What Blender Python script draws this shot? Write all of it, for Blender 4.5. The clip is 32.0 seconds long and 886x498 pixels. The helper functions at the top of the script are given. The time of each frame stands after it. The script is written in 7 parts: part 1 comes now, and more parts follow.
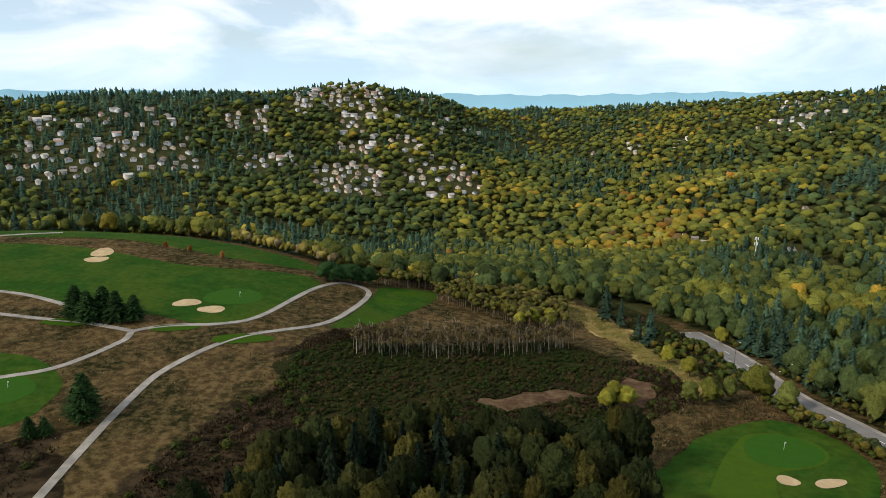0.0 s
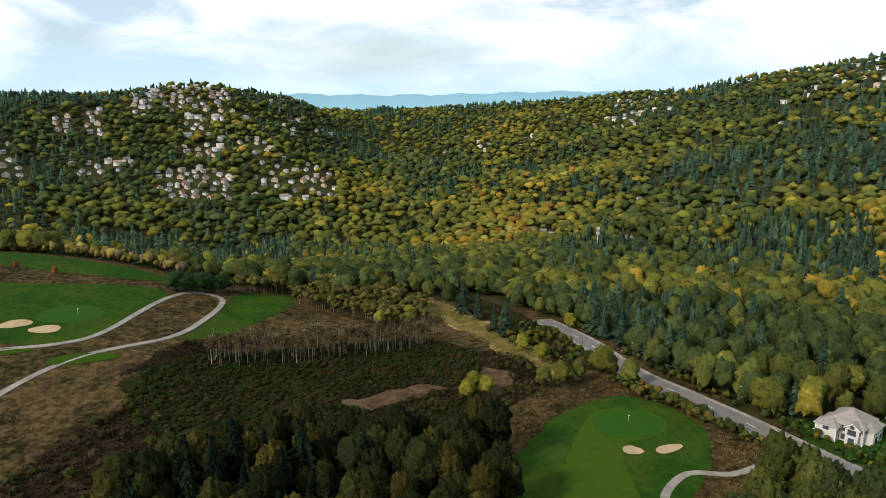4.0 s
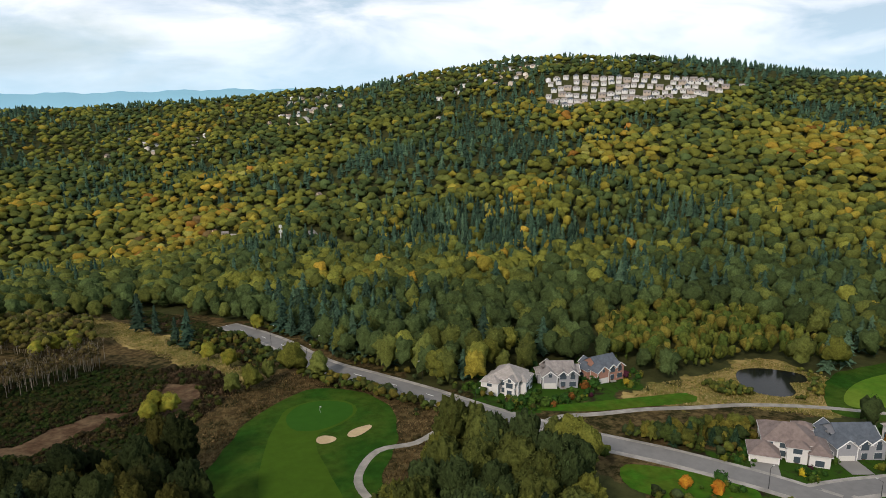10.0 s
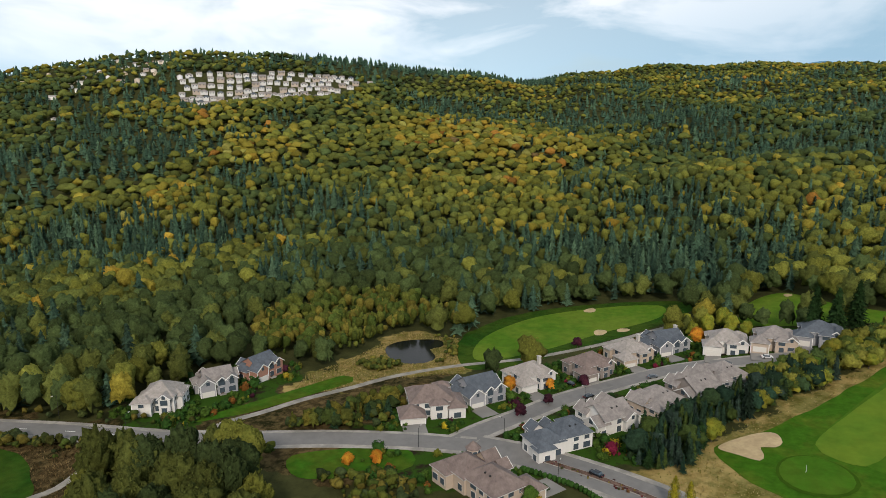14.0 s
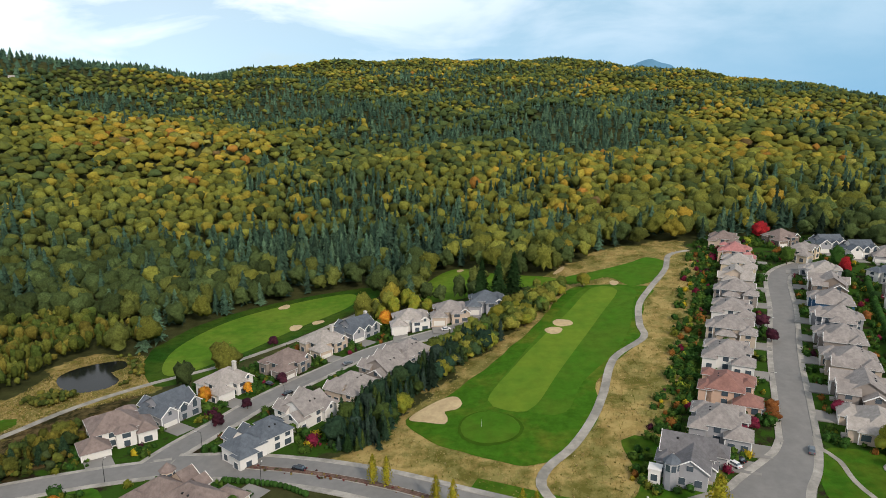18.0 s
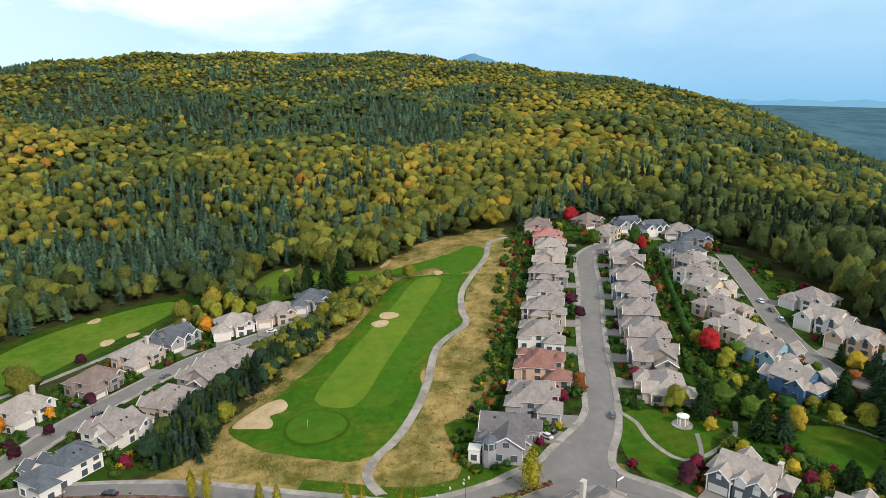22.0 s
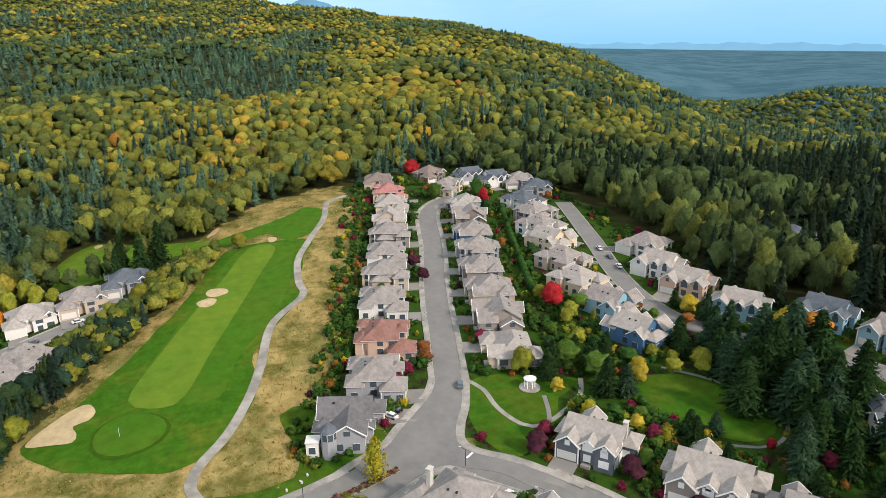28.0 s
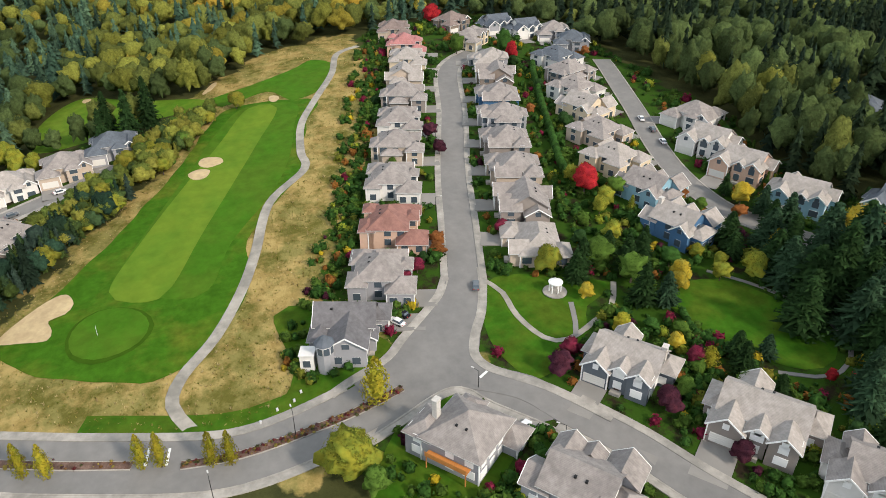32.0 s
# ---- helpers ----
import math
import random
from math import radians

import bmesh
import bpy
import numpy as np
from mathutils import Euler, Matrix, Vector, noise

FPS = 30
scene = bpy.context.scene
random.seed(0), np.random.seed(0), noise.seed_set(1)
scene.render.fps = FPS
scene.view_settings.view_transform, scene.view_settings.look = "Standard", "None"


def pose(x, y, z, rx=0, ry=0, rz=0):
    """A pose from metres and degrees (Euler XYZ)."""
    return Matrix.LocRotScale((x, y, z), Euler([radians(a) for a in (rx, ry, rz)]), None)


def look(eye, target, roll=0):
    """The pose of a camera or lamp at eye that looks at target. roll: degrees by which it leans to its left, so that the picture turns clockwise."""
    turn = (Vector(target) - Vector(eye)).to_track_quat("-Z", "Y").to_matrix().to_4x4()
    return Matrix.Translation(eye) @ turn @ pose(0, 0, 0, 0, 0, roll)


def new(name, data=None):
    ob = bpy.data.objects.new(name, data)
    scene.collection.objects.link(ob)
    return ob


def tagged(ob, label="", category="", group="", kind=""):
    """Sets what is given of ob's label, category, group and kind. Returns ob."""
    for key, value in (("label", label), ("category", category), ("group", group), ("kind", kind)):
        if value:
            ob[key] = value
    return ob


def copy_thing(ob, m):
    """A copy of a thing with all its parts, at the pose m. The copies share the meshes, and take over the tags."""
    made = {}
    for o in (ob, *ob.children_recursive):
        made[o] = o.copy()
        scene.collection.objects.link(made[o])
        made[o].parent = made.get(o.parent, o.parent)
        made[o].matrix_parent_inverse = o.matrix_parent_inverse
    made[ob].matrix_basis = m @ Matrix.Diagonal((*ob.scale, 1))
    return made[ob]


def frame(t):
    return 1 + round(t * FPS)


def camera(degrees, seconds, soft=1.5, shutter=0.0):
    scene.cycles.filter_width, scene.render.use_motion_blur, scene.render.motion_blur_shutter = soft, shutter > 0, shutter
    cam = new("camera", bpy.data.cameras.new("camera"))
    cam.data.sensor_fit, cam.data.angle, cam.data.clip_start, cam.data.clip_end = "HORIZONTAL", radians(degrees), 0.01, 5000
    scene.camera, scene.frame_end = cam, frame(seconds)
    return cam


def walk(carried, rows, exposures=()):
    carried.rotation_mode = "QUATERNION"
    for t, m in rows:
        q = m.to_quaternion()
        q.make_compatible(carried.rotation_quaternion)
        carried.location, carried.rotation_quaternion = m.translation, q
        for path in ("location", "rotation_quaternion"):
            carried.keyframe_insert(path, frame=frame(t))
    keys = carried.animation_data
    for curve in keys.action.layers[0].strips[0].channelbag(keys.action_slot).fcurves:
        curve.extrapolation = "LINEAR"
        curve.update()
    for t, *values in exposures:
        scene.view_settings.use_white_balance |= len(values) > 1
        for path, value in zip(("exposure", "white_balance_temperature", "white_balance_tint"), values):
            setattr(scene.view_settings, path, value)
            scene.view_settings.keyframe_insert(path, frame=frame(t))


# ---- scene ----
cam = camera(64.0, 32.0, soft=0.8)

# ---- the flight: seconds, place, heading (to the left of +y), pitch, lean ----
ROWS = [
    (0.0, -0.0, 0.0, 112.0, 0.01, -12.47, 0.18),
    (0.5, -0.1, -0.0, 111.9, -1.14, -12.46, 0.19),
    (1.0, -0.3, -0.1, 111.9, -2.47, -12.47, 0.20),
    (1.5, -0.3, -0.1, 111.9, -3.29, -12.46, 0.18),
    (2.0, -0.3, 0.0, 111.8, -4.36, -12.46, 0.15),
    (2.5, 0.0, -0.2, 111.8, -5.47, -12.45, 0.09),
    (3.0, 0.4, -0.7, 112.0, -8.04, -12.46, 0.07),
    (3.5, 0.5, -0.9, 112.0, -9.82, -12.46, 0.01),
    (4.0, 0.9, -1.2, 111.9, -11.63, -12.45, -0.01),
    (4.5, 1.2, -1.2, 111.7, -14.35, -12.44, -0.01),
    (6.5, 2.6, -1.4, 111.3, -21.20, -12.50, -0.04),
    (7.0, 3.0, -1.6, 111.3, -23.13, -12.53, -0.01),
    (7.5, 3.3, -1.7, 111.3, -25.00, -12.56, -0.06),
    (8.0, 3.6, -1.8, 111.4, -27.11, -12.58, -0.00),
    (8.5, 4.0, -2.4, 111.7, -29.08, -12.60, -0.05),
    (9.0, 4.4, -2.8, 111.8, -31.25, -12.62, -0.05),
    (9.5, 4.8, -3.4, 111.9, -34.48, -12.63, -0.06),
    (10.0, 5.0, -3.7, 112.0, -36.91, -12.64, -0.07),
    (10.5, 5.4, -4.2, 112.0, -39.23, -12.69, -0.11),
    (11.0, 5.8, -4.8, 112.1, -42.88, -12.71, -0.11),
    (11.5, 6.0, -5.3, 112.1, -46.61, -12.75, -0.09),
    (12.0, 6.1, -5.8, 112.0, -50.35, -12.76, -0.08),
    (12.5, 6.2, -6.3, 112.2, -53.88, -12.83, -0.09),
    (13.0, 6.3, -7.1, 112.4, -57.43, -12.86, -0.14),
    (13.5, 6.3, -7.8, 112.5, -61.11, -12.88, -0.16),
    (14.0, 6.2, -8.5, 112.5, -64.76, -12.92, -0.16),
    (14.5, 6.0, -9.2, 112.7, -68.04, -12.97, -0.16),
    (16.5, 5.9, -11.9, 113.2, -80.22, -13.19, -0.24),
    (17.0, 5.9, -12.3, 113.4, -83.32, -13.26, -0.14),
    (17.5, 5.7, -12.8, 113.7, -86.41, -13.34, -0.08),
    (18.0, 5.6, -13.4, 114.0, -89.50, -13.42, -0.07),
    (18.5, 5.5, -13.9, 114.3, -92.42, -13.55, -0.07),
    (19.0, 5.3, -14.4, 114.3, -95.05, -13.61, -0.03),
    (19.5, 5.1, -15.2, 114.4, -96.74, -13.67, -0.00),
    (20.0, 5.2, -16.2, 114.6, -98.30, -13.76, -0.05),
    (20.5, 5.2, -17.2, 114.7, -99.51, -13.81, -0.11),
    (21.0, 5.0, -18.4, 114.8, -100.68, -13.87, -0.16),
    (21.5, 4.7, -19.5, 114.8, -101.86, -13.90, -0.17),
    (22.0, 4.2, -20.4, 114.8, -102.83, -13.92, -0.11),
    (22.5, 3.8, -21.5, 114.7, -103.71, -13.90, -0.10),
    (23.0, 3.1, -22.5, 114.4, -104.40, -13.88, -0.06),
    (23.5, 2.4, -23.5, 114.3, -104.87, -13.89, -0.02),
    (24.0, 2.0, -24.2, 114.4, -104.87, -13.93, -0.05),
    (24.5, 2.3, -24.9, 114.4, -105.15, -13.96, -0.10),
    (25.0, 3.6, -25.8, 114.3, -105.75, -13.97, -0.14),
    (25.5, 5.5, -27.1, 114.5, -107.73, -14.02, -0.06),
    (25.6, 6.0, -27.3, 114.5, -110.35, -14.03, -0.04),
    (25.7, 6.5, -27.5, 114.6, -112.74, -14.04, -0.03),
    (25.8, 7.0, -27.8, 114.6, -115.88, -14.05, -0.01),
    (25.9, 7.5, -28.0, 114.7, -118.86, -14.05, 0.00),
    (26.0, 8.0, -28.2, 114.7, -120.94, -14.06, 0.02),
    (26.1, 8.6, -28.4, 114.7, -121.50, -14.08, 0.03),
    (26.2, 9.2, -28.6, 114.7, -121.58, -14.25, 0.04),
    (26.3, 9.8, -28.7, 114.7, -121.65, -14.95, 0.06),
    (26.4, 10.4, -28.9, 114.7, -121.70, -15.55, 0.07),
    (26.5, 11.0, -29.1, 114.7, -121.74, -16.26, 0.08),
    (28.5, 25.7, -34.7, 114.9, -113.62, -17.88, -0.27),
    (29.0, 29.7, -37.0, 115.0, -113.09, -17.88, -0.22),
    (29.5, 33.8, -39.2, 115.2, -113.09, -17.87, -0.16),
    (30.0, 37.6, -41.3, 115.1, -113.10, -18.43, -0.09),
    (30.5, 41.1, -43.2, 115.0, -113.13, -21.50, -0.01),
    (31.0, 44.5, -45.0, 115.0, -113.14, -24.75, 0.09),
    (31.5, 47.5, -46.7, 115.0, -113.10, -28.02, 0.13),
    (32.0, 50.4, -48.1, 115.0, -113.11, -30.79, 0.15),
]
walk(cam, [(t, pose(x, y, z, 90 + pitch, 0, yaw) @ pose(0, 0, 0, 0, 0, lean)) for t, x, y, z, yaw, pitch, lean in ROWS],
     exposures=[(0, -0.24, 6450, 14), (4, -0.24, 6450, 14), (9, -0.36, 6350, 15), (13, -0.46, 6350, 14), (14.5, -0.42, 6350, 13), (18, -0.16, 6350, 13), (20, 0.0, 6350, 13), (22, 0.06, 6350, 13), (26, 0.06, 6450, 14), (29, 0.34, 6350, 14), (32, 0.3, 6350, 13)])

# ---- sky and sun ----
SUN_AZ, SUN_EL = 243, 34
world = bpy.data.worlds.new("sky")
scene.world = world
world.use_nodes = True


def link_nodes(tree):
    nodes, links = tree.nodes, tree.links

    def node(kind, **settings):
        n = nodes.new(kind)
        for key, value in settings.items():
            if key in n.inputs:
                n.inputs[key].default_value = value
            elif key == "op":
                n.operation = value
            elif key == "blend":
                n.data_type, n.blend_type = "RGBA", value
        return n
    return nodes, links, node


def build_sky():
    nodes, links, node = link_nodes(world.node_tree)
    nodes.clear()
    sky = node("ShaderNodeTexSky")
    sky.sky_type, sky.sun_disc = "NISHITA", False
    sky.sun_elevation, sky.sun_rotation = radians(SUN_EL), radians(SUN_AZ)
    sky.air_density, sky.dust_density = 1.2, 1.5
    blue = node("ShaderNodeVectorMath", op="SCALE")
    blue.inputs[3].default_value = 0.10
    links.new(sky.outputs[0], blue.inputs[0])
    co = node("ShaderNodeTexCoord")
    sep = node("ShaderNodeSeparateXYZ")
    links.new(co.outputs["Generated"], sep.inputs[0])
    # cloud banks are wider than high
    flat = node("ShaderNodeVectorMath", op="MULTIPLY")
    flat.inputs[1].default_value = (1, 1, 3.2)
    links.new(co.outputs["Generated"], flat.inputs[0])
    n1 = node("ShaderNodeTexNoise", Scale=2.2, Detail=8.0, Roughness=0.52, Distortion=0.5)
    links.new(flat.outputs[0], n1.inputs["Vector"])
    n2 = node("ShaderNodeTexNoise", Scale=4.5, Detail=8.0, Roughness=0.55, Distortion=0.4)
    links.new(flat.outputs[0], n2.inputs["Vector"])
    # cover: broken near the horizon, nearly closed above
    cover = node("ShaderNodeValToRGB")
    cover.color_ramp.elements[0].position, cover.color_ramp.elements[1].position = 0.30, 0.46
    links.new(n1.outputs[0], cover.inputs[0])
    tone = node("ShaderNodeValToRGB")
    tone.color_ramp.elements[0].position, tone.color_ramp.elements[1].position = 0.40, 0.60
    tone.color_ramp.elements[0].color = (0.43, 0.55, 0.63, 1)
    tone.color_ramp.elements[1].color = (1.0, 1.0, 0.99, 1)
    links.new(n2.outputs[0], tone.inputs[0])
    mix = node("ShaderNodeMix", blend="MIX")
    links.new(cover.outputs[0], mix.inputs[0])
    links.new(blue.outputs[0], mix.inputs[6])
    links.new(tone.outputs[0], mix.inputs[7])
    # rain haze low over the plain to the south-east, pale haze low elsewhere
    low = node("ShaderNodeMapRange")
    low.inputs[1].default_value, low.inputs[2].default_value = -0.03, 0.13
    low.inputs[3].default_value, low.inputs[4].default_value = 1.0, 0.0
    links.new(sep.outputs[2], low.inputs[0])
    away = node("ShaderNodeVectorMath", op="DOT_PRODUCT")
    away.inputs[1].default_value = (math.sin(radians(138)), math.cos(radians(138)), 0)
    links.new(co.outputs["Generated"], away.inputs[0])
    side = node("ShaderNodeMapRange")
    side.inputs[1].default_value, side.inputs[2].default_value = 0.35, 0.98
    links.new(away.outputs["Value"], side.inputs[0])
    haze = node("ShaderNodeMix", blend="MIX")
    haze.inputs[6].default_value, haze.inputs[7].default_value = (0.50, 0.70, 0.80, 1), (0.17, 0.36, 0.52, 1)
    links.new(side.outputs[0], haze.inputs[0])
    dull = node("ShaderNodeMath", op="MULTIPLY")
    dull.inputs[1].default_value = 0.85
    links.new(side.outputs[0], dull.inputs[0])
    rain = node("ShaderNodeMix", blend="MIX")
    rain.inputs[7].default_value = (0.27, 0.45, 0.56, 1)
    links.new(dull.outputs[0], rain.inputs[0])
    links.new(mix.outputs[2], rain.inputs[6])
    last = node("ShaderNodeMix", blend="MIX")
    links.new(low.outputs[0], last.inputs[0])
    links.new(rain.outputs[2], last.inputs[6])
    links.new(haze.outputs[2], last.inputs[7])
    # the unseen sky towards the zenith is dimmed, added to cut fill light
    deck = node("ShaderNodeMapRange")
    deck.inputs[1].default_value, deck.inputs[2].default_value = 0.25, 0.75
    deck.inputs[3].default_value, deck.inputs[4].default_value = 1.0, 0.62
    links.new(sep.outputs[2], deck.inputs[0])
    dim = node("ShaderNodeVectorMath", op="SCALE")
    links.new(last.outputs[2], dim.inputs[0])
    links.new(deck.outputs[0], dim.inputs[3])
    bg = node("ShaderNodeBackground", Strength=1.6)
    links.new(dim.outputs[0], bg.inputs[0])
    out = node("ShaderNodeOutputWorld")
    links.new(bg.outputs[0], out.inputs[0])


build_sky()
sun = new("sun", bpy.data.lights.new("sun", "SUN"))
sun.data.energy, sun.data.angle, sun.data.color = 3.4, radians(8), (1.0, 0.90, 0.75)
sa, se = radians(SUN_AZ), radians(SUN_EL)
sun.matrix_world = look((math.sin(sa) * math.cos(se) * 900, math.cos(sa) * math.cos(se) * 900, math.sin(se) * 900), (0, 0, 0))

# ---- materials ----


def surface(name, base, rough=0.85, vary=0.25, scale=2.0, fine=0.0, bump=0.0, other=None, other_scale=0.1, by_object=0.0, by_island=0.0,
            metal=0.0, spec=0.3, tint=False, translucent=0.0, blend=0.5):
    """A node material: base colour, a second colour in large soft patches, grain at two scales, relief."""
    m = bpy.data.materials.new(name)
    m.use_nodes = True
    nodes, links, node = link_nodes(m.node_tree)
    bsdf = nodes["Principled BSDF"]
    bsdf.inputs["Roughness"].default_value, bsdf.inputs["Metallic"].default_value = rough, metal
    bsdf.inputs["Specular IOR Level"].default_value = spec
    geo = node("ShaderNodeNewGeometry")
    n1 = node("ShaderNodeTexNoise", Scale=scale, Detail=4.0, Roughness=0.6)
    links.new(geo.outputs["Position"], n1.inputs["Vector"])
    colour = node("ShaderNodeRGB").outputs[0]
    colour.default_value = (*base, 1)
    if tint:
        at = node("ShaderNodeAttribute")
        at.attribute_name = "tint"
        colour = at.outputs["Color"]
    if other:
        n2 = node("ShaderNodeTexNoise", Scale=other_scale, Detail=5.0, Roughness=0.65)
        links.new(geo.outputs["Position"], n2.inputs["Vector"])
        ramp = node("ShaderNodeMapRange")
        ramp.inputs[1].default_value, ramp.inputs[2].default_value = blend - 0.1, blend + 0.1
        links.new(n2.outputs[0], ramp.inputs[0])
        mix = node("ShaderNodeMix", blend="MIX")
        mix.inputs[7].default_value = (*other, 1)
        links.new(ramp.outputs[0], mix.inputs[0])
        links.new(colour, mix.inputs[6])
        colour = mix.outputs[2]
    # brightness factor
    amount = node("ShaderNodeMapRange")
    amount.inputs[1].default_value, amount.inputs[2].default_value = 0.25, 0.75
    amount.inputs[3].default_value, amount.inputs[4].default_value = 1 - vary, 1 + vary
    links.new(n1.outputs[0], amount.inputs[0])
    factor = amount.outputs[0]
    for strength, source in ((by_object, "object"), (by_island, "island")):
        if strength:
            value = node("ShaderNodeObjectInfo").outputs["Random"] if source == "object" else geo.outputs["Random Per Island"]
            r = node("ShaderNodeMapRange")
            r.inputs[3].default_value, r.inputs[4].default_value = 1 - strength, 1 + strength
            links.new(value, r.inputs[0])
            mul = node("ShaderNodeMath", op="MULTIPLY")
            links.new(factor, mul.inputs[0])
            links.new(r.outputs[0], mul.inputs[1])
            factor = mul.outputs[0]
    scaled = node("ShaderNodeVectorMath", op="SCALE")
    links.new(colour, scaled.inputs[0])
    links.new(factor, scaled.inputs[3])
    links.new(scaled.outputs[0], bsdf.inputs["Base Color"])
    if bump:
        n3 = node("ShaderNodeTexNoise", Scale=fine or scale * 3, Detail=3.0)
        links.new(geo.outputs["Position"], n3.inputs["Vector"])
        b = node("ShaderNodeBump", Strength=bump, Distance=0.9 if tint else 0.3)
        links.new(n3.outputs[0], b.inputs["Height"])
        links.new(b.outputs[0], bsdf.inputs["Normal"])
    if translucent:
        tr = node("ShaderNodeBsdfTranslucent")
        links.new(scaled.outputs[0], tr.inputs[0])
        sh = node("ShaderNodeMixShader")
        sh.inputs[0].default_value = translucent
        links.new(bsdf.outputs[0], sh.inputs[1])
        links.new(tr.outputs[0], sh.inputs[2])
        links.new(sh.outputs[0], nodes["Material Output"].inputs[0])
    return m


def glass_pane():
    m = bpy.data.materials.new("window_glass")
    m.use_nodes = True
    b = m.node_tree.nodes["Principled BSDF"]
    b.inputs["Base Color"].default_value = (0.06, 0.08, 0.10, 1)
    b.inputs["Roughness"].default_value, b.inputs["Specular IOR Level"].default_value = 0.06, 0.8
    return m


GLASS = glass_pane()
ASPHALT = surface("asphalt", (0.172, 0.165, 0.156), 0.9, 0.12, 0.35, 6, 0.05, (0.20, 0.19, 0.178), 0.06)
CONCRETE = surface("concrete", (0.37, 0.34, 0.30), 0.9, 0.15, 0.5, 5, 0.05, (0.24, 0.225, 0.20), 0.15)
PATH = surface("cart_path_concrete", (0.34, 0.31, 0.265), 0.9, 0.18, 0.4, 5, 0.05, (0.22, 0.205, 0.175), 0.12)
PAINT = surface("road_paint", (0.75, 0.75, 0.72), 0.7, 0.15, 3)
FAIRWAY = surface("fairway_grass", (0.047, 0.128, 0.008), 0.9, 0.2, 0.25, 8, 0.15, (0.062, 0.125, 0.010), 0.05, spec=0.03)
# lighter copy of the fairway grass, sunlight put into its colour
BRIGHT = surface("sun_tinted_fairway_grass", (0.070, 0.150, 0.011), 0.9, 0.2, 0.25, 8, 0.15, (0.115, 0.175, 0.018), 0.04, spec=0.03)
STRIPE = surface("mown_stripe_grass", (0.092, 0.168, 0.015), 0.9, 0.14, 0.25, 8, 0.1, (0.118, 0.185, 0.017), 0.06, spec=0.03)
SEMI = surface("semi_rough_grass", (0.040, 0.112, 0.007), 0.95, 0.28, 0.35, 5, 0.3, (0.095, 0.125, 0.013), 0.055, blend=0.56, spec=0.03)
ROUGH = surface("rough_grass", (0.018, 0.060, 0.006), 0.95, 0.3, 0.3, 5, 0.4, (0.040, 0.074, 0.008), 0.04, spec=0.03)
TEE = surface("tee_grass", (0.034, 0.078, 0.005), 0.9, 0.15, 0.3, 8, 0.1, spec=0.03)
GREEN = surface("putting_green", (0.027, 0.085, 0.008), 0.85, 0.08, 0.3, 10, 0.05, spec=0.03)
COLLAR = surface("green_collar_grass", (0.044, 0.088, 0.007), 0.9, 0.14, 0.3, 8, 0.1, spec=0.03)
LAWN = surface("lawn", (0.036, 0.105, 0.007), 0.9, 0.34, 0.3, 6, 0.25, (0.060, 0.100, 0.009), 0.09, spec=0.03)
SAND = surface("bunker_sand", (0.50, 0.385, 0.22), 0.95, 0.12, 0.6, 3, 0.1, (0.42, 0.315, 0.18), 0.2, spec=0.03)
SOIL = surface("bare_soil", (0.075, 0.043, 0.024), 0.95, 0.45, 0.4, 3, 0.6, (0.135, 0.09, 0.05), 0.12, spec=0.03)
WATER = surface("pond_water", (0.01, 0.012, 0.010), 0.12, 0.1, 0.3, 0.8, 0.06, spec=0.05)
BARK = surface("bark", (0.09, 0.07, 0.055), 0.95, 0.3, 2)
PALE_BARK = surface("alder_bark", (0.34, 0.31, 0.27), 0.9, 0.3, 1.5, by_object=0.2)
GUTTER = surface("grey_gutter_metal", (0.52, 0.51, 0.49), 0.6, 0.08, 1.5)
TRIM = surface("white_trim_paint", (0.80, 0.79, 0.77), 0.6, 0.05, 1.5)
METAL = surface("dark_metal", (0.03, 0.03, 0.03), 0.5, 0.1, 3, metal=0.6)
FOLIAGE = surface("forest_leaves", (0.06, 0.08, 0.02), 0.9, 0.5, 0.9, 1.6, 0.7, by_island=0.25, tint=True, translucent=0.08, spec=0.04)

# ---- lie of the land ----
# terrain in polar form about the take-off point: azimuth clockwise from +y
LAND = {
 # az: near z (r=170), edge r, edge z, valley r, valley z, crest r, crest z
 -60: (0, 560, 28, 880, -60, 1438, 73),
 -32: (0, 530, 27, 868, -60, 1438, 82),
 -20: (0, 480, 22, 854, -66, 1438, 107),
 -15: (0, 450, 18, 840, -72, 1438, 87),
 -10: (0, 425, 12, 840, -80, 1438, 112),
 -6: (0, 415, 3, 840, -84, 1449, 110),
 0: (0, 420, -4, 840, -84, 1495, 97),
 5: (0, 420, -8, 840, -81, 1955, 56),
 12: (0, 420, -14, 812, -73, 2070, 46),
 22: (0, 350, -7, 756, -53, 1840, 84),
 32: (0, 322, -4, 700, -39, 1610, 117),
 43: (0, 322, -3, 644, -28, 1552, 179),
 54: (0, 350, -6, 588, -22, 1552, 167),
 60: (0, 364, -8, 560, -21, 1610, 161),
 72: (1.4, 378, -11, 560, -20, 1955, 125),
 82: (2.8, 392, -10, 546, -14, 2415, 168),
 99: (4.2, 420, 11, 504, 8, 2990, 186),
 103: (4.2, 428, 15, 504, 12, 2760, 163),
 107: (4.2, 434, 18, 504, 15, 2530, 128),
 112: (5.6, 434, 21, 504, 18, 2300, 92),
 117: (5.6, 420, 22, 490, 20, 2070, 79),
 127: (7, 406, 21, 476, 17, 1610, 32),
 137: (7, 378, 18, 560, 9, 1035, -22),
 145: (7, 336, 17, 490, 14, 598, 19),
 155: (7, 308, 17, 420, 17, 460, 30),
 180: (5.6, 308, 14, 420, 11, 460, 26),
 220: (2.8, 420, 6, 630, 0, 805, 33),
 260: (0, 560, 0, 840, -56, 1150, 44),
}
AZ0, AZ1, NR = -100, 260, 240
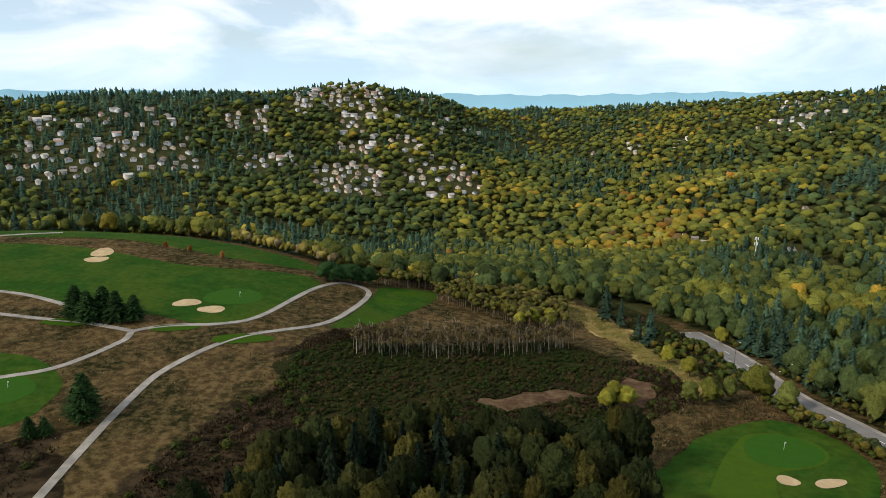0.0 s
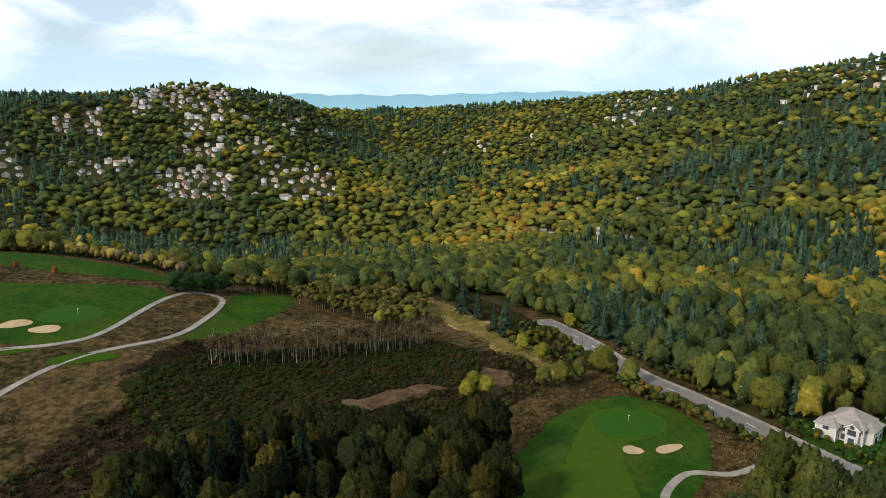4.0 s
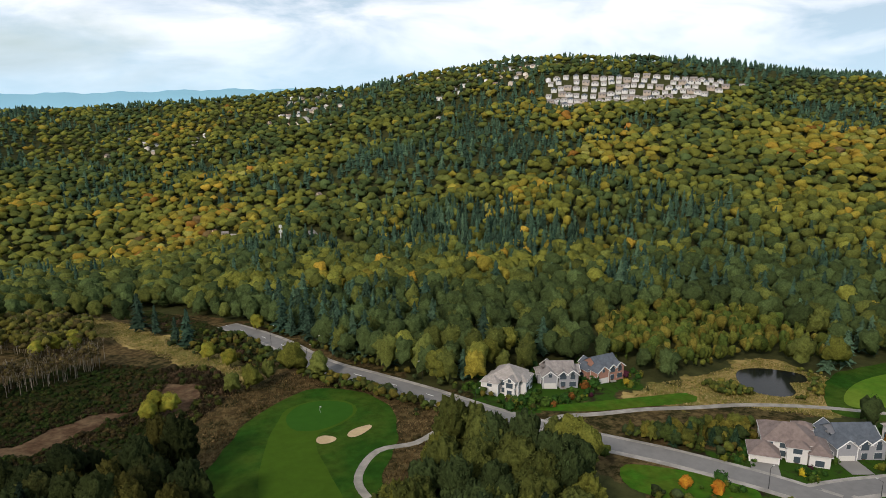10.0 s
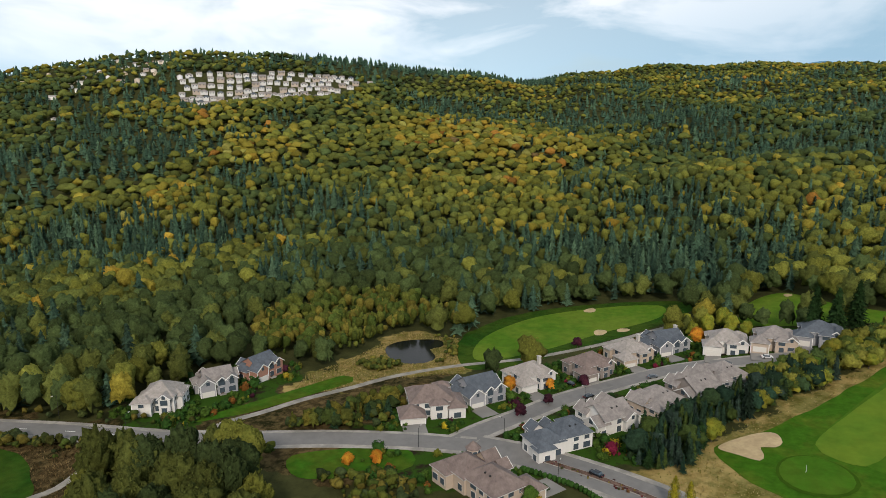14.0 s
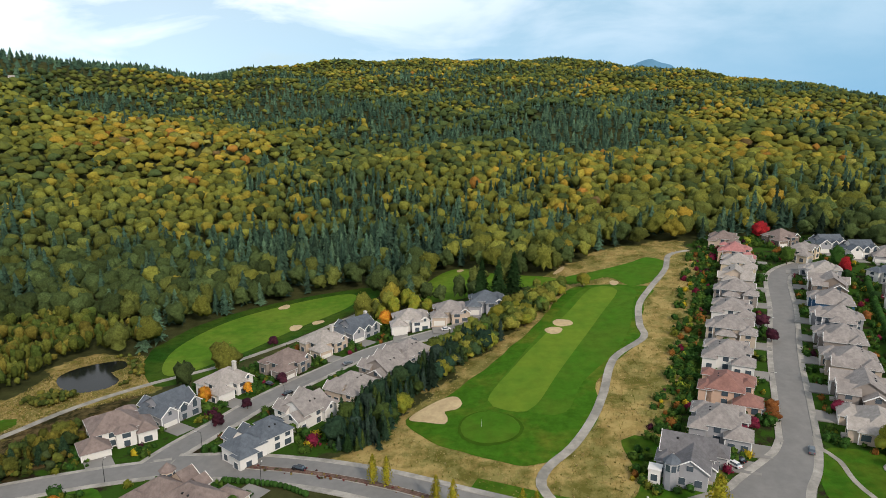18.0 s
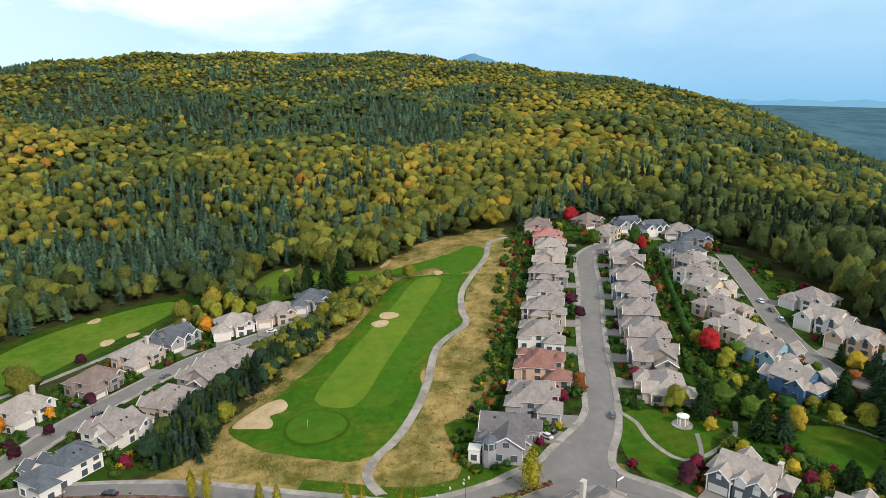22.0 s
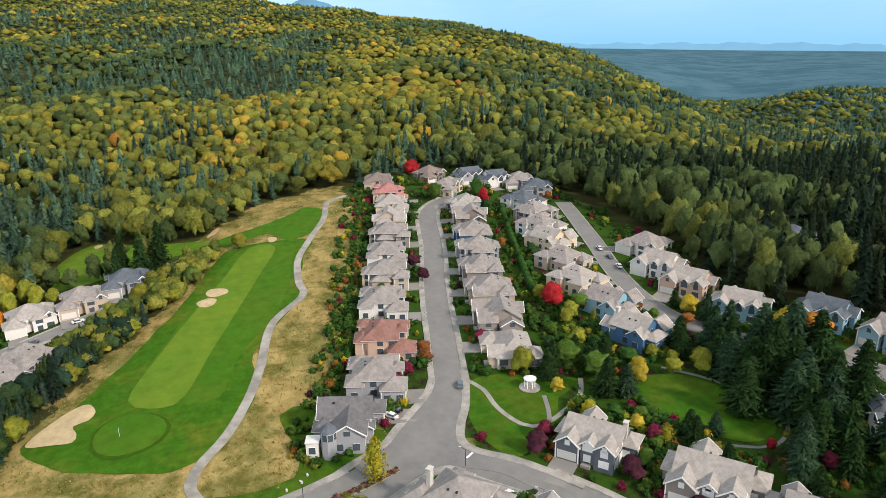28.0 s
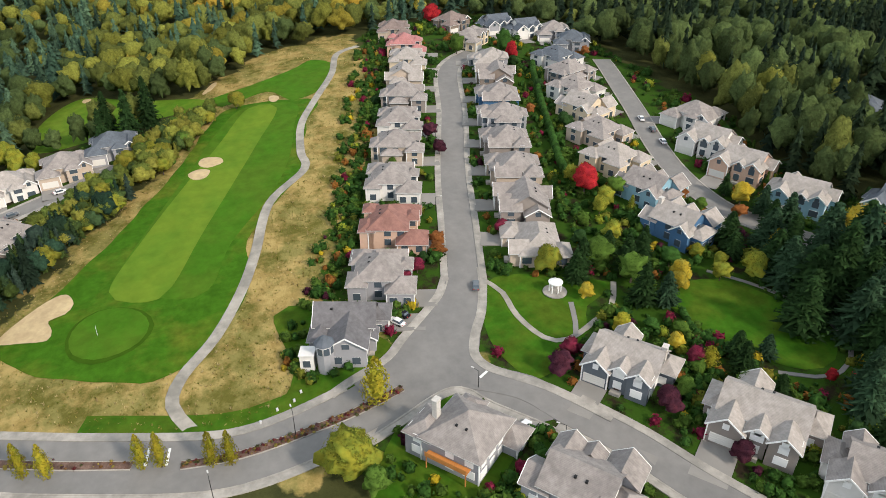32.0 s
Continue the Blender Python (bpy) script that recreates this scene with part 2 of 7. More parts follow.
def _land():
    az = np.arange(AZ0, AZ1 + 1.0)
    keys = sorted(LAND)
    cols = np.array([[LAND[k][c] for k in keys] for c in range(7)], float)
    zn, re, ze, rv, zv, rc, zc = [np.interp(az, keys, c) for c in cols]
    zc = zc + np.interp(az, [-60, 15, 35, 50, 100, 104, 112, 119, 124, 130, 136, 145], [26, 24, 16, 12, 12, 14, 30, 26, 8, -6, -20, 0])
    rr = np.exp(np.linspace(np.log(30.0), np.log(4900.0), NR))
    grid = np.empty((len(az), NR))
    for i in range(len(az)):
        grid[i] = np.interp(rr, [0, 170, re[i], rv[i], (rv[i] * .55 + rc[i] * .45), rc[i], rc[i] + 500, 4900],
                            [0, zn[i], ze[i], zv[i], zv[i] + .38 * (zc[i] - zv[i]), zc[i], min(zc[i] - 70, -40), -70])
    for _ in range(2):
        p = np.pad(grid, ((2, 2), (2, 2)), mode="edge")
        grid = sum(p[2:-2, k:k + NR] for k in range(5)) / 5
        p = np.pad(grid, ((2, 2), (2, 2)), mode="edge")
        grid = sum(p[k:k + len(az), 2:-2] for k in range(5)) / 5
    return grid
GRID = _land()
def height(x, y):
    x, y = np.asarray(x, float), np.asarray(y, float)
    r = np.maximum(np.hypot(x, y), 30.0)
    a = np.degrees(np.arctan2(x, y))
    a = np.where(a < AZ0, a + 360, a)
    u = np.clip(a - AZ0, 0, len(GRID) - 1.001)
    v = np.clip((np.log(r) - np.log(30.0)) / (np.log(4900.0) - np.log(30.0)) * (NR - 1), 0, NR - 1.001)
    i, j = u.astype(int), v.astype(int)
    fu, fv = u - i, v - j
    z = (GRID[i, j] * (1 - fu) + GRID[i + 1, j] * fu) * (1 - fv) + (GRID[i, j + 1] * (1 - fu) + GRID[i + 1, j + 1] * fu) * fv
    # folds die out on the plain behind the last ridge
    far = np.clip((r - 520) / 500, 0, 1) * np.where(a > 112, np.interp(r, [1500, 2100], [1, 0]), 1)
    z = z + 36 * np.exp(-((x - 960) ** 2 + (y + 1250) ** 2) / 2 / 200**2)
    fold = np.interp(a, [-60, 20, 60, 72, 118, 128, 136], [8, 8, 9, 17, 17, 6, 1.5]) * np.interp(r, [1200, 1500], [1, .5])
    return z + far * (fold * np.sin(x / 97 + 1.3 * np.sin(y / 151)) * np.sin(y / 83 + .7) + 3 * np.sin(x / 41 + y / 57))


def part(name, bm, material, parent=None, label="", smooth=False):
    """Links a bmesh (or a mesh) as one object, under a thing where one is given."""
    if isinstance(bm, bmesh.types.BMesh):
        me = bpy.data.meshes.new(name)
        bm.to_mesh(me)
        bm.free()
        if smooth:
            me.shade_smooth()
    else:
        me = bm
    if material and not me.materials:
        me.materials.append(material)
    ob = new(name, me)
    if parent:
        ob.parent = parent
    if label:
        ob["label"] = label
    return ob


def mesh_from(name, verts, faces, material=None, smooth=False):
    me = bpy.data.meshes.new(name)
    me.from_pydata([tuple(v) for v in verts], [], faces)
    if material:
        me.materials.append(material)
    if smooth:
        me.shade_smooth()
    me.update()
    return me


def spline(points, closed=False, step=3.0):
    """Catmull-Rom through the plan's points, evenly stepped."""
    p = np.array(points, float)
    n = len(p)
    out = []
    for i in range(n if closed else n - 1):
        a, b, c, d = [p[(i + k) % n] if closed else p[min(max(i + k, 0), n - 1)] for k in (-1, 0, 1, 2)]
        m = max(2, int(np.linalg.norm(c - b) / step))
        t = np.arange(m)[:, None] / m
        out.append(0.5 * (2 * b + (c - a) * t + (2 * a - 5 * b + 4 * c - d) * t**2 + (3 * b - a - 3 * c + d) * t**3))
    out = np.concatenate(out)
    return out if closed else np.vstack([out, p[-1]])


def inside(px, py, poly):
    """Which of the points lie in the polygon."""
    px, py = np.asarray(px, float), np.asarray(py, float)
    res = np.zeros(px.shape, bool)
    q = np.array(poly, float)
    for (x1, y1), (x2, y2) in zip(q, np.roll(q, -1, 0)):
        if y1 != y2:
            res ^= ((y1 > py) != (y2 > py)) & (px < (x2 - x1) * (py - y1) / (y2 - y1) + x1)
    return res


OPEN = []      # plan outlines where no wood grows
TURF = []      # outlines of mown grass, sand and water
LINES = []     # (points, half width) of roads and paths
HOUSES = []    # places of houses


def ribbon(name, points, width, material, lift=0.12, label="", category="", shift=0.0, thick=0.25, clear=2.0, kind="structure", parent=None, step=3.0):
    """A strip of paving or turf along a line, laid on the ground."""
    c = spline(points, step=step)
    d = np.gradient(c, axis=0)
    d /= np.linalg.norm(d, axis=1)[:, None] + 1e-9
    nrm = np.stack([d[:, 1], -d[:, 0]], 1)
    c = c + nrm * shift
    offs = np.linspace(-width / 2, width / 2, 4)
    rows = [c + nrm * o for o in offs]
    zmid = height(c[:, 0], c[:, 1])
    verts, n = [], len(c)
    z = [np.maximum(height(r[:, 0], r[:, 1]), zmid) + lift for r in rows]
    rows, z = [rows[0], *rows, rows[-1]], [z[0] - thick - lift, *z, z[-1] - thick - lift]
    for r, h in zip(rows, z):
        verts += [(a, b, k) for (a, b), k in zip(r, h)]
    faces = [(k * n + i, k * n + i + 1, (k + 1) * n + i + 1, (k + 1) * n + i) for k in range(5) for i in range(n - 1)]
    ob = part(name, mesh_from(name, verts, faces, material), material, parent)
    if clear and not shift:
        LINES.append((c, width / 2 + clear))
    if not parent:
        tagged(ob, label, category, kind=kind)
    return ob


def patch(name, outline, material, lift=0.1, label="", category="", keep=True, step=3.5, kind="structure", parent=None, wobble=0.0):
    """A piece of turf, sand or paving within an outline, laid on the ground."""
    from mathutils.geometry import delaunay_2d_cdt
    edge = spline(outline, True, step)
    if wobble:
        k = np.arange(len(edge))
        edge = edge + wobble * np.stack([np.sin(k * 1.7) + np.sin(k * .6), np.cos(k * 1.3) + np.sin(k * .8 + 2)], 1)
    lo, hi = edge.min(0), edge.max(0)
    gx, gy = np.meshgrid(np.arange(lo[0], hi[0], step), np.arange(lo[1], hi[1], step))
    ok = inside(gx, gy, edge)
    pts = np.vstack([edge, np.stack([gx[ok], gy[ok]], 1)])
    n = len(edge)
    v, _, f, *_ = delaunay_2d_cdt([Vector(p) for p in pts], [], [list(range(n))], 1, 1e-4)
    v = np.array([tuple(p) for p in v])
    z = height(v[:, 0], v[:, 1]) + lift
    me = mesh_from(name, np.column_stack([v, z]), f, material, True)
    if len(me.polygons) and sum(p.normal.z for p in me.polygons) < 0:
        me.flip_normals()
    ob = part(name, me, material, parent)
    TURF.append(edge)
    if keep:
        OPEN.append(edge)
    if not parent:
        tagged(ob, label, category, kind=kind)
    return ob


def ellipse(x, y, a, b, turn=0.0, n=10, rough=0.08):
    t = np.arange(n) * 2 * np.pi / n
    r = 1 + rough * np.sin(t * 3 + x) + rough * np.sin(t * 2 + y)
    u, v = a * r * np.cos(t), b * r * np.sin(t)
    c, s = math.cos(radians(turn)), math.sin(radians(turn))
    return np.stack([x + u * c - v * s, y + u * s + v * c], 1)

# ---- roads and paths ----
BOULEVARD = [(128, 352), (134, 306), (136, 260), (144, 230), (152, 203), (160, 172), (173, 142), (186, 117), (195, 93), (200, 72), (199, 52), (193, 28), (184, 6), (173, -16),
             (163.5, -38), (160, -51), (160.2, -64), (162.6, -77), (167, -88), (174, -98)]
MAIN_STREET = [(160, -97), (174, -106), (195, -116), (221, -126), (255, -139), (299, -158), (344, -176), (362, -196)]
CROSS_STREET = [(161, -103), (153, -112), (143, -117), (130, -124), (115, -130), (95, -140), (80, -150)]
SECOND_STREET = [(330, -249), (295, -235), (269, -225), (245, -215), (224, -208), (206, -205), (192, -206), (170, -215), (150, -228), (128, -232), (108, -222), (98, -206), (90, -180)]
SECOND_ARM = [(262, -223), (258, -232), (257, -243)]
LEFT_STREET = [(200, 78), (214, 73), (233, 64), (250, 56), (273, 41), (294, 22), (305, 0), (313, -20), (320, -32)]
FAR_ROAD = [(345, 690), (332, 640), (330, 600), (326, 560), (318, 530)]


def street(points, width, label, walks=True, name="road", first=0):
    """A road with kerbs and footways; first: the point at which its kerbs begin."""
    ribbon(name, points, width, ASPHALT, 0.14, label, "road", clear=4.0)
    for side in (-1, 1):
        ribbon("kerb", points[first:], 0.45, CONCRETE, 0.27, "pale concrete kerb along the asphalt road", "kerb", shift=side * (width / 2 + 0.15), thick=0.4)
        if walks:
            ribbon("pavement", points[first:], 1.6, CONCRETE, 0.22, "pale concrete footway beside the road", "pavement", shift=side * (width / 2 + 1.15), thick=0.3)


street(MAIN_STREET, 8.6, "worn grey asphalt street between two rows of houses", first=2)
street(CROSS_STREET, 8.0, "grey asphalt side street past gabled houses", first=2)
street(SECOND_STREET, 8.0, "grey asphalt street behind the second row of houses", False)
street(SECOND_ARM, 6.0, "short asphalt arm of the second street", False)
street(LEFT_STREET, 8.2, "grey asphalt street curving uphill between villas")
street(BOULEVARD[:10], 9.0, "two-lane grey asphalt boulevard with pale kerbs")
ribbon("road", BOULEVARD[9:], 13.4, ASPHALT, 0.13, "curving asphalt boulevard split by a planted median", "road", clear=4)
for side in (-1, 1):
    ribbon("kerb", BOULEVARD[9:-2], 0.45, CONCRETE, 0.27, "pale concrete kerb along the boulevard", "kerb", shift=side * 6.85, thick=0.4)
    ribbon("pavement", BOULEVARD[9:-2], 1.8, CONCRETE, 0.22, "pale concrete footway along the boulevard", "pavement", shift=side * 8.0, thick=0.3)
ribbon("road", FAR_ROAD, 8.0, ASPHALT, 0.2, "grey asphalt road through the wooded valley", "road", clear=3)

# the junction, with kerbs and footways round its corners
UPPER_SIDE = [(168.2, -72), (170.6, -77.5), (174.3, -87.4), (179.4, -93.4), (187.6, -103.6), (192, -108.5), (198, -112.6)]
LOWER_SIDE = [(153.2, -71), (154.4, -77), (157.1, -85.2), (159.4, -92), (160, -97), (157.6, -100.6), (152, -103.4), (142.5, -110.1), (137, -113.6)]
CORNER_SIDE = [(137, -123.4), (145, -119), (151.2, -115.1), (157.4, -109.9), (162, -106.4), (167.2, -105.3), (173.6, -108), (182.2, -114), (192.9, -119.4), (199, -121.8)]
patch("road", [*UPPER_SIDE[1:], *CORNER_SIDE[:0:-1], *LOWER_SIDE[::-1][1:-1], (160.5, -82)], ASPHALT, 0.30, "open asphalt junction of the streets", "road", keep=False, step=2.0)
for edge, out in ((UPPER_SIDE, -1), (LOWER_SIDE, 1), (CORNER_SIDE, 1)):
    ribbon("kerb", edge, 0.45, CONCRETE, 0.36, "pale concrete kerb round the junction", "kerb", thick=0.4, clear=0, step=1.5)
    ribbon("pavement", edge, 1.9, CONCRETE, 0.30, "pale concrete footway round the junction", "pavement", shift=out * 1.2, thick=0.3, step=1.5)

# median beds of the boulevard, with a gap at the crossing
BEDS = [[(199, 50), (193, 28), (184, 6), (173, -16), (167, -30)], [(163.2, -39), (161, -51), (161, -64), (162.2, -76), (164.6, -87)]]
BED = surface("planting_bed_bark", (0.09, 0.05, 0.035), 0.95, 0.4, 1.2, 4, 0.5, (0.16, 0.10, 0.075), 0.5)
for bed in BEDS:
    ribbon("median_kerb", bed, 2.4, CONCRETE, 0.30, "pale concrete kerb round the median bed", "kerb", thick=0.3, clear=0)
    ribbon("planting_bed", bed, 1.9, BED, 0.36, "reddish bark bed with low shrubs on the median", "planting bed", thick=0.3, clear=0)
for a, b in (((170.5, -33.5), (158.5, -30.5)), ((168.8, -37.4), (157, -34.5))):
    ribbon("crossing_line", [a, b], 0.5, PAINT, 0.16, "white painted crossing line on asphalt", "road marking", clear=0, thick=0.02)
ribbon("stop_line", [(160.0, -104.0), (161.2, -106.4)], 0.6, PAINT, 0.33, "white painted stop line on asphalt", "road marking", clear=0, thick=0.02)
for k in range(14):
    p = spline(BOULEVARD[:6], step=8.0)
    i = 2 * k
    if i + 1 < len(p):
        ribbon("lane_line", [p[i], p[i] * 0.55 + p[i + 1] * 0.45], 0.3, PAINT, 0.17, "white painted lane dash on asphalt", "road marking", clear=0, thick=0.02)

GOLF_PATH = [(400, -150), (393, -137), (367, -127), (340, -112), (318, -101), (294, -95), (280, -93), (262, -77), (234, -67), (217, -60), (201, -51), (190, -42), (181, -39), (170, -43)]
ribbon("cart_path", GOLF_PATH, 3.0, PATH, 0.16, "winding pale concrete cart path beside the fairway", "path")
LEFT_LOOP = [(-111, 174), (-111, 201), (-110, 232), (-106, 257), (-89, 288), (-58, 312), (-46, 342), (-41, 378), (-55, 386), (-68, 366), (-84, 318), (-98, 304), (-122, 298),
             (-134, 290), (-133, 282), (-146, 255), (-164, 243), (-200, 225)]
ribbon("cart_path", LEFT_LOOP, 3.0, PATH, 0.16, "pale concrete cart path looping over the hill", "path")
ribbon("cart_path", [(-134, 291), (-158, 298), (-176, 300), (-208, 305), (-240, 310)], 2.8, PATH, 0.16, "pale concrete cart path past the conifers", "path")
ribbon("cart_path", [(-240, 335), (-206, 330), (-185, 322), (-170, 314)], 2.8, PATH, 0.16, "pale concrete cart path past the conifers", "path")
ribbon("cart_path", [(-290, 420), (-270, 432), (-245, 448)], 4.0, PATH, 0.16, "pale concrete cart path at the top of the course", "path")
ribbon("cart_path", [(140, 176), (126, 172), (113, 175), (100, 165), (96, 153), (98, 138)], 2.6, PATH, 0.16, "pale concrete cart path below the green", "path")
ribbon("cart_path", [(162, 148), (170, 157), (179, 158), (192, 152), (210, 145), (227, 136), (247, 126), (270, 108), (292, 84), (320, 62), (345, 45), (365, 28)], 2.8, PATH, 0.16, "pale concrete cart path behind the villas", "path")
ribbon("garden_path", [(193, -121), (186, -123), (176, -122), (166, -124), (163, -129), (166, -138), (170, -146), (178, -152)], 1.5, PATH, 0.16, "curving concrete footpath over the park lawn", "path", clear=1)
ribbon("garden_path", [(163, -131), (168, -134), (175, -137)], 1.3, ASPHALT, 0.17, "narrow dark footpath to the gazebo", "path", clear=1)
ribbon("garden_path", [(172, -178), (160, -186), (145, -190), (133, -187), (128, -176), (134, -166)], 1.1, ASPHALT, 0.16, "dark footpath round the shaded lawn", "path", clear=1)

# ---- turf, sand and water ----
patch("rough", [(352, -80), (342, -112), (320, -104), (296, -96), (276, -90), (246, -68), (217, -62), (197, -48), (191, -36), (197, -23), (208, -8), (224, 1), (242, -14), (271, -33), (308, -54), (335, -66)],
      SEMI, 0.10, "bright green rough grass round the fairway", "grass", wobble=0.25)
patch("fairway", [(349, -84), (341, -104), (318, -98), (294, -91), (270, -80), (244, -62), (222, -52), (224, -40), (240, -30), (262, -38), (300, -56), (330, -70)],
      FAIRWAY, 0.15, "mown green fairway with a pale stripe", "fairway")
patch("mown_stripe", [(347, -85), (341, -96), (310, -82), (281, -68), (252, -54), (228, -43), (224, -36), (234, -27), (260, -38), (289, -53), (316, -68)], STRIPE, 0.20, "light green mown stripe along the fairway", "fairway", keep=False)
patch("green_collar", ellipse(214.5, -26.5, 12.0, 10.2, 12, rough=0.04), TEE, 0.21, "dark green collar round the putting green", "grass", keep=False)
patch("putting_green", ellipse(215, -26.5, 11, 9.3, 12, rough=0.03), FAIRWAY, 0.26, "smooth round putting green", "putting green", keep=False)


def bunker(outline):
    patch("bunker", outline, SAND, 0.24, "pale sand bunker cut into the turf", "bunker", keep=False, step=1.5)


bunker([(224, 0), (230, -3), (238, -11), (239, -16), (233, -18), (229, -16), (228, -12), (223, -13), (219, -12), (221, -6)])
bunker(ellipse(295, -58.5, 4.5, 3.6, 20, 8)), bunker(ellipse(303, -63.5, 5, 4, 20, 8))
patch("rough", [(268, 104), (290, 118), (318, 124), (365, 112), (402, 76), (412, 40), (396, 26), (372, 32), (340, 52), (302, 74), (280, 86)], ROUGH, 0.10, "deep green rough grass below the wood", "grass", wobble=0.3)
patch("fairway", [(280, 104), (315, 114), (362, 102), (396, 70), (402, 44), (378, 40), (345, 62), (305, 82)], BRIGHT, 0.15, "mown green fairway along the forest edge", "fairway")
bunker(ellipse(385, 79, 5, 3)), bunker(ellipse(344, 64, 5, 3.4)), bunker(ellipse(351, 54, 3.6, 3))
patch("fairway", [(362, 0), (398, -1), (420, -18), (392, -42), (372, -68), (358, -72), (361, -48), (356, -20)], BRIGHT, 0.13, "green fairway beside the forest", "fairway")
patch("fairway", [(356, -76), (368, -72), (375, -92), (384, -112), (392, -124), (378, -131), (352, -118), (346, -104), (362, -96)], FAIRWAY, 0.13, "tee ground of mown grass", "fairway")
bunker(ellipse(414, -20, 3.6, 2)), bunker(ellipse(378, -30, 3.4, 2)), bunker(ellipse(373, -41, 3.4, 2.4)), bunker(ellipse(352, -97, 4, 2.2)), bunker(ellipse(383, -74, 7, 1.8, -30))
patch("pond", [(261, 133), (268, 143), (279, 149), (291, 145), (299, 132), (291, 126), (284, 129), (275, 122), (266, 123)], WATER, 0.12, "small dark pond among reeds", "pond", step=2.5)
patch("lawn", [(172, 171), (195, 162), (219, 153), (237, 146), (233, 139), (211, 147), (190, 156)], LAWN, 0.1, "mown grass strip by the cart path", "lawn")
patch("lawn", [(160, 112), (170, 122), (184, 106), (190, 92), (180, 84), (168, 96)], LAWN, 0.1, "green lawn beside the boulevard", "lawn")
patch("rough", [(52, 178), (70, 202), (90, 224), (118, 236), (133, 222), (134, 200), (124, 180), (104, 158), (98, 140), (70, 140)], ROUGH, 0.1, "deep green rough grass round the hole", "grass", wobble=0.3)
patch("mown_stripe", [(66, 148), (74, 178), (88, 204), (97, 216), (104, 224), (114, 225), (124, 218), (124, 207), (114, 200), (104, 198), (98, 188), (94, 172), (86, 148)], COLLAR, 0.15, "light green approach to the hole", "fairway", keep=False)
patch("putting_green", ellipse(111, 212, 14, 11, 30, rough=0.05), GREEN, 0.2, "smooth dark putting green with a flag", "putting green", keep=False)
bunker(ellipse(103.5, 192.5, 3.4, 3)), bunker(ellipse(115.5, 191, 5.2, 2.6, 20))
patch("fairway", [(-300, 400), (-250, 412), (-205, 408), (-142, 385), (-74, 383), (-72, 356), (-86, 312), (-106, 302), (-136, 311), (-172, 318), (-214, 332), (-290, 345)], ROUGH, 0.12, "broad green fairway on the hilltop", "fairway", wobble=0.3)
patch("fairway", [(-320, 450), (-262, 470), (-195, 462), (-130, 442), (-82, 415), (-74, 398), (-119, 402), (-200, 432), (-272, 428)], ROUGH, 0.12, "green fairway at the back of the hill", "fairway", wobble=0.3)
patch("tee_ground", [(-34, 395), (-8, 402), (-4, 385), (-24, 342), (-40, 320), (-52, 312), (-44, 340), (-38, 372)], ROUGH, 0.12, "green tee ground at the hill's edge", "fairway")
for x, y, a, b in ((-165, 298, 11, 5), (-118, 296, 10, 4), (-86, 288, 14, 5), (-28, 368, 9, 6), (-20, 388, 9, 5), (-38, 330, 7, 5)):
    patch("tee_box", ellipse(x, y, a, b, 10, rough=0.06), TEE, 0.18, "small level tee box of mown grass", "fairway", keep=False)
patch("putting_green", ellipse(-104, 339, 14, 12, 0, rough=0.05), GREEN, 0.2, "smooth dark putting green with a flag", "putting green", keep=False)
bunker(ellipse(-123, 327, 6.5, 5, 10)), bunker(ellipse(-109, 320, 6.5, 4.6, -5)), bunker(ellipse(-198, 402, 6, 9, 20)), bunker(ellipse(-195, 388, 7, 5, 20))
patch("lawn", [(-180, 262), (-158, 260), (-138, 240), (-140, 212), (-175, 205), (-190, 230)], ROUGH, 0.11, "green grass round a putting green", "grass", wobble=0.3)
patch("putting_green", ellipse(-155, 234, 9, 12), GREEN, 0.18, "smooth dark putting green", "putting green", keep=False)
patch("lawn", [(193, -124), (178, -151), (172, -140), (163, -134), (158, -124), (154, -115), (172, -112)], LAWN, 0.1, "bright green park lawn", "lawn")
patch("lawn", [(168, -160), (168, -178), (150, -187), (134, -184), (132, -172), (148, -162)], LAWN, 0.1, "shaded green park lawn", "lawn")
patch("lawn", [(203, -66), (203, -76), (190, -84), (178, -90), (170, -84), (165, -66), (167, -58), (180, -66)], LAWN, 0.1, "green lawn beside the end house", "lawn")
patch("lawn", [(150, -78), (160, -92), (152, -104), (142, -106), (130, -88), (136, -72)], LAWN, 0.1, "green lawn round the corner house", "lawn")
ribbon("verge", BOULEVARD[13:18], 5.0, LAWN, 0.12, "mown grass verge by the boulevard", "grass", shift=-11.4, thick=0.2)
OPEN += [np.array(q, float) for q in (
    [(160, -110), (150, -60), (160, -30), (176, 0), (196, 20), (225, 8), (245, -6), (275, -26), (312, -46), (345, -60), (372, -64), (420, -110), (425, -165), (395, -155), (300, -122), (205, -80)],
    [(-800, 140), (-100, 135), (-66, 150), (-52, 186), (-30, 206), (30, 206), (60, 198), (80, 245), (112, 262), (108, 292), (98, 330), (84, 400), (66, 424), (30, 402), (-8, 412), (-60, 425), (-135, 470), (-260, 505), (-330, 500), (-800, 520)],
    [(150, -40), (60, -40), (60, -150), (90, -230), (120, -262), (150, -262), (190, -235), (260, -252), (335, -262), (400, -255), (430, -210), (420, -160), (200, -80)],
    [(255, 150), (300, 152), (305, 120), (268, 104), (235, 128), (170, 160), (160, 150), (165, 190), (215, 190), (240, 160)],
    [(160, 130), (200, 110), (280, 75), (330, 45), (350, 10), (350, -40), (330, -50), (290, -20), (200, 20), (170, 60), (165, 100)],
    [(60, 250), (122, 250), (140, 210), (138, 170), (100, 130), (40, 130), (58, 170)],
)]

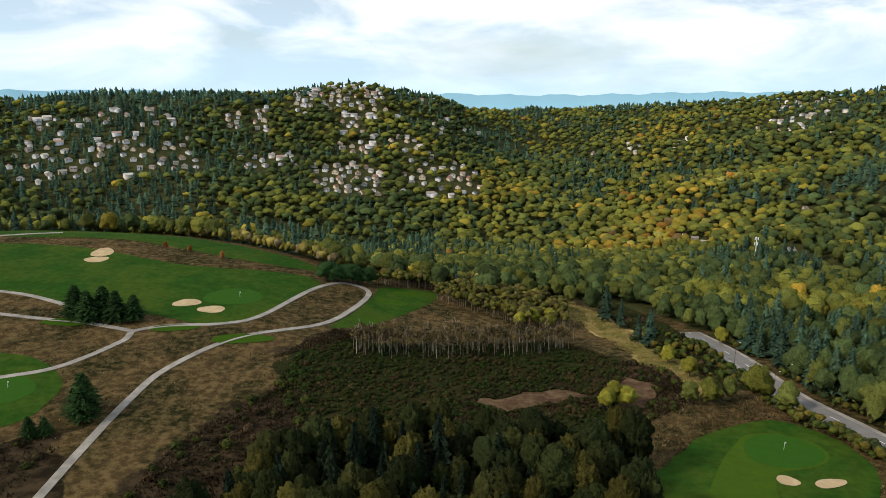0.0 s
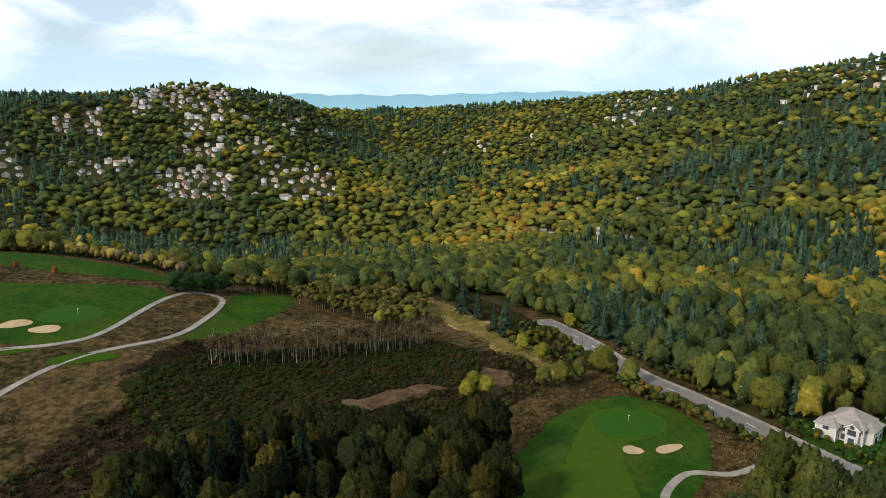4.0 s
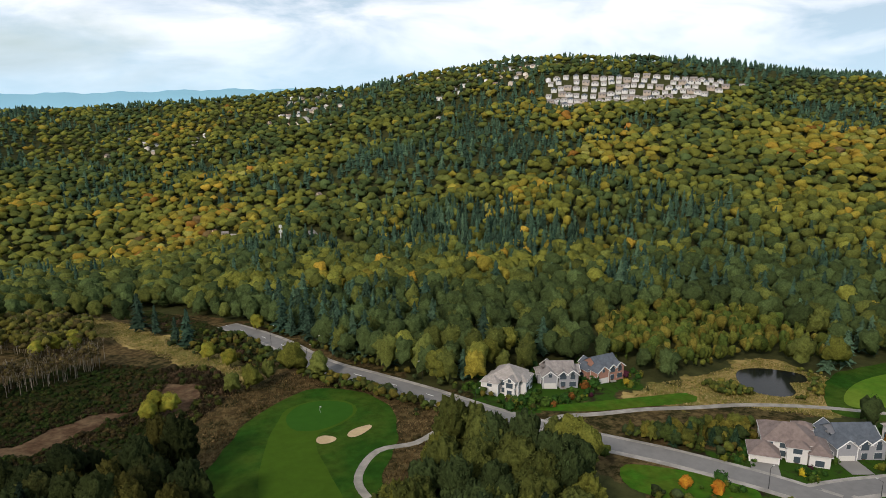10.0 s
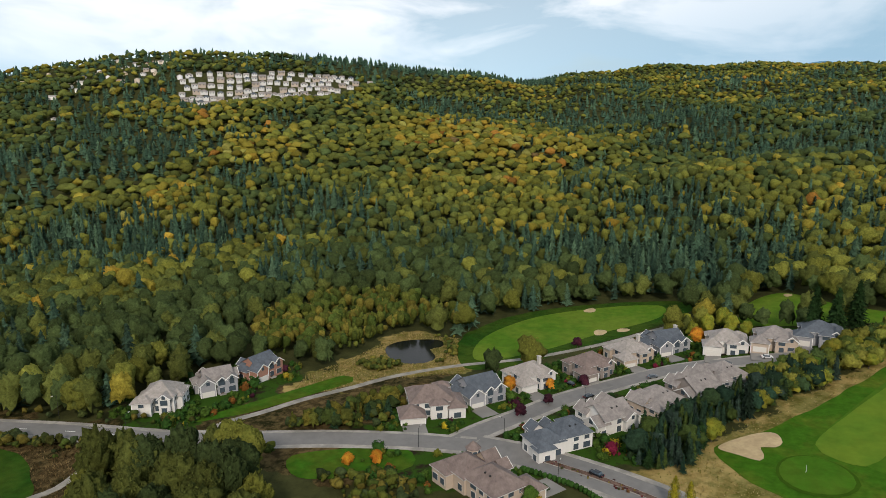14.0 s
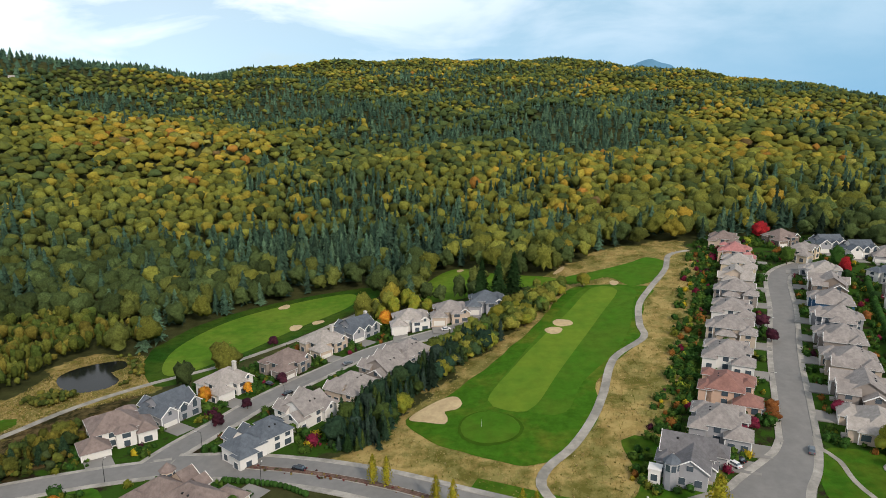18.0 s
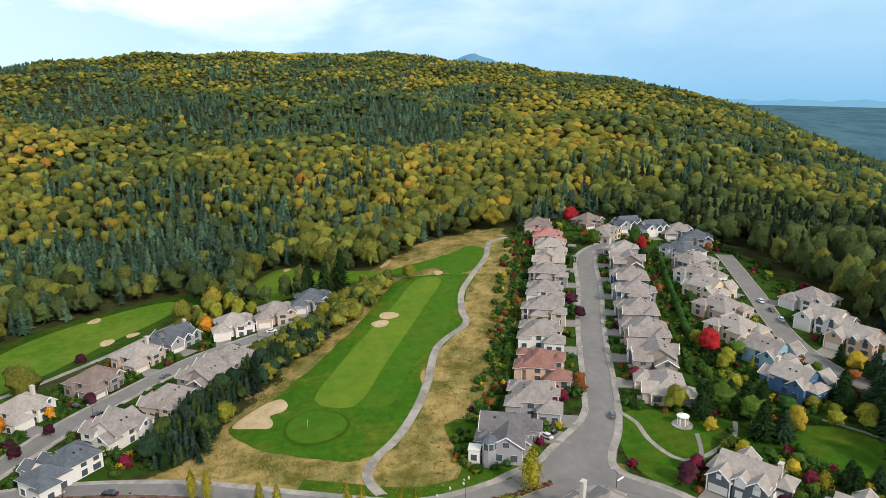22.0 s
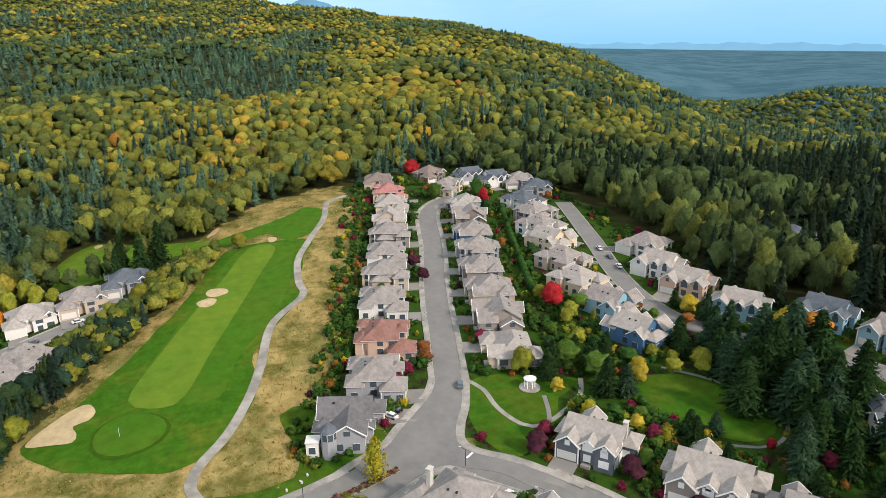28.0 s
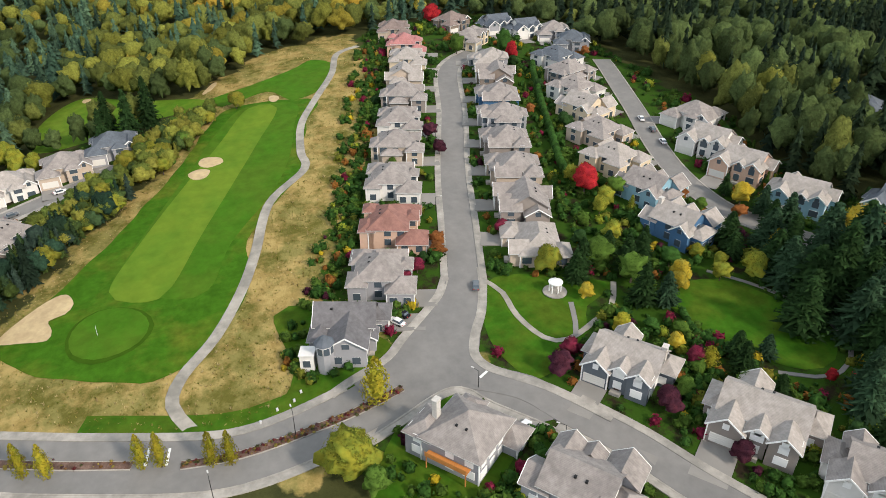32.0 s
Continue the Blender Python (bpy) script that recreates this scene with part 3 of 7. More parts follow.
patch("bare_earth", [(14, 250), (33, 260), (52, 267), (53, 259), (34, 247), (18, 240)], SOIL, 0.1, "strip of bare brown earth on the slope", "soil", keep=False, wobble=1.5)
patch("bare_earth", [(66, 248), (72, 270), (80, 282), (86, 270), (78, 250)], SOIL, 0.1, "patch of bare brown earth among bracken", "soil", keep=False, wobble=1.5)
OPEN += [np.array(q, float) for q in ([(215, 110), (235, 128), (250, 155), (302, 154), (310, 118), (282, 98), (255, 90)], [(160, 165), (240, 152), (264, 105), (225, 106), (190, 116), (168, 138)])]
OPEN += [np.array([(200, 32), (245, -2), (300, -52), (352, -88), (358, -50), (312, -16), (268, 10), (222, 32)], float)]
OPEN += [np.array([(250, 122), (300, 112), (305, 76), (262, 92)], float)]
OPEN += [np.array([(76, 440), (100, 345), (108, 262), (146, 236), (138, 262), (121, 306), (112, 345), (94, 440)], float)]
OPEN += [np.array([(225, 148), (262, 122), (300, 98), (345, 62), (385, 30), (365, 14), (330, 40), (290, 70), (240, 108)], float)]
OPEN += [np.array([(60, -60), (50, 70), (150, 72), (186, 60), (190, 20), (170, -10), (150, -60)], float)]

OPEN += [np.array([(196, -60), (300, -92), (400, -140), (410, -165), (300, -128), (196, -90)], float)]

OPEN += [np.array([(232, 190), (250, 160), (300, 150), (318, 128), (340, 126), (360, 154), (366, 192), (338, 226), (304, 232), (258, 218)], float)]

OPEN += [np.array([(94, 440), (112, 345), (121, 306), (138, 262), (146, 236), (154, 232), (144, 262), (134, 306), (128, 350), (110, 440)], float)]

# ---- ground ----
MEADOW = surface("ground_cover", (0.05, 0.05, 0.02), 0.97, 0.3, 0.25, 2, 0.6, spec=0.03)


def ground_material():
    m = MEADOW
    nodes, links, node = link_nodes(m.node_tree)
    bsdf = nodes["Principled BSDF"]
    geo = node("ShaderNodeNewGeometry")

    def noisy(scale, lo, hi, a, b):
        n = node("ShaderNodeTexNoise", Scale=scale, Detail=6.0, Roughness=0.7)
        links.new(geo.outputs["Position"], n.inputs["Vector"])
        r = node("ShaderNodeValToRGB")
        r.color_ramp.elements[0].position, r.color_ramp.elements[1].position = lo, hi
        r.color_ramp.elements[0].color, r.color_ramp.elements[1].color = (*a, 1), (*b, 1)
        links.new(n.outputs[0], r.inputs[0])
        return r.outputs[0]
    def streaky():
        """Matted dry grass: straw over ochre, with green showing through."""
        a = noisy(0.06, 0.45, 0.57, (0.090, 0.105, 0.012), (0.36, 0.26, 0.085))
        b = noisy(0.17, 0.42, 0.58, (0.135, 0.092, 0.036), (0.38, 0.29, 0.125))
        mix = node("ShaderNodeMix", blend="MIX")
        mix.inputs[0].default_value = 0.4
        links.new(a, mix.inputs[6])
        links.new(b, mix.inputs[7])
        return mix.outputs[2]
    colour = noisy(0.12, 0.35, 0.65, (0.032, 0.036, 0.013), (0.062, 0.064, 0.022))
    # withered hill grass, darker than the meadow: cloud shade is put into it
    withered = node("ShaderNodeMix", blend="MIX")
    withered.inputs[0].default_value = 0.5
    links.new(noisy(0.045, 0.42, 0.56, (0.018, 0.022, 0.005), (0.105, 0.070, 0.028)), withered.inputs[6])
    links.new(noisy(0.3, 0.44, 0.60, (0.016, 0.012, 0.006), (0.165, 0.115, 0.050)), withered.inputs[7])
    # plain: blue ground colour stands in for haze over the distance
    kinds = {"hill": withered.outputs[2], "dry": streaky(), "bracken": noisy(0.15, 0.38, 0.62, (0.012, 0.018, 0.005), (0.032, 0.030, 0.010)),
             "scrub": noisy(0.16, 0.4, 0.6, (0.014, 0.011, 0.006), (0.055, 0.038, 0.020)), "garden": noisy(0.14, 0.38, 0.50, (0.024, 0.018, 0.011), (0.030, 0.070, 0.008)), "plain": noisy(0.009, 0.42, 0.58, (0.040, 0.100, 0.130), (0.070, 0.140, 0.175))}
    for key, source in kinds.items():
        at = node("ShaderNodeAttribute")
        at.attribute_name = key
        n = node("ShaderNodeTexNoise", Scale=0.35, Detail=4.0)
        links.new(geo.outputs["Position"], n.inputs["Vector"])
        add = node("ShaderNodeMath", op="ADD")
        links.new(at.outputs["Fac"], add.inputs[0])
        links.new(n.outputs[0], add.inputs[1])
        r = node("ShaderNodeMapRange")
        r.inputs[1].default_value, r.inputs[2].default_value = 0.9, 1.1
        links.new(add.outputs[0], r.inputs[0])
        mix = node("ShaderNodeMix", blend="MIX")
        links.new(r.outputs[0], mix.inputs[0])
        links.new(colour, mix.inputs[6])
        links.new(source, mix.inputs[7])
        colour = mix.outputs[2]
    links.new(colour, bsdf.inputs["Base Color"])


ground_material()
ZONES = {
    "hill": [[(-800, 130), (-90, 125), (-60, 145), (-40, 196), (30, 200), (60, 190), (56, 130), (100, 118), (150, 150), (180, 160), (162, 200), (152, 240), (146, 300), (136, 360), (100, 430), (60, 440), (20, 420), (-60, 440), (-135, 480), (-260, 520), (-800, 540)],
             [(158, 172), (186, 112), (204, 72), (196, 52), (176, 70), (160, 110), (146, 165)], [(164, 132), (182, 160), (240, 148), (262, 108), (215, 108)]],
    "dry": [[(160, -110), (150, -60), (160, -30), (176, 0), (196, 20), (225, 8), (245, -6), (275, -26), (312, -46), (345, -60), (372, -64), (420, -110), (425, -150), (395, -150), (300, -124), (210, -86)],
            [(62, 424), (76, 424), (90, 395), (101, 330), (108, 285), (112, 262), (104, 258), (96, 270), (88, 312), (72, 380)],
            [(205, 152), (240, 130), (262, 102), (290, 112), (306, 118), (303, 153), (255, 154), (232, 160)]],
    "scrub": [[(-92, 135), (-66, 150), (-52, 186), (-34, 206), (-48, 244), (-60, 250), (-84, 205), (-90, 165)], [(-300, 140), (-118, 135), (-118, 200), (-140, 205), (-200, 190)],
              [(-70, 268), (-40, 302), (-10, 318), (-50, 310)], [(-14, 232), (14, 256), (50, 274), (60, 255), (30, 232)], [(58, 226), (80, 240), (102, 262), (96, 296), (80, 306), (62, 270)]],
    "bracken": [[(-30, 200), (-62, 240), (-60, 280), (-40, 300), (20, 318), (62, 330), (84, 300), (70, 265), (66, 215), (30, 200)], [(92, 424), (104, 335), (114, 275), (136, 258), (134, 306), (122, 360), (108, 424)]],
    "garden": [[(205, -80), (300, -122), (395, -152), (430, -170), (425, -260), (330, -260), (250, -250), (190, -235), (150, -262), (110, -262), (80, -220), (70, -130), (120, -80), (160, -70), (165, -110)],
               [(165, 95), (200, 112), (280, 78), (330, 48), (350, 10), (345, -38), (300, -10), (260, 0), (205, 22), (190, 40), (180, 60)], [(165, 170), (170, 200), (225, 192), (232, 165), (200, 160)]],
}


def build_ground():
    az = np.concatenate([np.arange(-60, 165, 0.4), np.arange(165, 300, 3.0)])
    rr = np.concatenate([np.linspace(20, 105, 8), np.arange(108, 440, 2.4), np.exp(np.linspace(np.log(442), np.log(4850), 110))])
    a, r = np.meshgrid(np.radians(az), rr, indexing="ij")
    x, y = r * np.sin(a), r * np.cos(a)
    z = height(x, y)
    n, m = a.shape
    me = bpy.data.meshes.new("ground")
    i, j = np.meshgrid(np.arange(n), np.arange(m - 1), indexing="ij")
    k = (i + 1) % n
    quads = np.stack([i * m + j, k * m + j, k * m + j + 1, i * m + j + 1], -1).reshape(-1, 4)[:, ::-1]
    co = np.stack([x, y, z], -1).reshape(-1, 3)
    co = np.vstack([co, [[0, 0, float(height(0, 0))]]])
    fan = np.array([[len(co) - 1, i * m, ((i + 1) % n) * m] for i in range(n)])
    loops = np.concatenate([quads.ravel(), fan.ravel()])
    me.vertices.add(len(co))
    me.vertices.foreach_set("co", co.ravel())
    me.loops.add(len(loops))
    me.loops.foreach_set("vertex_index", loops.astype(np.int32))
    me.polygons.add(len(quads) + len(fan))
    me.polygons.foreach_set("loop_start", np.concatenate([np.arange(len(quads)) * 4, len(quads) * 4 + np.arange(len(fan)) * 3]).astype(np.int32))
    me.update(calc_edges=True)
    me.validate()
    if me.polygons[0].normal.z < 0:
        me.flip_normals()
    rad = np.hypot(co[:, 0], co[:, 1])
    for key, polys in (*ZONES.items(), ("plain", [])):
        # the plain begins behind the crests; its haze is painted in as blue
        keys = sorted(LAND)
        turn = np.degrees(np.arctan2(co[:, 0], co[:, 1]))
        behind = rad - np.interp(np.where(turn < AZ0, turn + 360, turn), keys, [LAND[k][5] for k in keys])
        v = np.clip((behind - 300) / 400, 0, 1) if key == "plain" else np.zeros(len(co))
        for p in polys:
            q = spline(p, True, 6)
            # ragged, soft edges
            wx = 3.0 * np.sin(co[:, 0] / 7 + 2 * np.sin(co[:, 1] / 9)) + 1.6 * np.sin(co[:, 1] / 2.6)
            wy = 3.0 * np.sin(co[:, 1] / 8 + 2 * np.sin(co[:, 0] / 6)) + 1.6 * np.sin(co[:, 0] / 2.9)
            soft = sum(inside(co[:, 0] + wx + dx, co[:, 1] + wy + dy, q).astype(float) for dx, dy in ((0, 0), (3, 1), (-3, -1), (1, -3), (-1, 3))) / 5
            v = np.maximum(v, soft)
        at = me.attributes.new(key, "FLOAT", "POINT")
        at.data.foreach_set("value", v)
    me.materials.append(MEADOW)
    me.shade_smooth()
    tagged(part("ground", me, None), "rolling ground of dry grass, bracken and forest floor", "ground", kind="structure")


build_ground()

# ---- houses ----
ROOFS = {}
for key, name, base, worn in (("grey", "grey_shingle", (.285, .255, .235), (.225, .20, .186)), ("pale", "pale_tile", (.35, .315, .288), (.30, .27, .242)), ("dusk", "dark_grey_shingle", (.15, .143, .148), (.12, .115, .118)), ("slate", "blue_grey_shingle", (.105, .12, .14), (.085, .098, .115)),
                              ("brown", "brown_tile", (.215, .165, .145), (.17, .13, .115)), ("red", "terracotta_tile", (.26, .13, .105), (.21, .105, .085)), ("pink", "pink_tile", (.40, .17, .16), (.33, .145, .135))):
    ROOFS[key] = surface(name, base, 0.9, 0.2, 0.9, 5, 0.25, worn, 0.3)


def add_courses(m):
    """Thin darker lines at every course of shingles."""
    nodes, links, node = link_nodes(m.node_tree)
    geo = node("ShaderNodeNewGeometry")
    sep = node("ShaderNodeSeparateXYZ")
    links.new(geo.outputs["Position"], sep.inputs[0])
    saw = node("ShaderNodeMath", op="FRACT")
    mul = node("ShaderNodeMath", op="MULTIPLY")
    mul.inputs[1].default_value = 6.5
    links.new(sep.outputs[2], mul.inputs[0])
    links.new(mul.outputs[0], saw.inputs[0])
    r = node("ShaderNodeMapRange")
    r.inputs[1].default_value, r.inputs[2].default_value, r.inputs[3].default_value, r.inputs[4].default_value = 0, .3, .8, 1.0
    links.new(saw.outputs[0], r.inputs[0])
    socket = nodes["Principled BSDF"].inputs["Base Color"]
    source = socket.links[0].from_socket
    sc = node("ShaderNodeVectorMath", op="SCALE")
    links.new(source, sc.inputs[0])
    links.new(r.outputs[0], sc.inputs[3])
    links.new(sc.outputs[0], socket)


for m in ROOFS.values():
    add_courses(m)
WALLS = {
    "grey": surface("grey_siding", (0.30, 0.30, 0.315), 0.8, 0.06, 1.0), "white": surface("white_siding", (0.64, 0.62, 0.59), 0.8, 0.05, 1.0),
    "beige": surface("beige_stucco", (0.45, 0.365, 0.29), 0.85, 0.06, 1.0), "cream": surface("cream_stucco", (0.60, 0.49, 0.35), 0.85, 0.06, 1.0),
    "brown": surface("brown_siding", (0.20, 0.16, 0.13), 0.8, 0.06, 1.0), "charcoal": surface("charcoal_siding", (0.12, 0.135, 0.155), 0.8, 0.06, 1.0), "blue": surface("blue_siding", (0.055, 0.135, 0.25), 0.8, 0.06, 1.0),
    "sky": surface("light_blue_siding", (0.22, 0.38, 0.46), 0.8, 0.06, 1.0), "peach": surface("peach_stucco", (0.52, 0.35, 0.26), 0.85, 0.06, 1.0),
    "brick": surface("red_brick", (0.34, 0.18, 0.13), 0.9, 0.15, 2.0), "taupe": surface("taupe_siding", (0.25, 0.215, 0.19), 0.8, 0.06, 1.0),
}
GARAGE = surface("garage_door_paint", (0.62, 0.60, 0.56), 0.6, 0.04, 2)
DOORWOOD = surface("dark_door_wood", (0.07, 0.04, 0.03), 0.6, 0.2, 3)
CHIMNEY = surface("chimney_stone", (0.50, 0.47, 0.43), 0.9, 0.2, 2)
DRIVE = surface("driveway_concrete", (0.25, 0.235, 0.215), 0.9, 0.14, 0.4, 4, 0.05, (0.20, 0.19, 0.175), 0.2)
DECK = surface("orange_deck_wood", (0.50, 0.20, 0.05), 0.7, 0.12, 2)


def boxes(*items):
    """A bmesh of boxes: centre and size each."""
    bm = bmesh.new()
    for (x, y, z), (a, b, c) in items:
        bmesh.ops.create_cube(bm, size=1, matrix=Matrix.Translation((x, y, z)) @ Matrix.Diagonal((a, b, c, 1)))
    return bm


MESHES = {}
HOUSE_BOXES = []


def shared(key, make):
    if key not in MESHES:
        bm, mat, smooth = make()
        me = bpy.data.meshes.new(key)
        bm.to_mesh(me)
        bm.free()
        me.materials.append(mat)
        if smooth:
            me.shade_smooth()
        MESHES[key] = me
    return MESHES[key]


def window_bm(w, h, glazed):
    """A window casing with two lights; glazed: the lights themselves carry the glass."""
    bm = bmesh.new()
    W, H = w / 2 + .2, h / 2 + .2
    front = [[bm.verts.new((x, -.1, z)) for x in (-W, 0, W)] for z in (-H, H)]
    back = [bm.verts.new((x, .06, z)) for x, z in ((-W, -H), (W, -H), (W, H), (-W, H))]
    lights = [bm.faces.new((front[0][k], front[0][k + 1], front[1][k + 1], front[1][k])) for k in (0, 1)]
    bm.faces.new((back[0], back[1], front[0][2], front[0][1], front[0][0]))
    bm.faces.new((back[1], back[2], front[1][2], front[0][2]))
    bm.faces.new((back[2], back[3], front[1][0], front[1][1], front[1][2]))
    bm.faces.new((back[3], back[0], front[0][0], front[1][0]))
    bmesh.ops.inset_individual(bm, faces=lights, thickness=.15, depth=-.07)
    for f in lights:
        f.material_index = 1 if glazed else 0
    return bm


def casing(w, h, glazed):
    key = f"window_{w}_{h}_{glazed}"
    if key not in MESHES:
        bm = window_bm(w, h, glazed)
        me = bpy.data.meshes.new(key)
        bm.to_mesh(me)
        bm.free()
        me.materials.append(TRIM)
        me.materials.append(GLASS)
        MESHES[key] = me
    return MESHES[key]


def window(parent, x, y, z, face, w=1.3, h=1.5):
    """A framed window on a wall; face: turn about z in degrees, 0 looks to -y. The nearest houses have loose panes."""
    near = math.hypot(parent.location.x - 36, parent.location.y + 34) < 152
    fr = new("window", casing(w, h, not near))
    fr.parent = parent
    fr.matrix_basis = pose(x, y, z, 0, 0, face)
    if near:
        a = w / 2 - .1
        for s in (-1, 1):
            p = new("pane", shared(f"pane_{w}_{h}", lambda: (boxes(((0, 0, 0), (a, .02, h + .1))), GLASS, False)))
            p.parent = fr
            p.matrix_basis = pose(s * (w / 4 + .1), -.045, 0)
    return fr


def wall_block(cx, cy, w, d, h, gable, base=-1.5, rise=0.0):
    """A wall box; gable 'x' or 'y' gives peaked ends along that axis."""
    bm = bmesh.new()
    x0, x1, y0, y1 = cx - w / 2, cx + w / 2, cy - d / 2, cy + d / 2
    ring = [bm.verts.new(p) for p in ((x0, y0, base), (x1, y0, base), (x1, y1, base), (x0, y1, base))]
    top = [bm.verts.new((v.co.x, v.co.y, h)) for v in ring]
    if gable == "y":
        a, b = bm.verts.new((cx, y0, h + rise)), bm.verts.new((cx, y1, h + rise))
        bm.faces.new((ring[0], ring[1], top[1], a, top[0]))
        bm.faces.new((ring[2], ring[3], top[3], b, top[2]))
        bm.faces.new((ring[1], ring[2], top[2], top[1]))
        bm.faces.new((ring[3], ring[0], top[0], top[3]))
    elif gable == "x":
        a, b = bm.verts.new((x0, cy, h + rise)), bm.verts.new((x1, cy, h + rise))
        bm.faces.new((ring[3], ring[0], top[0], a, top[3]))
        bm.faces.new((ring[1], ring[2], top[2], b, top[1]))
        bm.faces.new((ring[0], ring[1], top[1], top[0]))
        bm.faces.new((ring[2], ring[3], top[3], top[2]))
    else:
        for i in range(4):
            bm.faces.new((ring[i], ring[(i + 1) % 4], top[(i + 1) % 4], top[i]))
    return bm


PITCH = {"hip": .64, "x": .62, "y": .78}


def roof_block(cx, cy, w, d, h, gable, over=0.55):
    """A hip or gable roof with eaves, fascia and thickness. Returns the bmesh and the rise of its ridge."""
    pitch = PITCH[gable]
    bm = bmesh.new()
    W, D = w / 2 + over, d / 2 + over
    drop = over * pitch
    if gable == "y":
        rise = w / 2 * pitch
        pts = [(-W, -D, -drop), (W, -D, -drop), (W, D, -drop), (-W, D, -drop), (0, -D, rise), (0, D, rise)]
        faces = [(0, 4, 5, 3), (1, 2, 5, 4)]
    elif gable == "x":
        rise = d / 2 * pitch
        pts = [(-W, -D, -drop), (W, -D, -drop), (W, D, -drop), (-W, D, -drop), (-W, 0, rise), (W, 0, rise)]
        faces = [(0, 1, 5, 4), (2, 3, 4, 5)]
    else:
        s = min(W, D)
        rise = (s - over) * pitch
        if W > D:
            a, b = (-(W - D) - .01, 0, rise), (W - D + .01, 0, rise)
            faces = [(0, 1, 5, 4), (1, 2, 5), (2, 3, 4, 5), (3, 0, 4)]
        else:
            a, b = (0, -(D - W) - .01, rise), (0, D - W + .01, rise)
            faces = [(0, 1, 4), (1, 2, 5, 4), (2, 3, 5), (3, 0, 4, 5)]
        pts = [(-W, -D, -drop), (W, -D, -drop), (W, D, -drop), (-W, D, -drop), a, b]
    vs = [bm.verts.new((cx + x, cy + y, h + z + .12)) for x, y, z in pts]
    for f in faces:
        bm.faces.new([vs[i] for i in f])
    low = bmesh.ops.extrude_face_region(bm, geom=bm.faces[:])
    bmesh.ops.translate(bm, vec=(0, 0, -0.22), verts=[v for v in low["geom"] if isinstance(v, bmesh.types.BMVert)])
    bmesh.ops.recalc_face_normals(bm, faces=bm.faces[:])
    return bm, rise


def fascia(cx, cy, w, d, h, gable, over=0.55):
    """The white board under the eaves: a ring, or two rails on a gabled block."""
    pitch = PITCH[gable]
    W, D, z = w / 2 + over + .03, d / 2 + over + .03, h - over * pitch - .02
    if gable == "y":
        return [boxes(((cx + s * W, cy, z), (.08, 2 * D, .16))) for s in (-1, 1)]
    if gable == "x":
        return [boxes(((cx, cy + s * D, z), (2 * W, .08, .16))) for s in (-1, 1)]
    bm = bmesh.new()
    rings = [[bm.verts.new((cx + sx * (W + o), cy + sy * (D + o), z + k)) for sx, sy in ((-1, -1), (1, -1), (1, 1), (-1, 1))] for o, k in ((.04, -.08), (.04, .08), (-.04, .08), (-.04, -.08))]
    for a in range(4):
        for i in range(4):
            p, q = rings[a], rings[(a + 1) % 4]
            bm.faces.new((p[i], p[(i + 1) % 4], q[(i + 1) % 4], q[i]))
    return [bm]


def gable_boards(cx, y, w, h, rise, over=0.5):
    """Two white boards along a front gable's slopes."""
    bm = bmesh.new()
    L = math.hypot(w / 2 + over, rise + over * rise / (w / 2))
    ang = math.atan2(rise, w / 2)
    for s in (-1, 1):
        mid = Matrix.Translation((cx + s * (w / 2 + over) / 2, y, h + rise / 2 - over * rise / w + 0.02)) @ Matrix.Rotation(s * ang, 4, "Y")
        bmesh.ops.create_cube(bm, size=1, matrix=mid @ Matrix.Diagonal((L, .14, .3, 1)))
    return bm


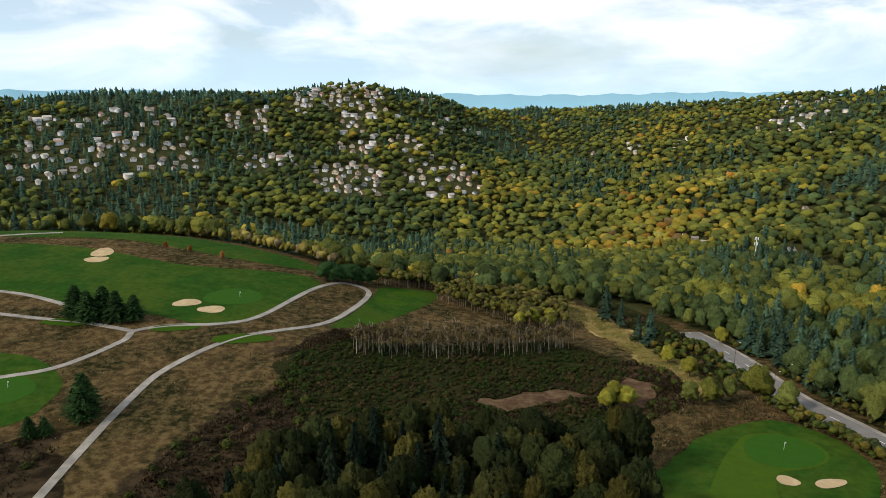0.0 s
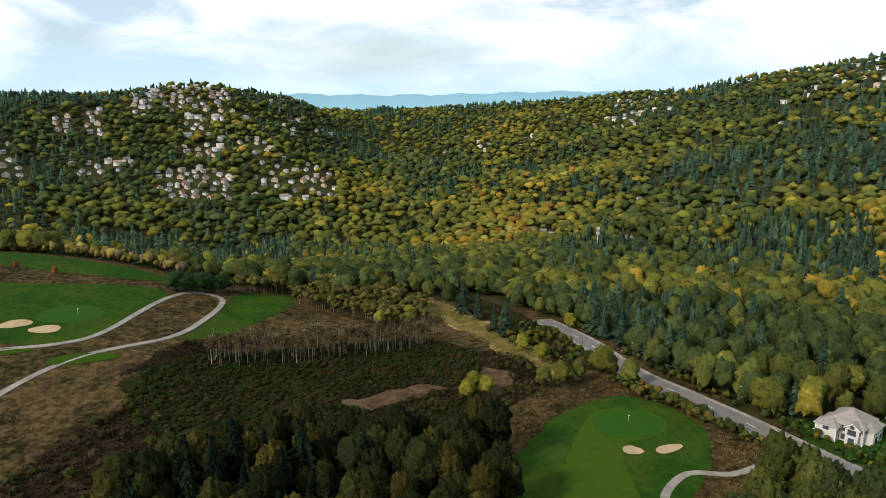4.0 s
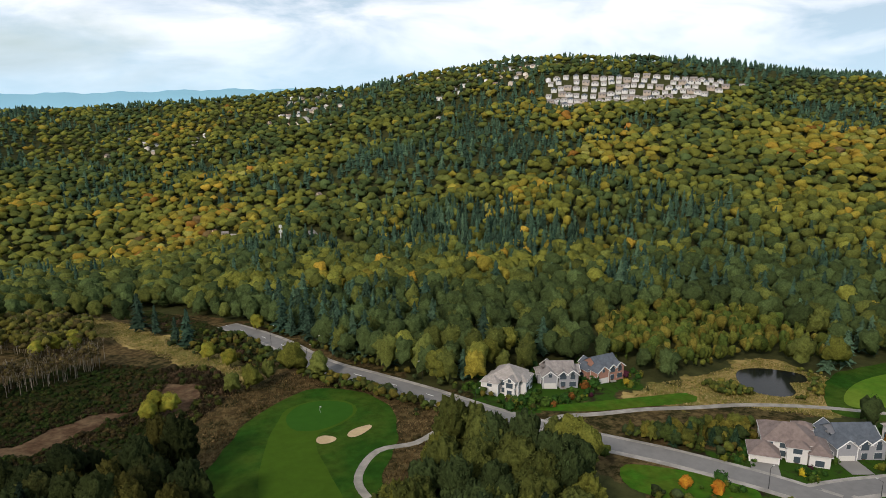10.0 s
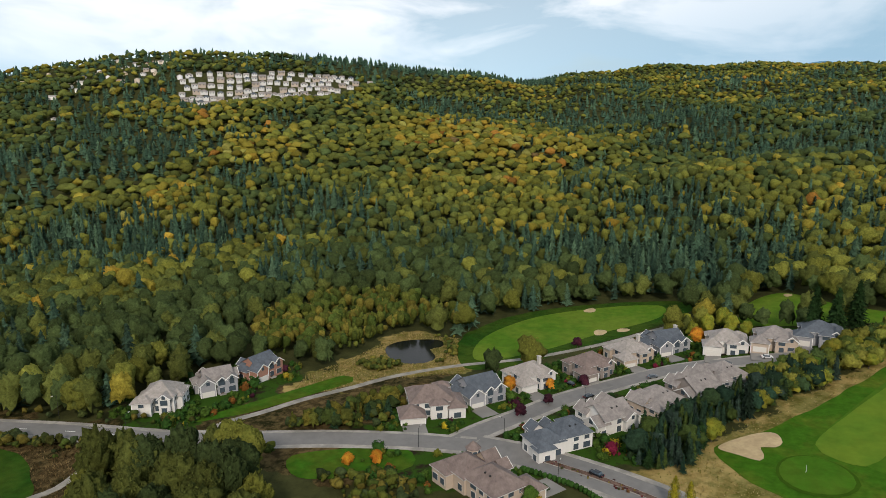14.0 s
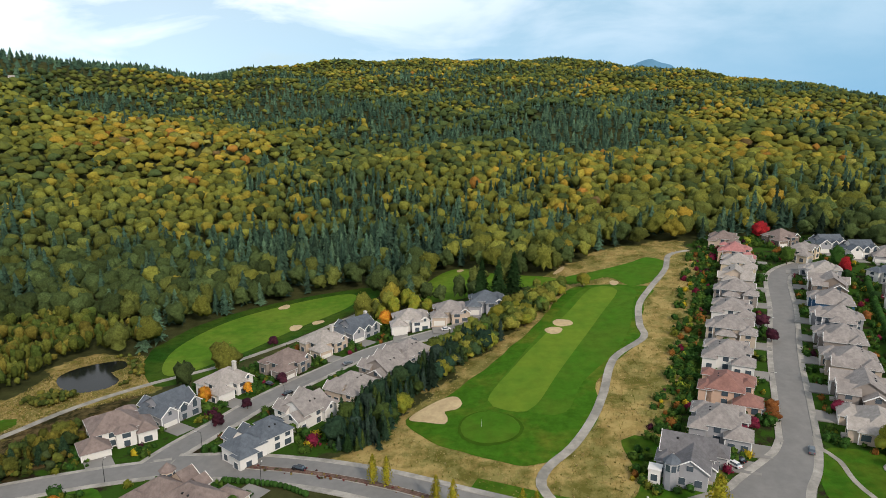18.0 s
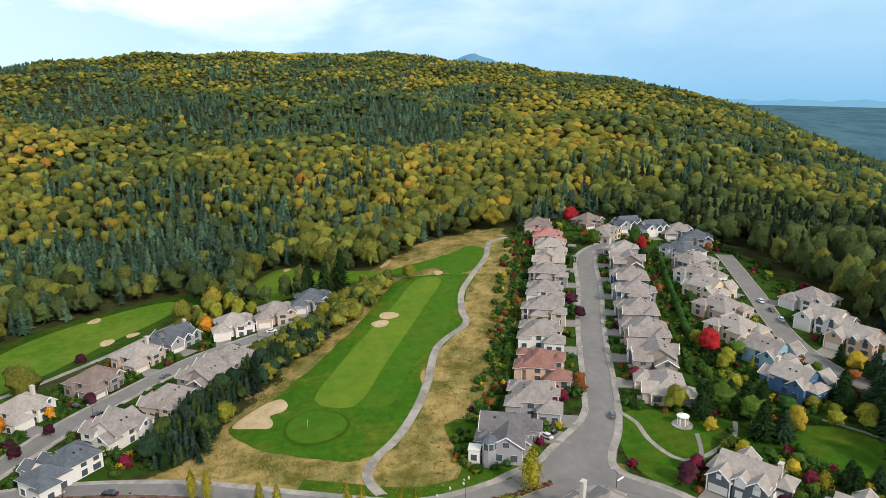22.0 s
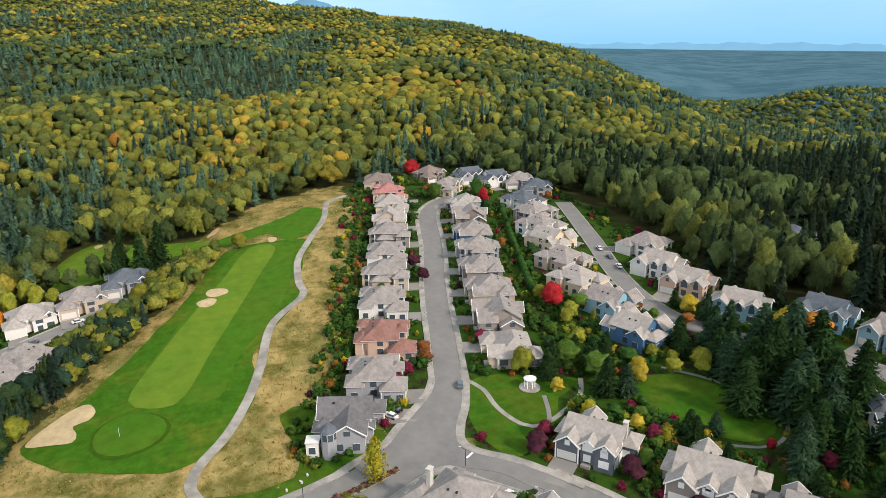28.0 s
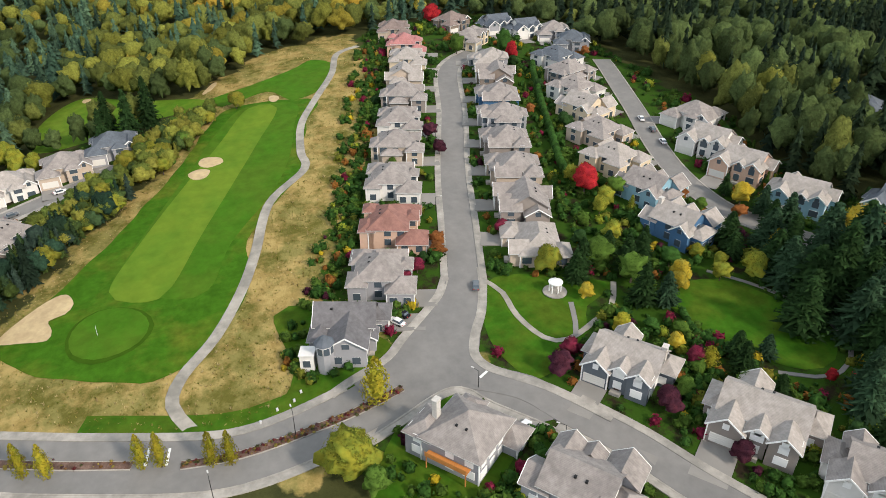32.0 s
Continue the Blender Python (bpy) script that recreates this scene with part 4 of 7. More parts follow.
# plans: blocks of (x, y, width, depth, wall height, roof 'hip', 'y' or 'x'); the front looks to -y
PLANS = {
    "gabled": [(.5, .5, 11, 10, 5.8, "x"), (-4.6, -5, 5.8, 5, 5.2, "y"), (1, -5.2, 3.4, 2.6, 5.6, "y"), (5, -4, 4.6, 5, 5.6, "y"), (-3.5, 5, 5, 4, 5, "y"), (6.6, 2.6, 4.5, 6, 4.6, "x"), (-6.8, 1.5, 4, 7, 4.4, "hip")],
    "corner": [(3, 0, 8.6, 13, 5.8, "y"), (6.2, -7, 6, 5, 4.4, "hip"), (-3.6, -1.2, 9.5, 8.6, 5.2, "x"), (-1.4, -5.6, 4, 3, 3.8, "x"), (-2, 5, 6, 4.4, 4.6, "hip")],
    "deckhouse": [(0, 0, 12.5, 13, 6.0, "hip"), (-6.4, -5.6, 6, 6, 3.2, "hip"), (2.6, -6.4, 4.4, 3, 5.8, "hip"), (7.2, 2.4, 5.5, 8, 5.4, "hip")],
    "gables": [(0, .5, 13.5, 9, 5.6, "x"), (-4.6, -5, 5.6, 4.6, 4.6, "y"), (.2, -5, 3.4, 3.4, 5.4, "y"), (4.4, -5.2, 4.6, 4.4, 5.4, "y"), (-2.6, 5.4, 5, 4.4, 5.2, "y"), (7.6, 2.6, 4.4, 6, 4.2, "hip"), (-7.4, 1, 3.4, 6.4, 4.2, "hip")],
    "villa": [(0, 0, 11, 10, 5.9, "hip"), (-5.2, -5, 6.2, 6, 4.4, "hip"), (2.2, -5.6, 4.2, 3, 5.6, "hip"), (5.6, -2.5, 4.4, 6.5, 5.2, "y"), (5, 4.2, 6, 5, 5.4, "hip"), (-4, 4.6, 5.5, 4, 5, "hip")],
    "tall": [(0, 0, 10.5, 11, 6.3, "hip"), (-4.4, -6, 6, 5, 5.4, "hip"), (2.6, -6, 3.6, 2.6, 6.2, "y"), (5.4, 1, 4, 8, 5.4, "hip"), (-1, 6, 6.5, 3.4, 5.8, "hip"), (-6, 1, 3.4, 6, 4.2, "hip")],
    "wide": [(0, .5, 12, 9.5, 5.8, "hip"), (-6, -5.5, 6.6, 7, 3.3, "hip"), (1.5, -5, 4.6, 3, 5.8, "hip"), (6.4, -2.5, 4.6, 9, 4.6, "hip"), (-3, 5.6, 6, 3.4, 5.2, "hip"), (4, 5.4, 4, 3, 6.6, "hip")],
    "long": [(-3, 0, 11, 9, 5.6, "hip"), (-7.5, -5.4, 6.2, 5, 4.4, "hip"), (5.5, 1, 9, 8, 5.2, "hip"), (5, -4.6, 4.6, 3.4, 5.4, "y"), (.5, -4.8, 3.6, 2.4, 5.6, "y"), (8, 5, 5.5, 3.6, 4.6, "hip")],
    "low": [(0, 0, 15, 9.5, 3.6, "hip"), (-5, -5.8, 7, 5, 3.2, "hip"), (4.4, -5, 5, 4, 3.8, "y"), (5, 5, 6, 4, 3.5, "hip")],
}


def house(x, y, face, plan="villa", wall="grey", roof="grey", size=1.0, chimney=False, label="", lift=0.0, drive=11.0, deck=False, wide=1.0, group="", turret=None):
    """A house of blocks; face: degrees, the heading (clockwise from +y) to which the front looks."""
    root = new("house")
    z = float(np.mean([height(x + dx, y + dy) for dx in (-6, 0, 6) for dy in (-6, 0, 6)])) + 0.2 + lift
    root.matrix_basis = pose(x, y, z, 0, 0, 180 - face)
    HOUSES.append((x, y))
    HOUSE_BOXES.append((root.matrix_basis.inverted(), 7.4 * size * wide, 8.9 * size))
    blocks = [(cx * size * wide, cy * size, w * size * wide, d * size, h, g) for cx, cy, w, d, h, g in PLANS[plan]]
    wm, rm = WALLS[wall], ROOFS[roof]
    for n, (cx, cy, w, d, h, g) in enumerate(blocks):
        bm, rise = roof_block(cx, cy, w, d, h, g)
        part("roof", bm, rm, root)
        part("wall", wall_block(cx, cy, w, d, h, g, rise=rise), wm, root)
        for bm in fascia(cx, cy, w, d, h, g):
            part("gutter", bm, GUTTER, root, "grey eaves gutter")
        if g == "y":
            front = -1 if cy < 0 else 1
            part("gable_board", gable_boards(cx, cy + front * (d / 2 + .58), w, h, rise), TRIM, root, "white gable board")
            if rise > 1.2:
                window(root, cx, cy + front * (d / 2 + .02), h + .25, 0 if front < 0 else 180, 0.9, 1.0)
        if g == "x":
            for s in (-1, 1):
                ex = cx + s * w / 2
                if any(abs(ex + s * .6 - bx) < bw / 2 and abs(cy - by) < bd / 2 and bh > h - 1.5 for m, (bx, by, bw, bd, bh, _) in enumerate(blocks) if m != n):
                    continue
                bm = gable_boards(0, 0, d, h, rise)
                bmesh.ops.transform(bm, matrix=Matrix.Translation((ex + s * .58, cy, 0)) @ Matrix.Rotation(radians(90), 4, "Z"), verts=bm.verts[:])
                part("gable_board", bm, TRIM, root, "white gable board")
                if rise > 1.2:
                    window(root, ex + s * .02, cy, h + .35, 90 * s, 1.3, 1.1)
        for sx, sy in ((-1, -1), (1, -1), (1, 1), (-1, 1)):
            if n < 2:
                part("corner_board", boxes(((cx + sx * w / 2, cy + sy * d / 2, h / 2 - .6), (.26, .26, h + 1.0))), TRIM, root, "white corner board")
        garage = n == 1
        for side, (fx, fy, length, turn) in enumerate(((cx, cy - d / 2 - .02, w, 0), (cx + w / 2 + .02, cy, d, 90), (cx, cy + d / 2 + .02, w, 180), (cx - w / 2 - .02, cy, d, 270))):
            count = max(1, int(length / 3.4))
            for level, zc in enumerate((1.55, 4.5)):
                if zc + .9 > h or (garage and side == 0 and level == 0):
                    continue
                for k in range(count):
                    o = (k + .5) / count * length - length / 2
                    px, py = (fx + o, fy) if side in (0, 2) else (fx, fy + o)
                    if any(abs(px - bx) < bw / 2 + .5 and abs(py - by) < bd / 2 + .5 for m, (bx, by, bw, bd, bh, _) in enumerate(blocks) if m != n and bh > zc):
                        continue
                    window(root, px, py, zc, turn, 2.2 if (k + level + n) % 3 == 0 else 1.5, 1.6)
        if garage:
            gw = min(w - .9, 5.2)
            part("garage_door", boxes(((cx, cy - d / 2 - .03, 1.15), (gw, .08, 2.3)), *[((cx, cy - d / 2 - .08, .3 + .55 * k), (gw, .04, .42)) for k in range(4)]), GARAGE, root, "pale panelled garage door")
            yard_from = (cx, cy - d / 2)
    cx, cy, w, d, h, g = blocks[0]
    ex, ey, ed = blocks[2][0], blocks[2][1], blocks[2][3]
    part("door", boxes(((ex, ey - ed / 2 - .05, 1.05), (1.2, .1, 2.1))), DOORWOOD, root, "dark front door")
    part("doorstep", boxes(((ex, ey - ed / 2 - .7, -.35), (2.4, 1.4, .9))), CONCRETE, root)
    if chimney:
        top = h + d * .33
        part("chimney", boxes(((cx + w / 2 - .1, cy + d * .1, top / 2), (1.1, 1.5, top + 1.2)), ((cx + w / 2 - .1, cy + d * .1, top + 1.22 - .6), (1.35, 1.75, .22))), CHIMNEY, root, "pale chimney stack")
    for k in range(2):
        part("roof_vent", boxes(((cx - 1.5 + 2.2 * k, cy + d * .22, h + d * .28 * .62 + .1), (.5, .6, .5))), METAL, root)
    if turret:
        tx, ty = turret
        bm = bmesh.new()
        bmesh.ops.create_cone(bm, cap_ends=True, segments=8, radius1=2.0, radius2=2.0, depth=8.6, matrix=Matrix.Translation((tx, ty, 2.8)))
        part("turret", bm, wm, root, "eight-sided turret")
        bm = bmesh.new()
        bmesh.ops.create_cone(bm, cap_ends=True, segments=8, radius1=2.5, radius2=.05, depth=2.2, matrix=Matrix.Translation((tx, ty, 8.2)))
        part("turret_roof", bm, ROOFS["slate"] if wall == "grey" else rm, root, "pointed turret roof")
        if wall == "grey":
            part("bay", boxes(((tx + .6, ty + 4.2, 1.2), (3.4, 3.2, 5.4)), ((tx + .6, ty + 4.2, 3.95), (3.8, 3.6, .3))), WALLS["white"], root, "white flat-topped bay")
            window(root, tx - 1.12, ty + 4.2, 1.7, 270, 1.3, 1.5)
        for k in range(8):
            window(root, tx + 1.87 * math.sin(radians(45 * k + 22.5)), ty - 1.87 * math.cos(radians(45 * k + 22.5)), 5.6, 45 * k + 22.5, .9, 1.5)
    if deck:
        part("deck", boxes(((cx, cy + d / 2 + .8, 2.9), (w * .72, 1.6, .3)), ((cx, cy + d / 2 + 1.55, 3.45), (w * .72, .1, 1.0)), ((cx - w * .34, cy + d / 2 + 1.4, 1.2), (.2, .2, 3.4)), ((cx + w * .34, cy + d / 2 + 1.4, 1.2), (.2, .2, 3.4))), DECK, root, "orange wooden deck with a rail")
    tagged(root, label or "two-storey house with a hipped roof and white trim", "house", group)
    if drive:
        m = root.matrix_basis
        gx, gy = yard_from
        pts = [m @ Vector((gx + o, gy + k, 0)) for o, k in ((-3.1, .3), (3.1, .3), (3.4, -drive), (-3.4, -drive))]
        a, b = (pts[0] + pts[1]) / 2, (pts[2] + pts[3]) / 2
        ribbon("driveway", [(a.x, a.y), ((a.x + b.x) / 2, (a.y + b.y) / 2), (b.x, b.y)], 6.2 * size, DRIVE, 0.18, "pale concrete driveway before a garage", "driveway", thick=0.4, clear=0)
    return root


STREET = "houses along the main street"
T1 = "grey two-storey house with a hipped roof and white trim"
for x, y, plan, wall, roof, size, label in (
        (203, -95, "villa", "grey", "grey", 1.0, "grey house with a many-hipped shingle roof"), (225, -106, "wide", "peach", "red", 1.0, "peach stucco house with terracotta roofs"),
        (250, -115, "villa", "white", "grey", 1.0, "white house with grey hipped roof and wide garage"), (273, -125, "tall", "beige", "grey", 0.95, "beige house with a grey hipped roof"),
        (293, -133, "villa", "white", "grey", 0.95, "white house with a grey hipped roof"), (315, -143, "tall", "taupe", "grey", 0.95, "taupe house with a grey hipped roof"),
        (335, -151, "gabled", "beige", "pale", 0.9, "beige house with pale tiled roof"), (356, -160, "villa", "cream", "pale", 0.95, "cream house with pale pinkish roof"),
        (377, -167, "wide", "peach", "pink", 0.95, "peach house with a pink tiled roof"), (405, -171, "villa", "beige", "brown", 0.95, "beige house with a brown roof at the street's end")):
    house(x, y, 203, plan, wall, roof, size * 1.18, label=label, group=STREET, drive=6)
for x, y, plan, wall, roof, size, label in (
        (200, -141, "low", "beige", "pale", 1.0, "low beige house with a double garage"), (219, -147, "gabled", "taupe", "grey", 1.0, "taupe gabled house with grey shingles"),
        (240, -155, "villa", "beige", "grey", 1.0, "beige house with hipped grey roof"), (260, -162, "villa", "taupe", "grey", 0.95, "taupe house with hipped grey roof"),
        (278, -170, "tall", "grey", "grey", 0.95, T1), (298, -178, "villa", "blue", "grey", 0.95, "blue house with a grey hipped roof"),
        (318, -187, "gabled", "brown", "grey", 0.95, "brown house with grey shingles"), (338, -194, "wide", "grey", "pale", 0.9, "grey house with a pale hipped roof")):
    house(x, y, 23, plan, wall, roof, size * 1.18, label=label, group=STREET, drive=6)
for x, y, face, plan, wall, roof, label in (
        (410, -206, 250, "villa", "brown", "brown", "brown-roofed house at the wood's edge"), (375, -201, 230, "long", "cream", "grey", "cream house with balcony and grey roof"),
        (396, -226, 270, "gabled", "grey", "slate", "blue-grey house with steep slate gables"), (383, -236, 270, "gabled", "white", "slate", "white house with steep slate gables"),
        (374, -248, 290, "villa", "grey", "grey", "grey house at the wood's edge"), (352, -246, 300, "villa", "grey", "slate", "dark grey house under tall trees")):
    house(x, y, face, plan, wall, roof, 1.05, label=label, group="houses at the street's end", drive=8)
for x, y, plan, wall, roof, label in (
        (329, -223, "villa", "white", "slate", "white house with a slate-grey roof"), (309, -217, "tall", "taupe", "grey", "taupe house with a grey hipped roof"),
        (292, -210, "villa", "white", "grey", "pale house with a grey hipped roof"), (274, -204, "gabled", "cream", "pale", "cream house with a pale roof"),
        (253, -196, "villa", "beige", "grey", "beige house with a grey hipped roof"), (233, -189, "villa", "cream", "pale", "cream house with a pale hipped roof"),
        (211, -188, "gabled", "sky", "grey", "light blue house with white gables"), (190, -183, "gabled", "blue", "pale", "deep blue house with white gables")):
    house(x, y, 160, plan, wall, roof, 1.1, label=label, group="second row of houses", drive=6, chimney=x == 190)
for x, y, face, plan, wall, roof, label in (
        (251, -238, 340, "villa", "white", "grey", "white house with a grey hipped roof"), (231, -228, 335, "gabled", "white", "pale", "white house with pale gables"),
        (212, -226, 335, "gabled", "peach", "pale", "peach house with a double gable"), (188, -227, 330, "gabled", "sky", "pale", "light blue house with white-trimmed gables"),
        (226, -298, 330, "villa", "grey", "slate", "grey house hidden in the wood"), (169, -246, 340, "gabled", "sky", "slate", "pale blue house with a slate roof"),
        (146, -250, 350, "gabled", "sky", "grey", "pale blue house with white dormers"), (121, -248, 10, "gabled", "white", "slate", "white house with a blue-grey roof"),
        (116, -210, 120, "gabled", "white", "slate", "white house with a slate roof and deck"), (101, -238, 20, "villa", "brick", "pale", "brick house with a pale roof"),
        (231, -305, 330, "villa", "taupe", "slate", "dark house among tall trees"), (202, -310, 330, "villa", "beige", "brown", "brown-roofed house among tall trees"), (97, -196, 120, "villa", "grey", "slate", "grey house with a dark roof")):
    house(x, y, face, plan, wall, roof, 1.1, label=label, group="houses by the dark wood", drive=8 if x < 225 else 0)
house(185, -80, 203, "corner", "grey", "dusk", 1.08, turret=(-9.4, 3.4), label="grey gabled house with white trim at the corner", group=STREET, drive=9)
house(148, -135, 325, "gables", "charcoal", "pale", 1.06, chimney=True, label="white-trimmed grey house with stepped gables", group="houses on the side street", drive=10)
house(123, -150, 325, "gables", "taupe", "pale", 1.2, label="taupe house with many pale gables", group="houses on the side street", drive=10)
house(103, -158, 325, "gabled", "white", "grey", 1.0, label="white house with grey gables", group="houses on the side street", drive=10)
house(143, -93, 145, "deckhouse", "grey", "grey", 1.05, chimney=True, label="grey house with an orange deck", group="houses on the side street", drive=8, deck=True)
house(123, -108, 145, "gabled", "grey", "grey", 1.15, label="grey house with a cross-gabled roof", group="houses on the side street", drive=8)
for x, y, face, plan, wall, roof, label in (
        (221, 98, 235, "wide", "white", "brown", "white villa with a mauve-brown hipped roof"), (239, 87, 215, "gabled", "grey", "slate", "grey villa with slate gables"),
        (261, 74, 215, "villa", "white", "pale", "white villa with a pale hipped roof"), (282, 55, 215, "villa", "taupe", "brown", "taupe villa with a brown roof"),
        (305, 43, 220, "villa", "beige", "pale", "beige villa with a pale roof"), (321, 30, 225, "gabled", "grey", "slate", "grey villa with two tall chimneys"),
        (322, 5, 260, "villa", "white", "pale", "white villa with a pale hipped roof"), (326, -14, 265, "villa", "beige", "grey", "beige villa with a grey roof"), (334, -31, 270, "villa", "grey", "slate", "grey villa below the wood")):
    house(x, y, face, plan, wall, roof, 1.3 if x == 221 else 1.12, label=label, group="villas on the curving street", drive=9, chimney=x in (261, 321, 305))
for x, y, face, plan, wall, roof, label in (
        (210, 47, 40, "long", "white", "slate", "long white villa with a blue-grey roof and balcony"), (232, 36, 35, "gabled", "white", "grey", "white villa with grey gables"),
        (249, 22, 30, "villa", "beige", "grey", "beige villa with a grey hipped roof"), (265, 11, 35, "gabled", "taupe", "grey", "taupe villa with white skylights"), (279, 3, 40, "villa", "grey", "grey", "grey villa beside young conifers"),
        (175, 58, 120, "long", "beige", "brown", "beige villa with a round turret")):
    house(x, y, face, plan, wall, roof, 1.3 if x == 175 else 1.12, label=label, group="villas on the curving street", drive=8, turret=(11, -4) if x < 180 else None)
for x, y, face, wall, roof, label in ((181, 188, 240, "white", "pale", "large white villa with a pale hipped roof"), (202, 182, 215, "grey", "grey", "grey villa with stepped gables"), (222, 177, 190, "brick", "slate", "brick villa with a slate roof")):
    house(x, y, face, "tall" if wall == "white" else "gabled", wall, roof, 1.08 if wall == "white" else .95, label=label, group="villas below the forest", drive=0)

# ---- trees ----
rng = np.random.default_rng(7)


def blob(sub, seed):
    """Verts and triangles of a rough ball."""
    bm = bmesh.new()
    if sub == 0:
        bmesh.ops.create_icosphere(bm, subdivisions=1, radius=1)
    else:
        bmesh.ops.create_icosphere(bm, subdivisions=sub + 1, radius=1)
    v = np.array([tuple(q.co) for q in bm.verts])
    f = np.array([[q.index for q in p.verts] for p in bm.faces])
    bm.free()
    r = np.random.default_rng(seed)
    return v * r.uniform(0.75, 1.1, (len(v), 1)), f


def octa(seed):
    r = np.random.default_rng(seed)
    v = np.array([(1, 0, 0), (0, 1, 0), (-1, 0, 0), (0, -1, 0), (0, 0, 1), (0, 0, -1)], float) * r.uniform(.8, 1.2, (6, 1))
    return v, np.array([(0, 1, 4), (1, 2, 4), (2, 3, 4), (3, 0, 4), (1, 0, 5), (2, 1, 5), (3, 2, 5), (0, 3, 5)])


def clumps(n, size, seed, shape):
    """n loose leaf clumps (ragged triangles) lying over a crown; shape(rng, directions) gives their places."""
    r = np.random.default_rng(seed)
    d = r.normal(size=(n, 3))
    d /= np.linalg.norm(d, axis=1)[:, None]
    c = shape(r, d)
    out = d + r.normal(size=(n, 3)) * .27
    out /= np.linalg.norm(out, axis=1)[:, None]
    u = np.cross(out, r.normal(size=(n, 3)))
    u /= np.linalg.norm(u, axis=1)[:, None] + 1e-9
    w = np.cross(out, u)
    verts = []
    for k in range(3):
        a = k * 2.094 + r.uniform(-.5, .5, n)
        q = size * r.uniform(1.0, 2.3, n)
        verts.append(c + (q * np.cos(a))[:, None] * u + (q * np.sin(a))[:, None] * w)
    v = np.stack(verts, 1).reshape(-1, 3)
    return v, np.arange(3 * n).reshape(-1, 3)


def merge(*parts):
    vs, fs, n = [], [], 0
    for v, f in parts:
        vs.append(v)
        fs.append(f + n)
        n += len(v)
    return np.concatenate(vs), np.concatenate(fs)


def broadleaf(n, size, seed, sub=2, lobes=5):
    """A rounded crown, 1 m high and about 0.8 m wide: a billowing dome of lobes with loose leaf clumps over it."""
    r = np.random.default_rng(seed)
    turn = np.arange(lobes) * 2.4 + r.uniform(0, 6)
    out = np.where(np.arange(lobes) == 0, 0, r.uniform(.1, .27, lobes))
    centres = np.stack([out * np.cos(turn), out * np.sin(turn), np.where(np.arange(lobes) == 0, .12, r.uniform(-.2, .16, lobes))], 1)
    radii = np.where(np.arange(lobes) == 0, .29, r.uniform(.11, .22, lobes))

    def reach(d):
        """How far the union of the lobes goes in each direction."""
        b = d @ centres.T
        q = b**2 - (centres**2).sum(1) + radii**2
        return np.where(q > 0, b + np.sqrt(np.maximum(q, 0)), .1).max(1)
    v, f = blob(sub - 1, seed)
    d = v / np.linalg.norm(v, axis=1)[:, None]
    v = d * (reach(d) * r.choice([.72, .86, 1.0, 1.12], len(d)) * r.uniform(.93, 1.07, len(d)))[:, None] + [0, 0, .55]
    f = f[v[f][:, :, 2].mean(1) > .26]

    def shape(g, d):
        d = d * np.where(d[:, 2:] < -.5, -1, 1)
        return d * (reach(d) * g.uniform(.97, 1.1, len(d)))[:, None] + [0, 0, .55]
    return merge((v, f), clumps(n, size, seed + 1, shape)) if n else (v, f)


def conifer(tiers, sides, seed, clump=0, size=.05):
    """A pointed crown of ragged drooping tiers, 1 m high and about 0.36 m wide."""
    r = np.random.default_rng(seed)
    parts = []
    for t in range(tiers):
        z0 = .1 + .84 * t / tiers
        z1 = min(1.0, z0 + 1.5 * .9 / tiers)
        rad = .19 * (1 - z0) ** .8 + .012
        a = np.arange(sides) * 2 * np.pi / sides + r.uniform(0, 6)
        rr = rad * r.uniform(.6, 1.25, sides) * np.where(np.arange(sides) % 2, .55, 1.12)
        ring = np.stack([rr * np.cos(a), rr * np.sin(a), z0 + r.uniform(-.05, .03, sides) + np.where(np.arange(sides) % 2, .02, -.02)], 1)
        v = np.vstack([ring, [[0, 0, z1]]])
        f = np.array([[i, (i + 1) % sides, sides] for i in range(sides)])
        parts.append((v, f))
    if clump:
        def shape(g, d):
            z = g.uniform(.1, .95, len(d))
            rad = .18 * (1 - z) ** .8 * g.uniform(.7, 1.1, len(d))
            return np.stack([rad * d[:, 0] * 1.2, rad * d[:, 1] * 1.2, z], 1)
        parts.append(clumps(clump, size, seed + 3, shape))
    return merge(*parts)


LOW_LEAF = [broadleaf(0, .04, 311 + k, 1, 5) for k in range(4)]
FAR_LEAF = [broadleaf(0, .04, 11 + k, 2, 6) for k in range(4)]
BUSH_LEAF = [broadleaf(26, .022, 331 + k, 2, 7) for k in range(4)]
MID_LEAF = [broadleaf(30, .018, 31 + k, 3, 9) for k in range(4)]
NEAR_LEAF = [broadleaf(150, .015, 51 + k, 3, 11) for k in range(4)]
FINE_LEAF = [broadleaf(400, .0115, 131 + k, 4, 16) for k in range(4)]
LOW_CON = [conifer(3, 5, 341 + k, 0, .05) for k in range(4)]
FAR_CON = [conifer(5, 6, 71 + k, 0, .05) for k in range(4)]
MID_CON = [conifer(9, 8, 81 + k, 14, .022) for k in range(4)]
NEAR_CON = [conifer(14, 10, 91 + k, 80, .016) for k in range(4)]
FINE_CON = [conifer(18, 15, 141 + k, 260, .014) for k in range(4)]
# dull green alder, olive maple, yellow-green cottonwood, gold, amber, orange, russet, pale willow
LEAF_TINTS = np.array([(.056, .080, .026), (.095, .109, .025), (.144, .150, .027), (.225, .187, .028), (.300, .202, .028), (.270, .132, .026), (.130, .088, .036), (.225, .214, .050)])
CON_TINTS = np.array([(.040, .078, .050), (.052, .096, .058), (.068, .116, .066), (.037, .067, .042)])
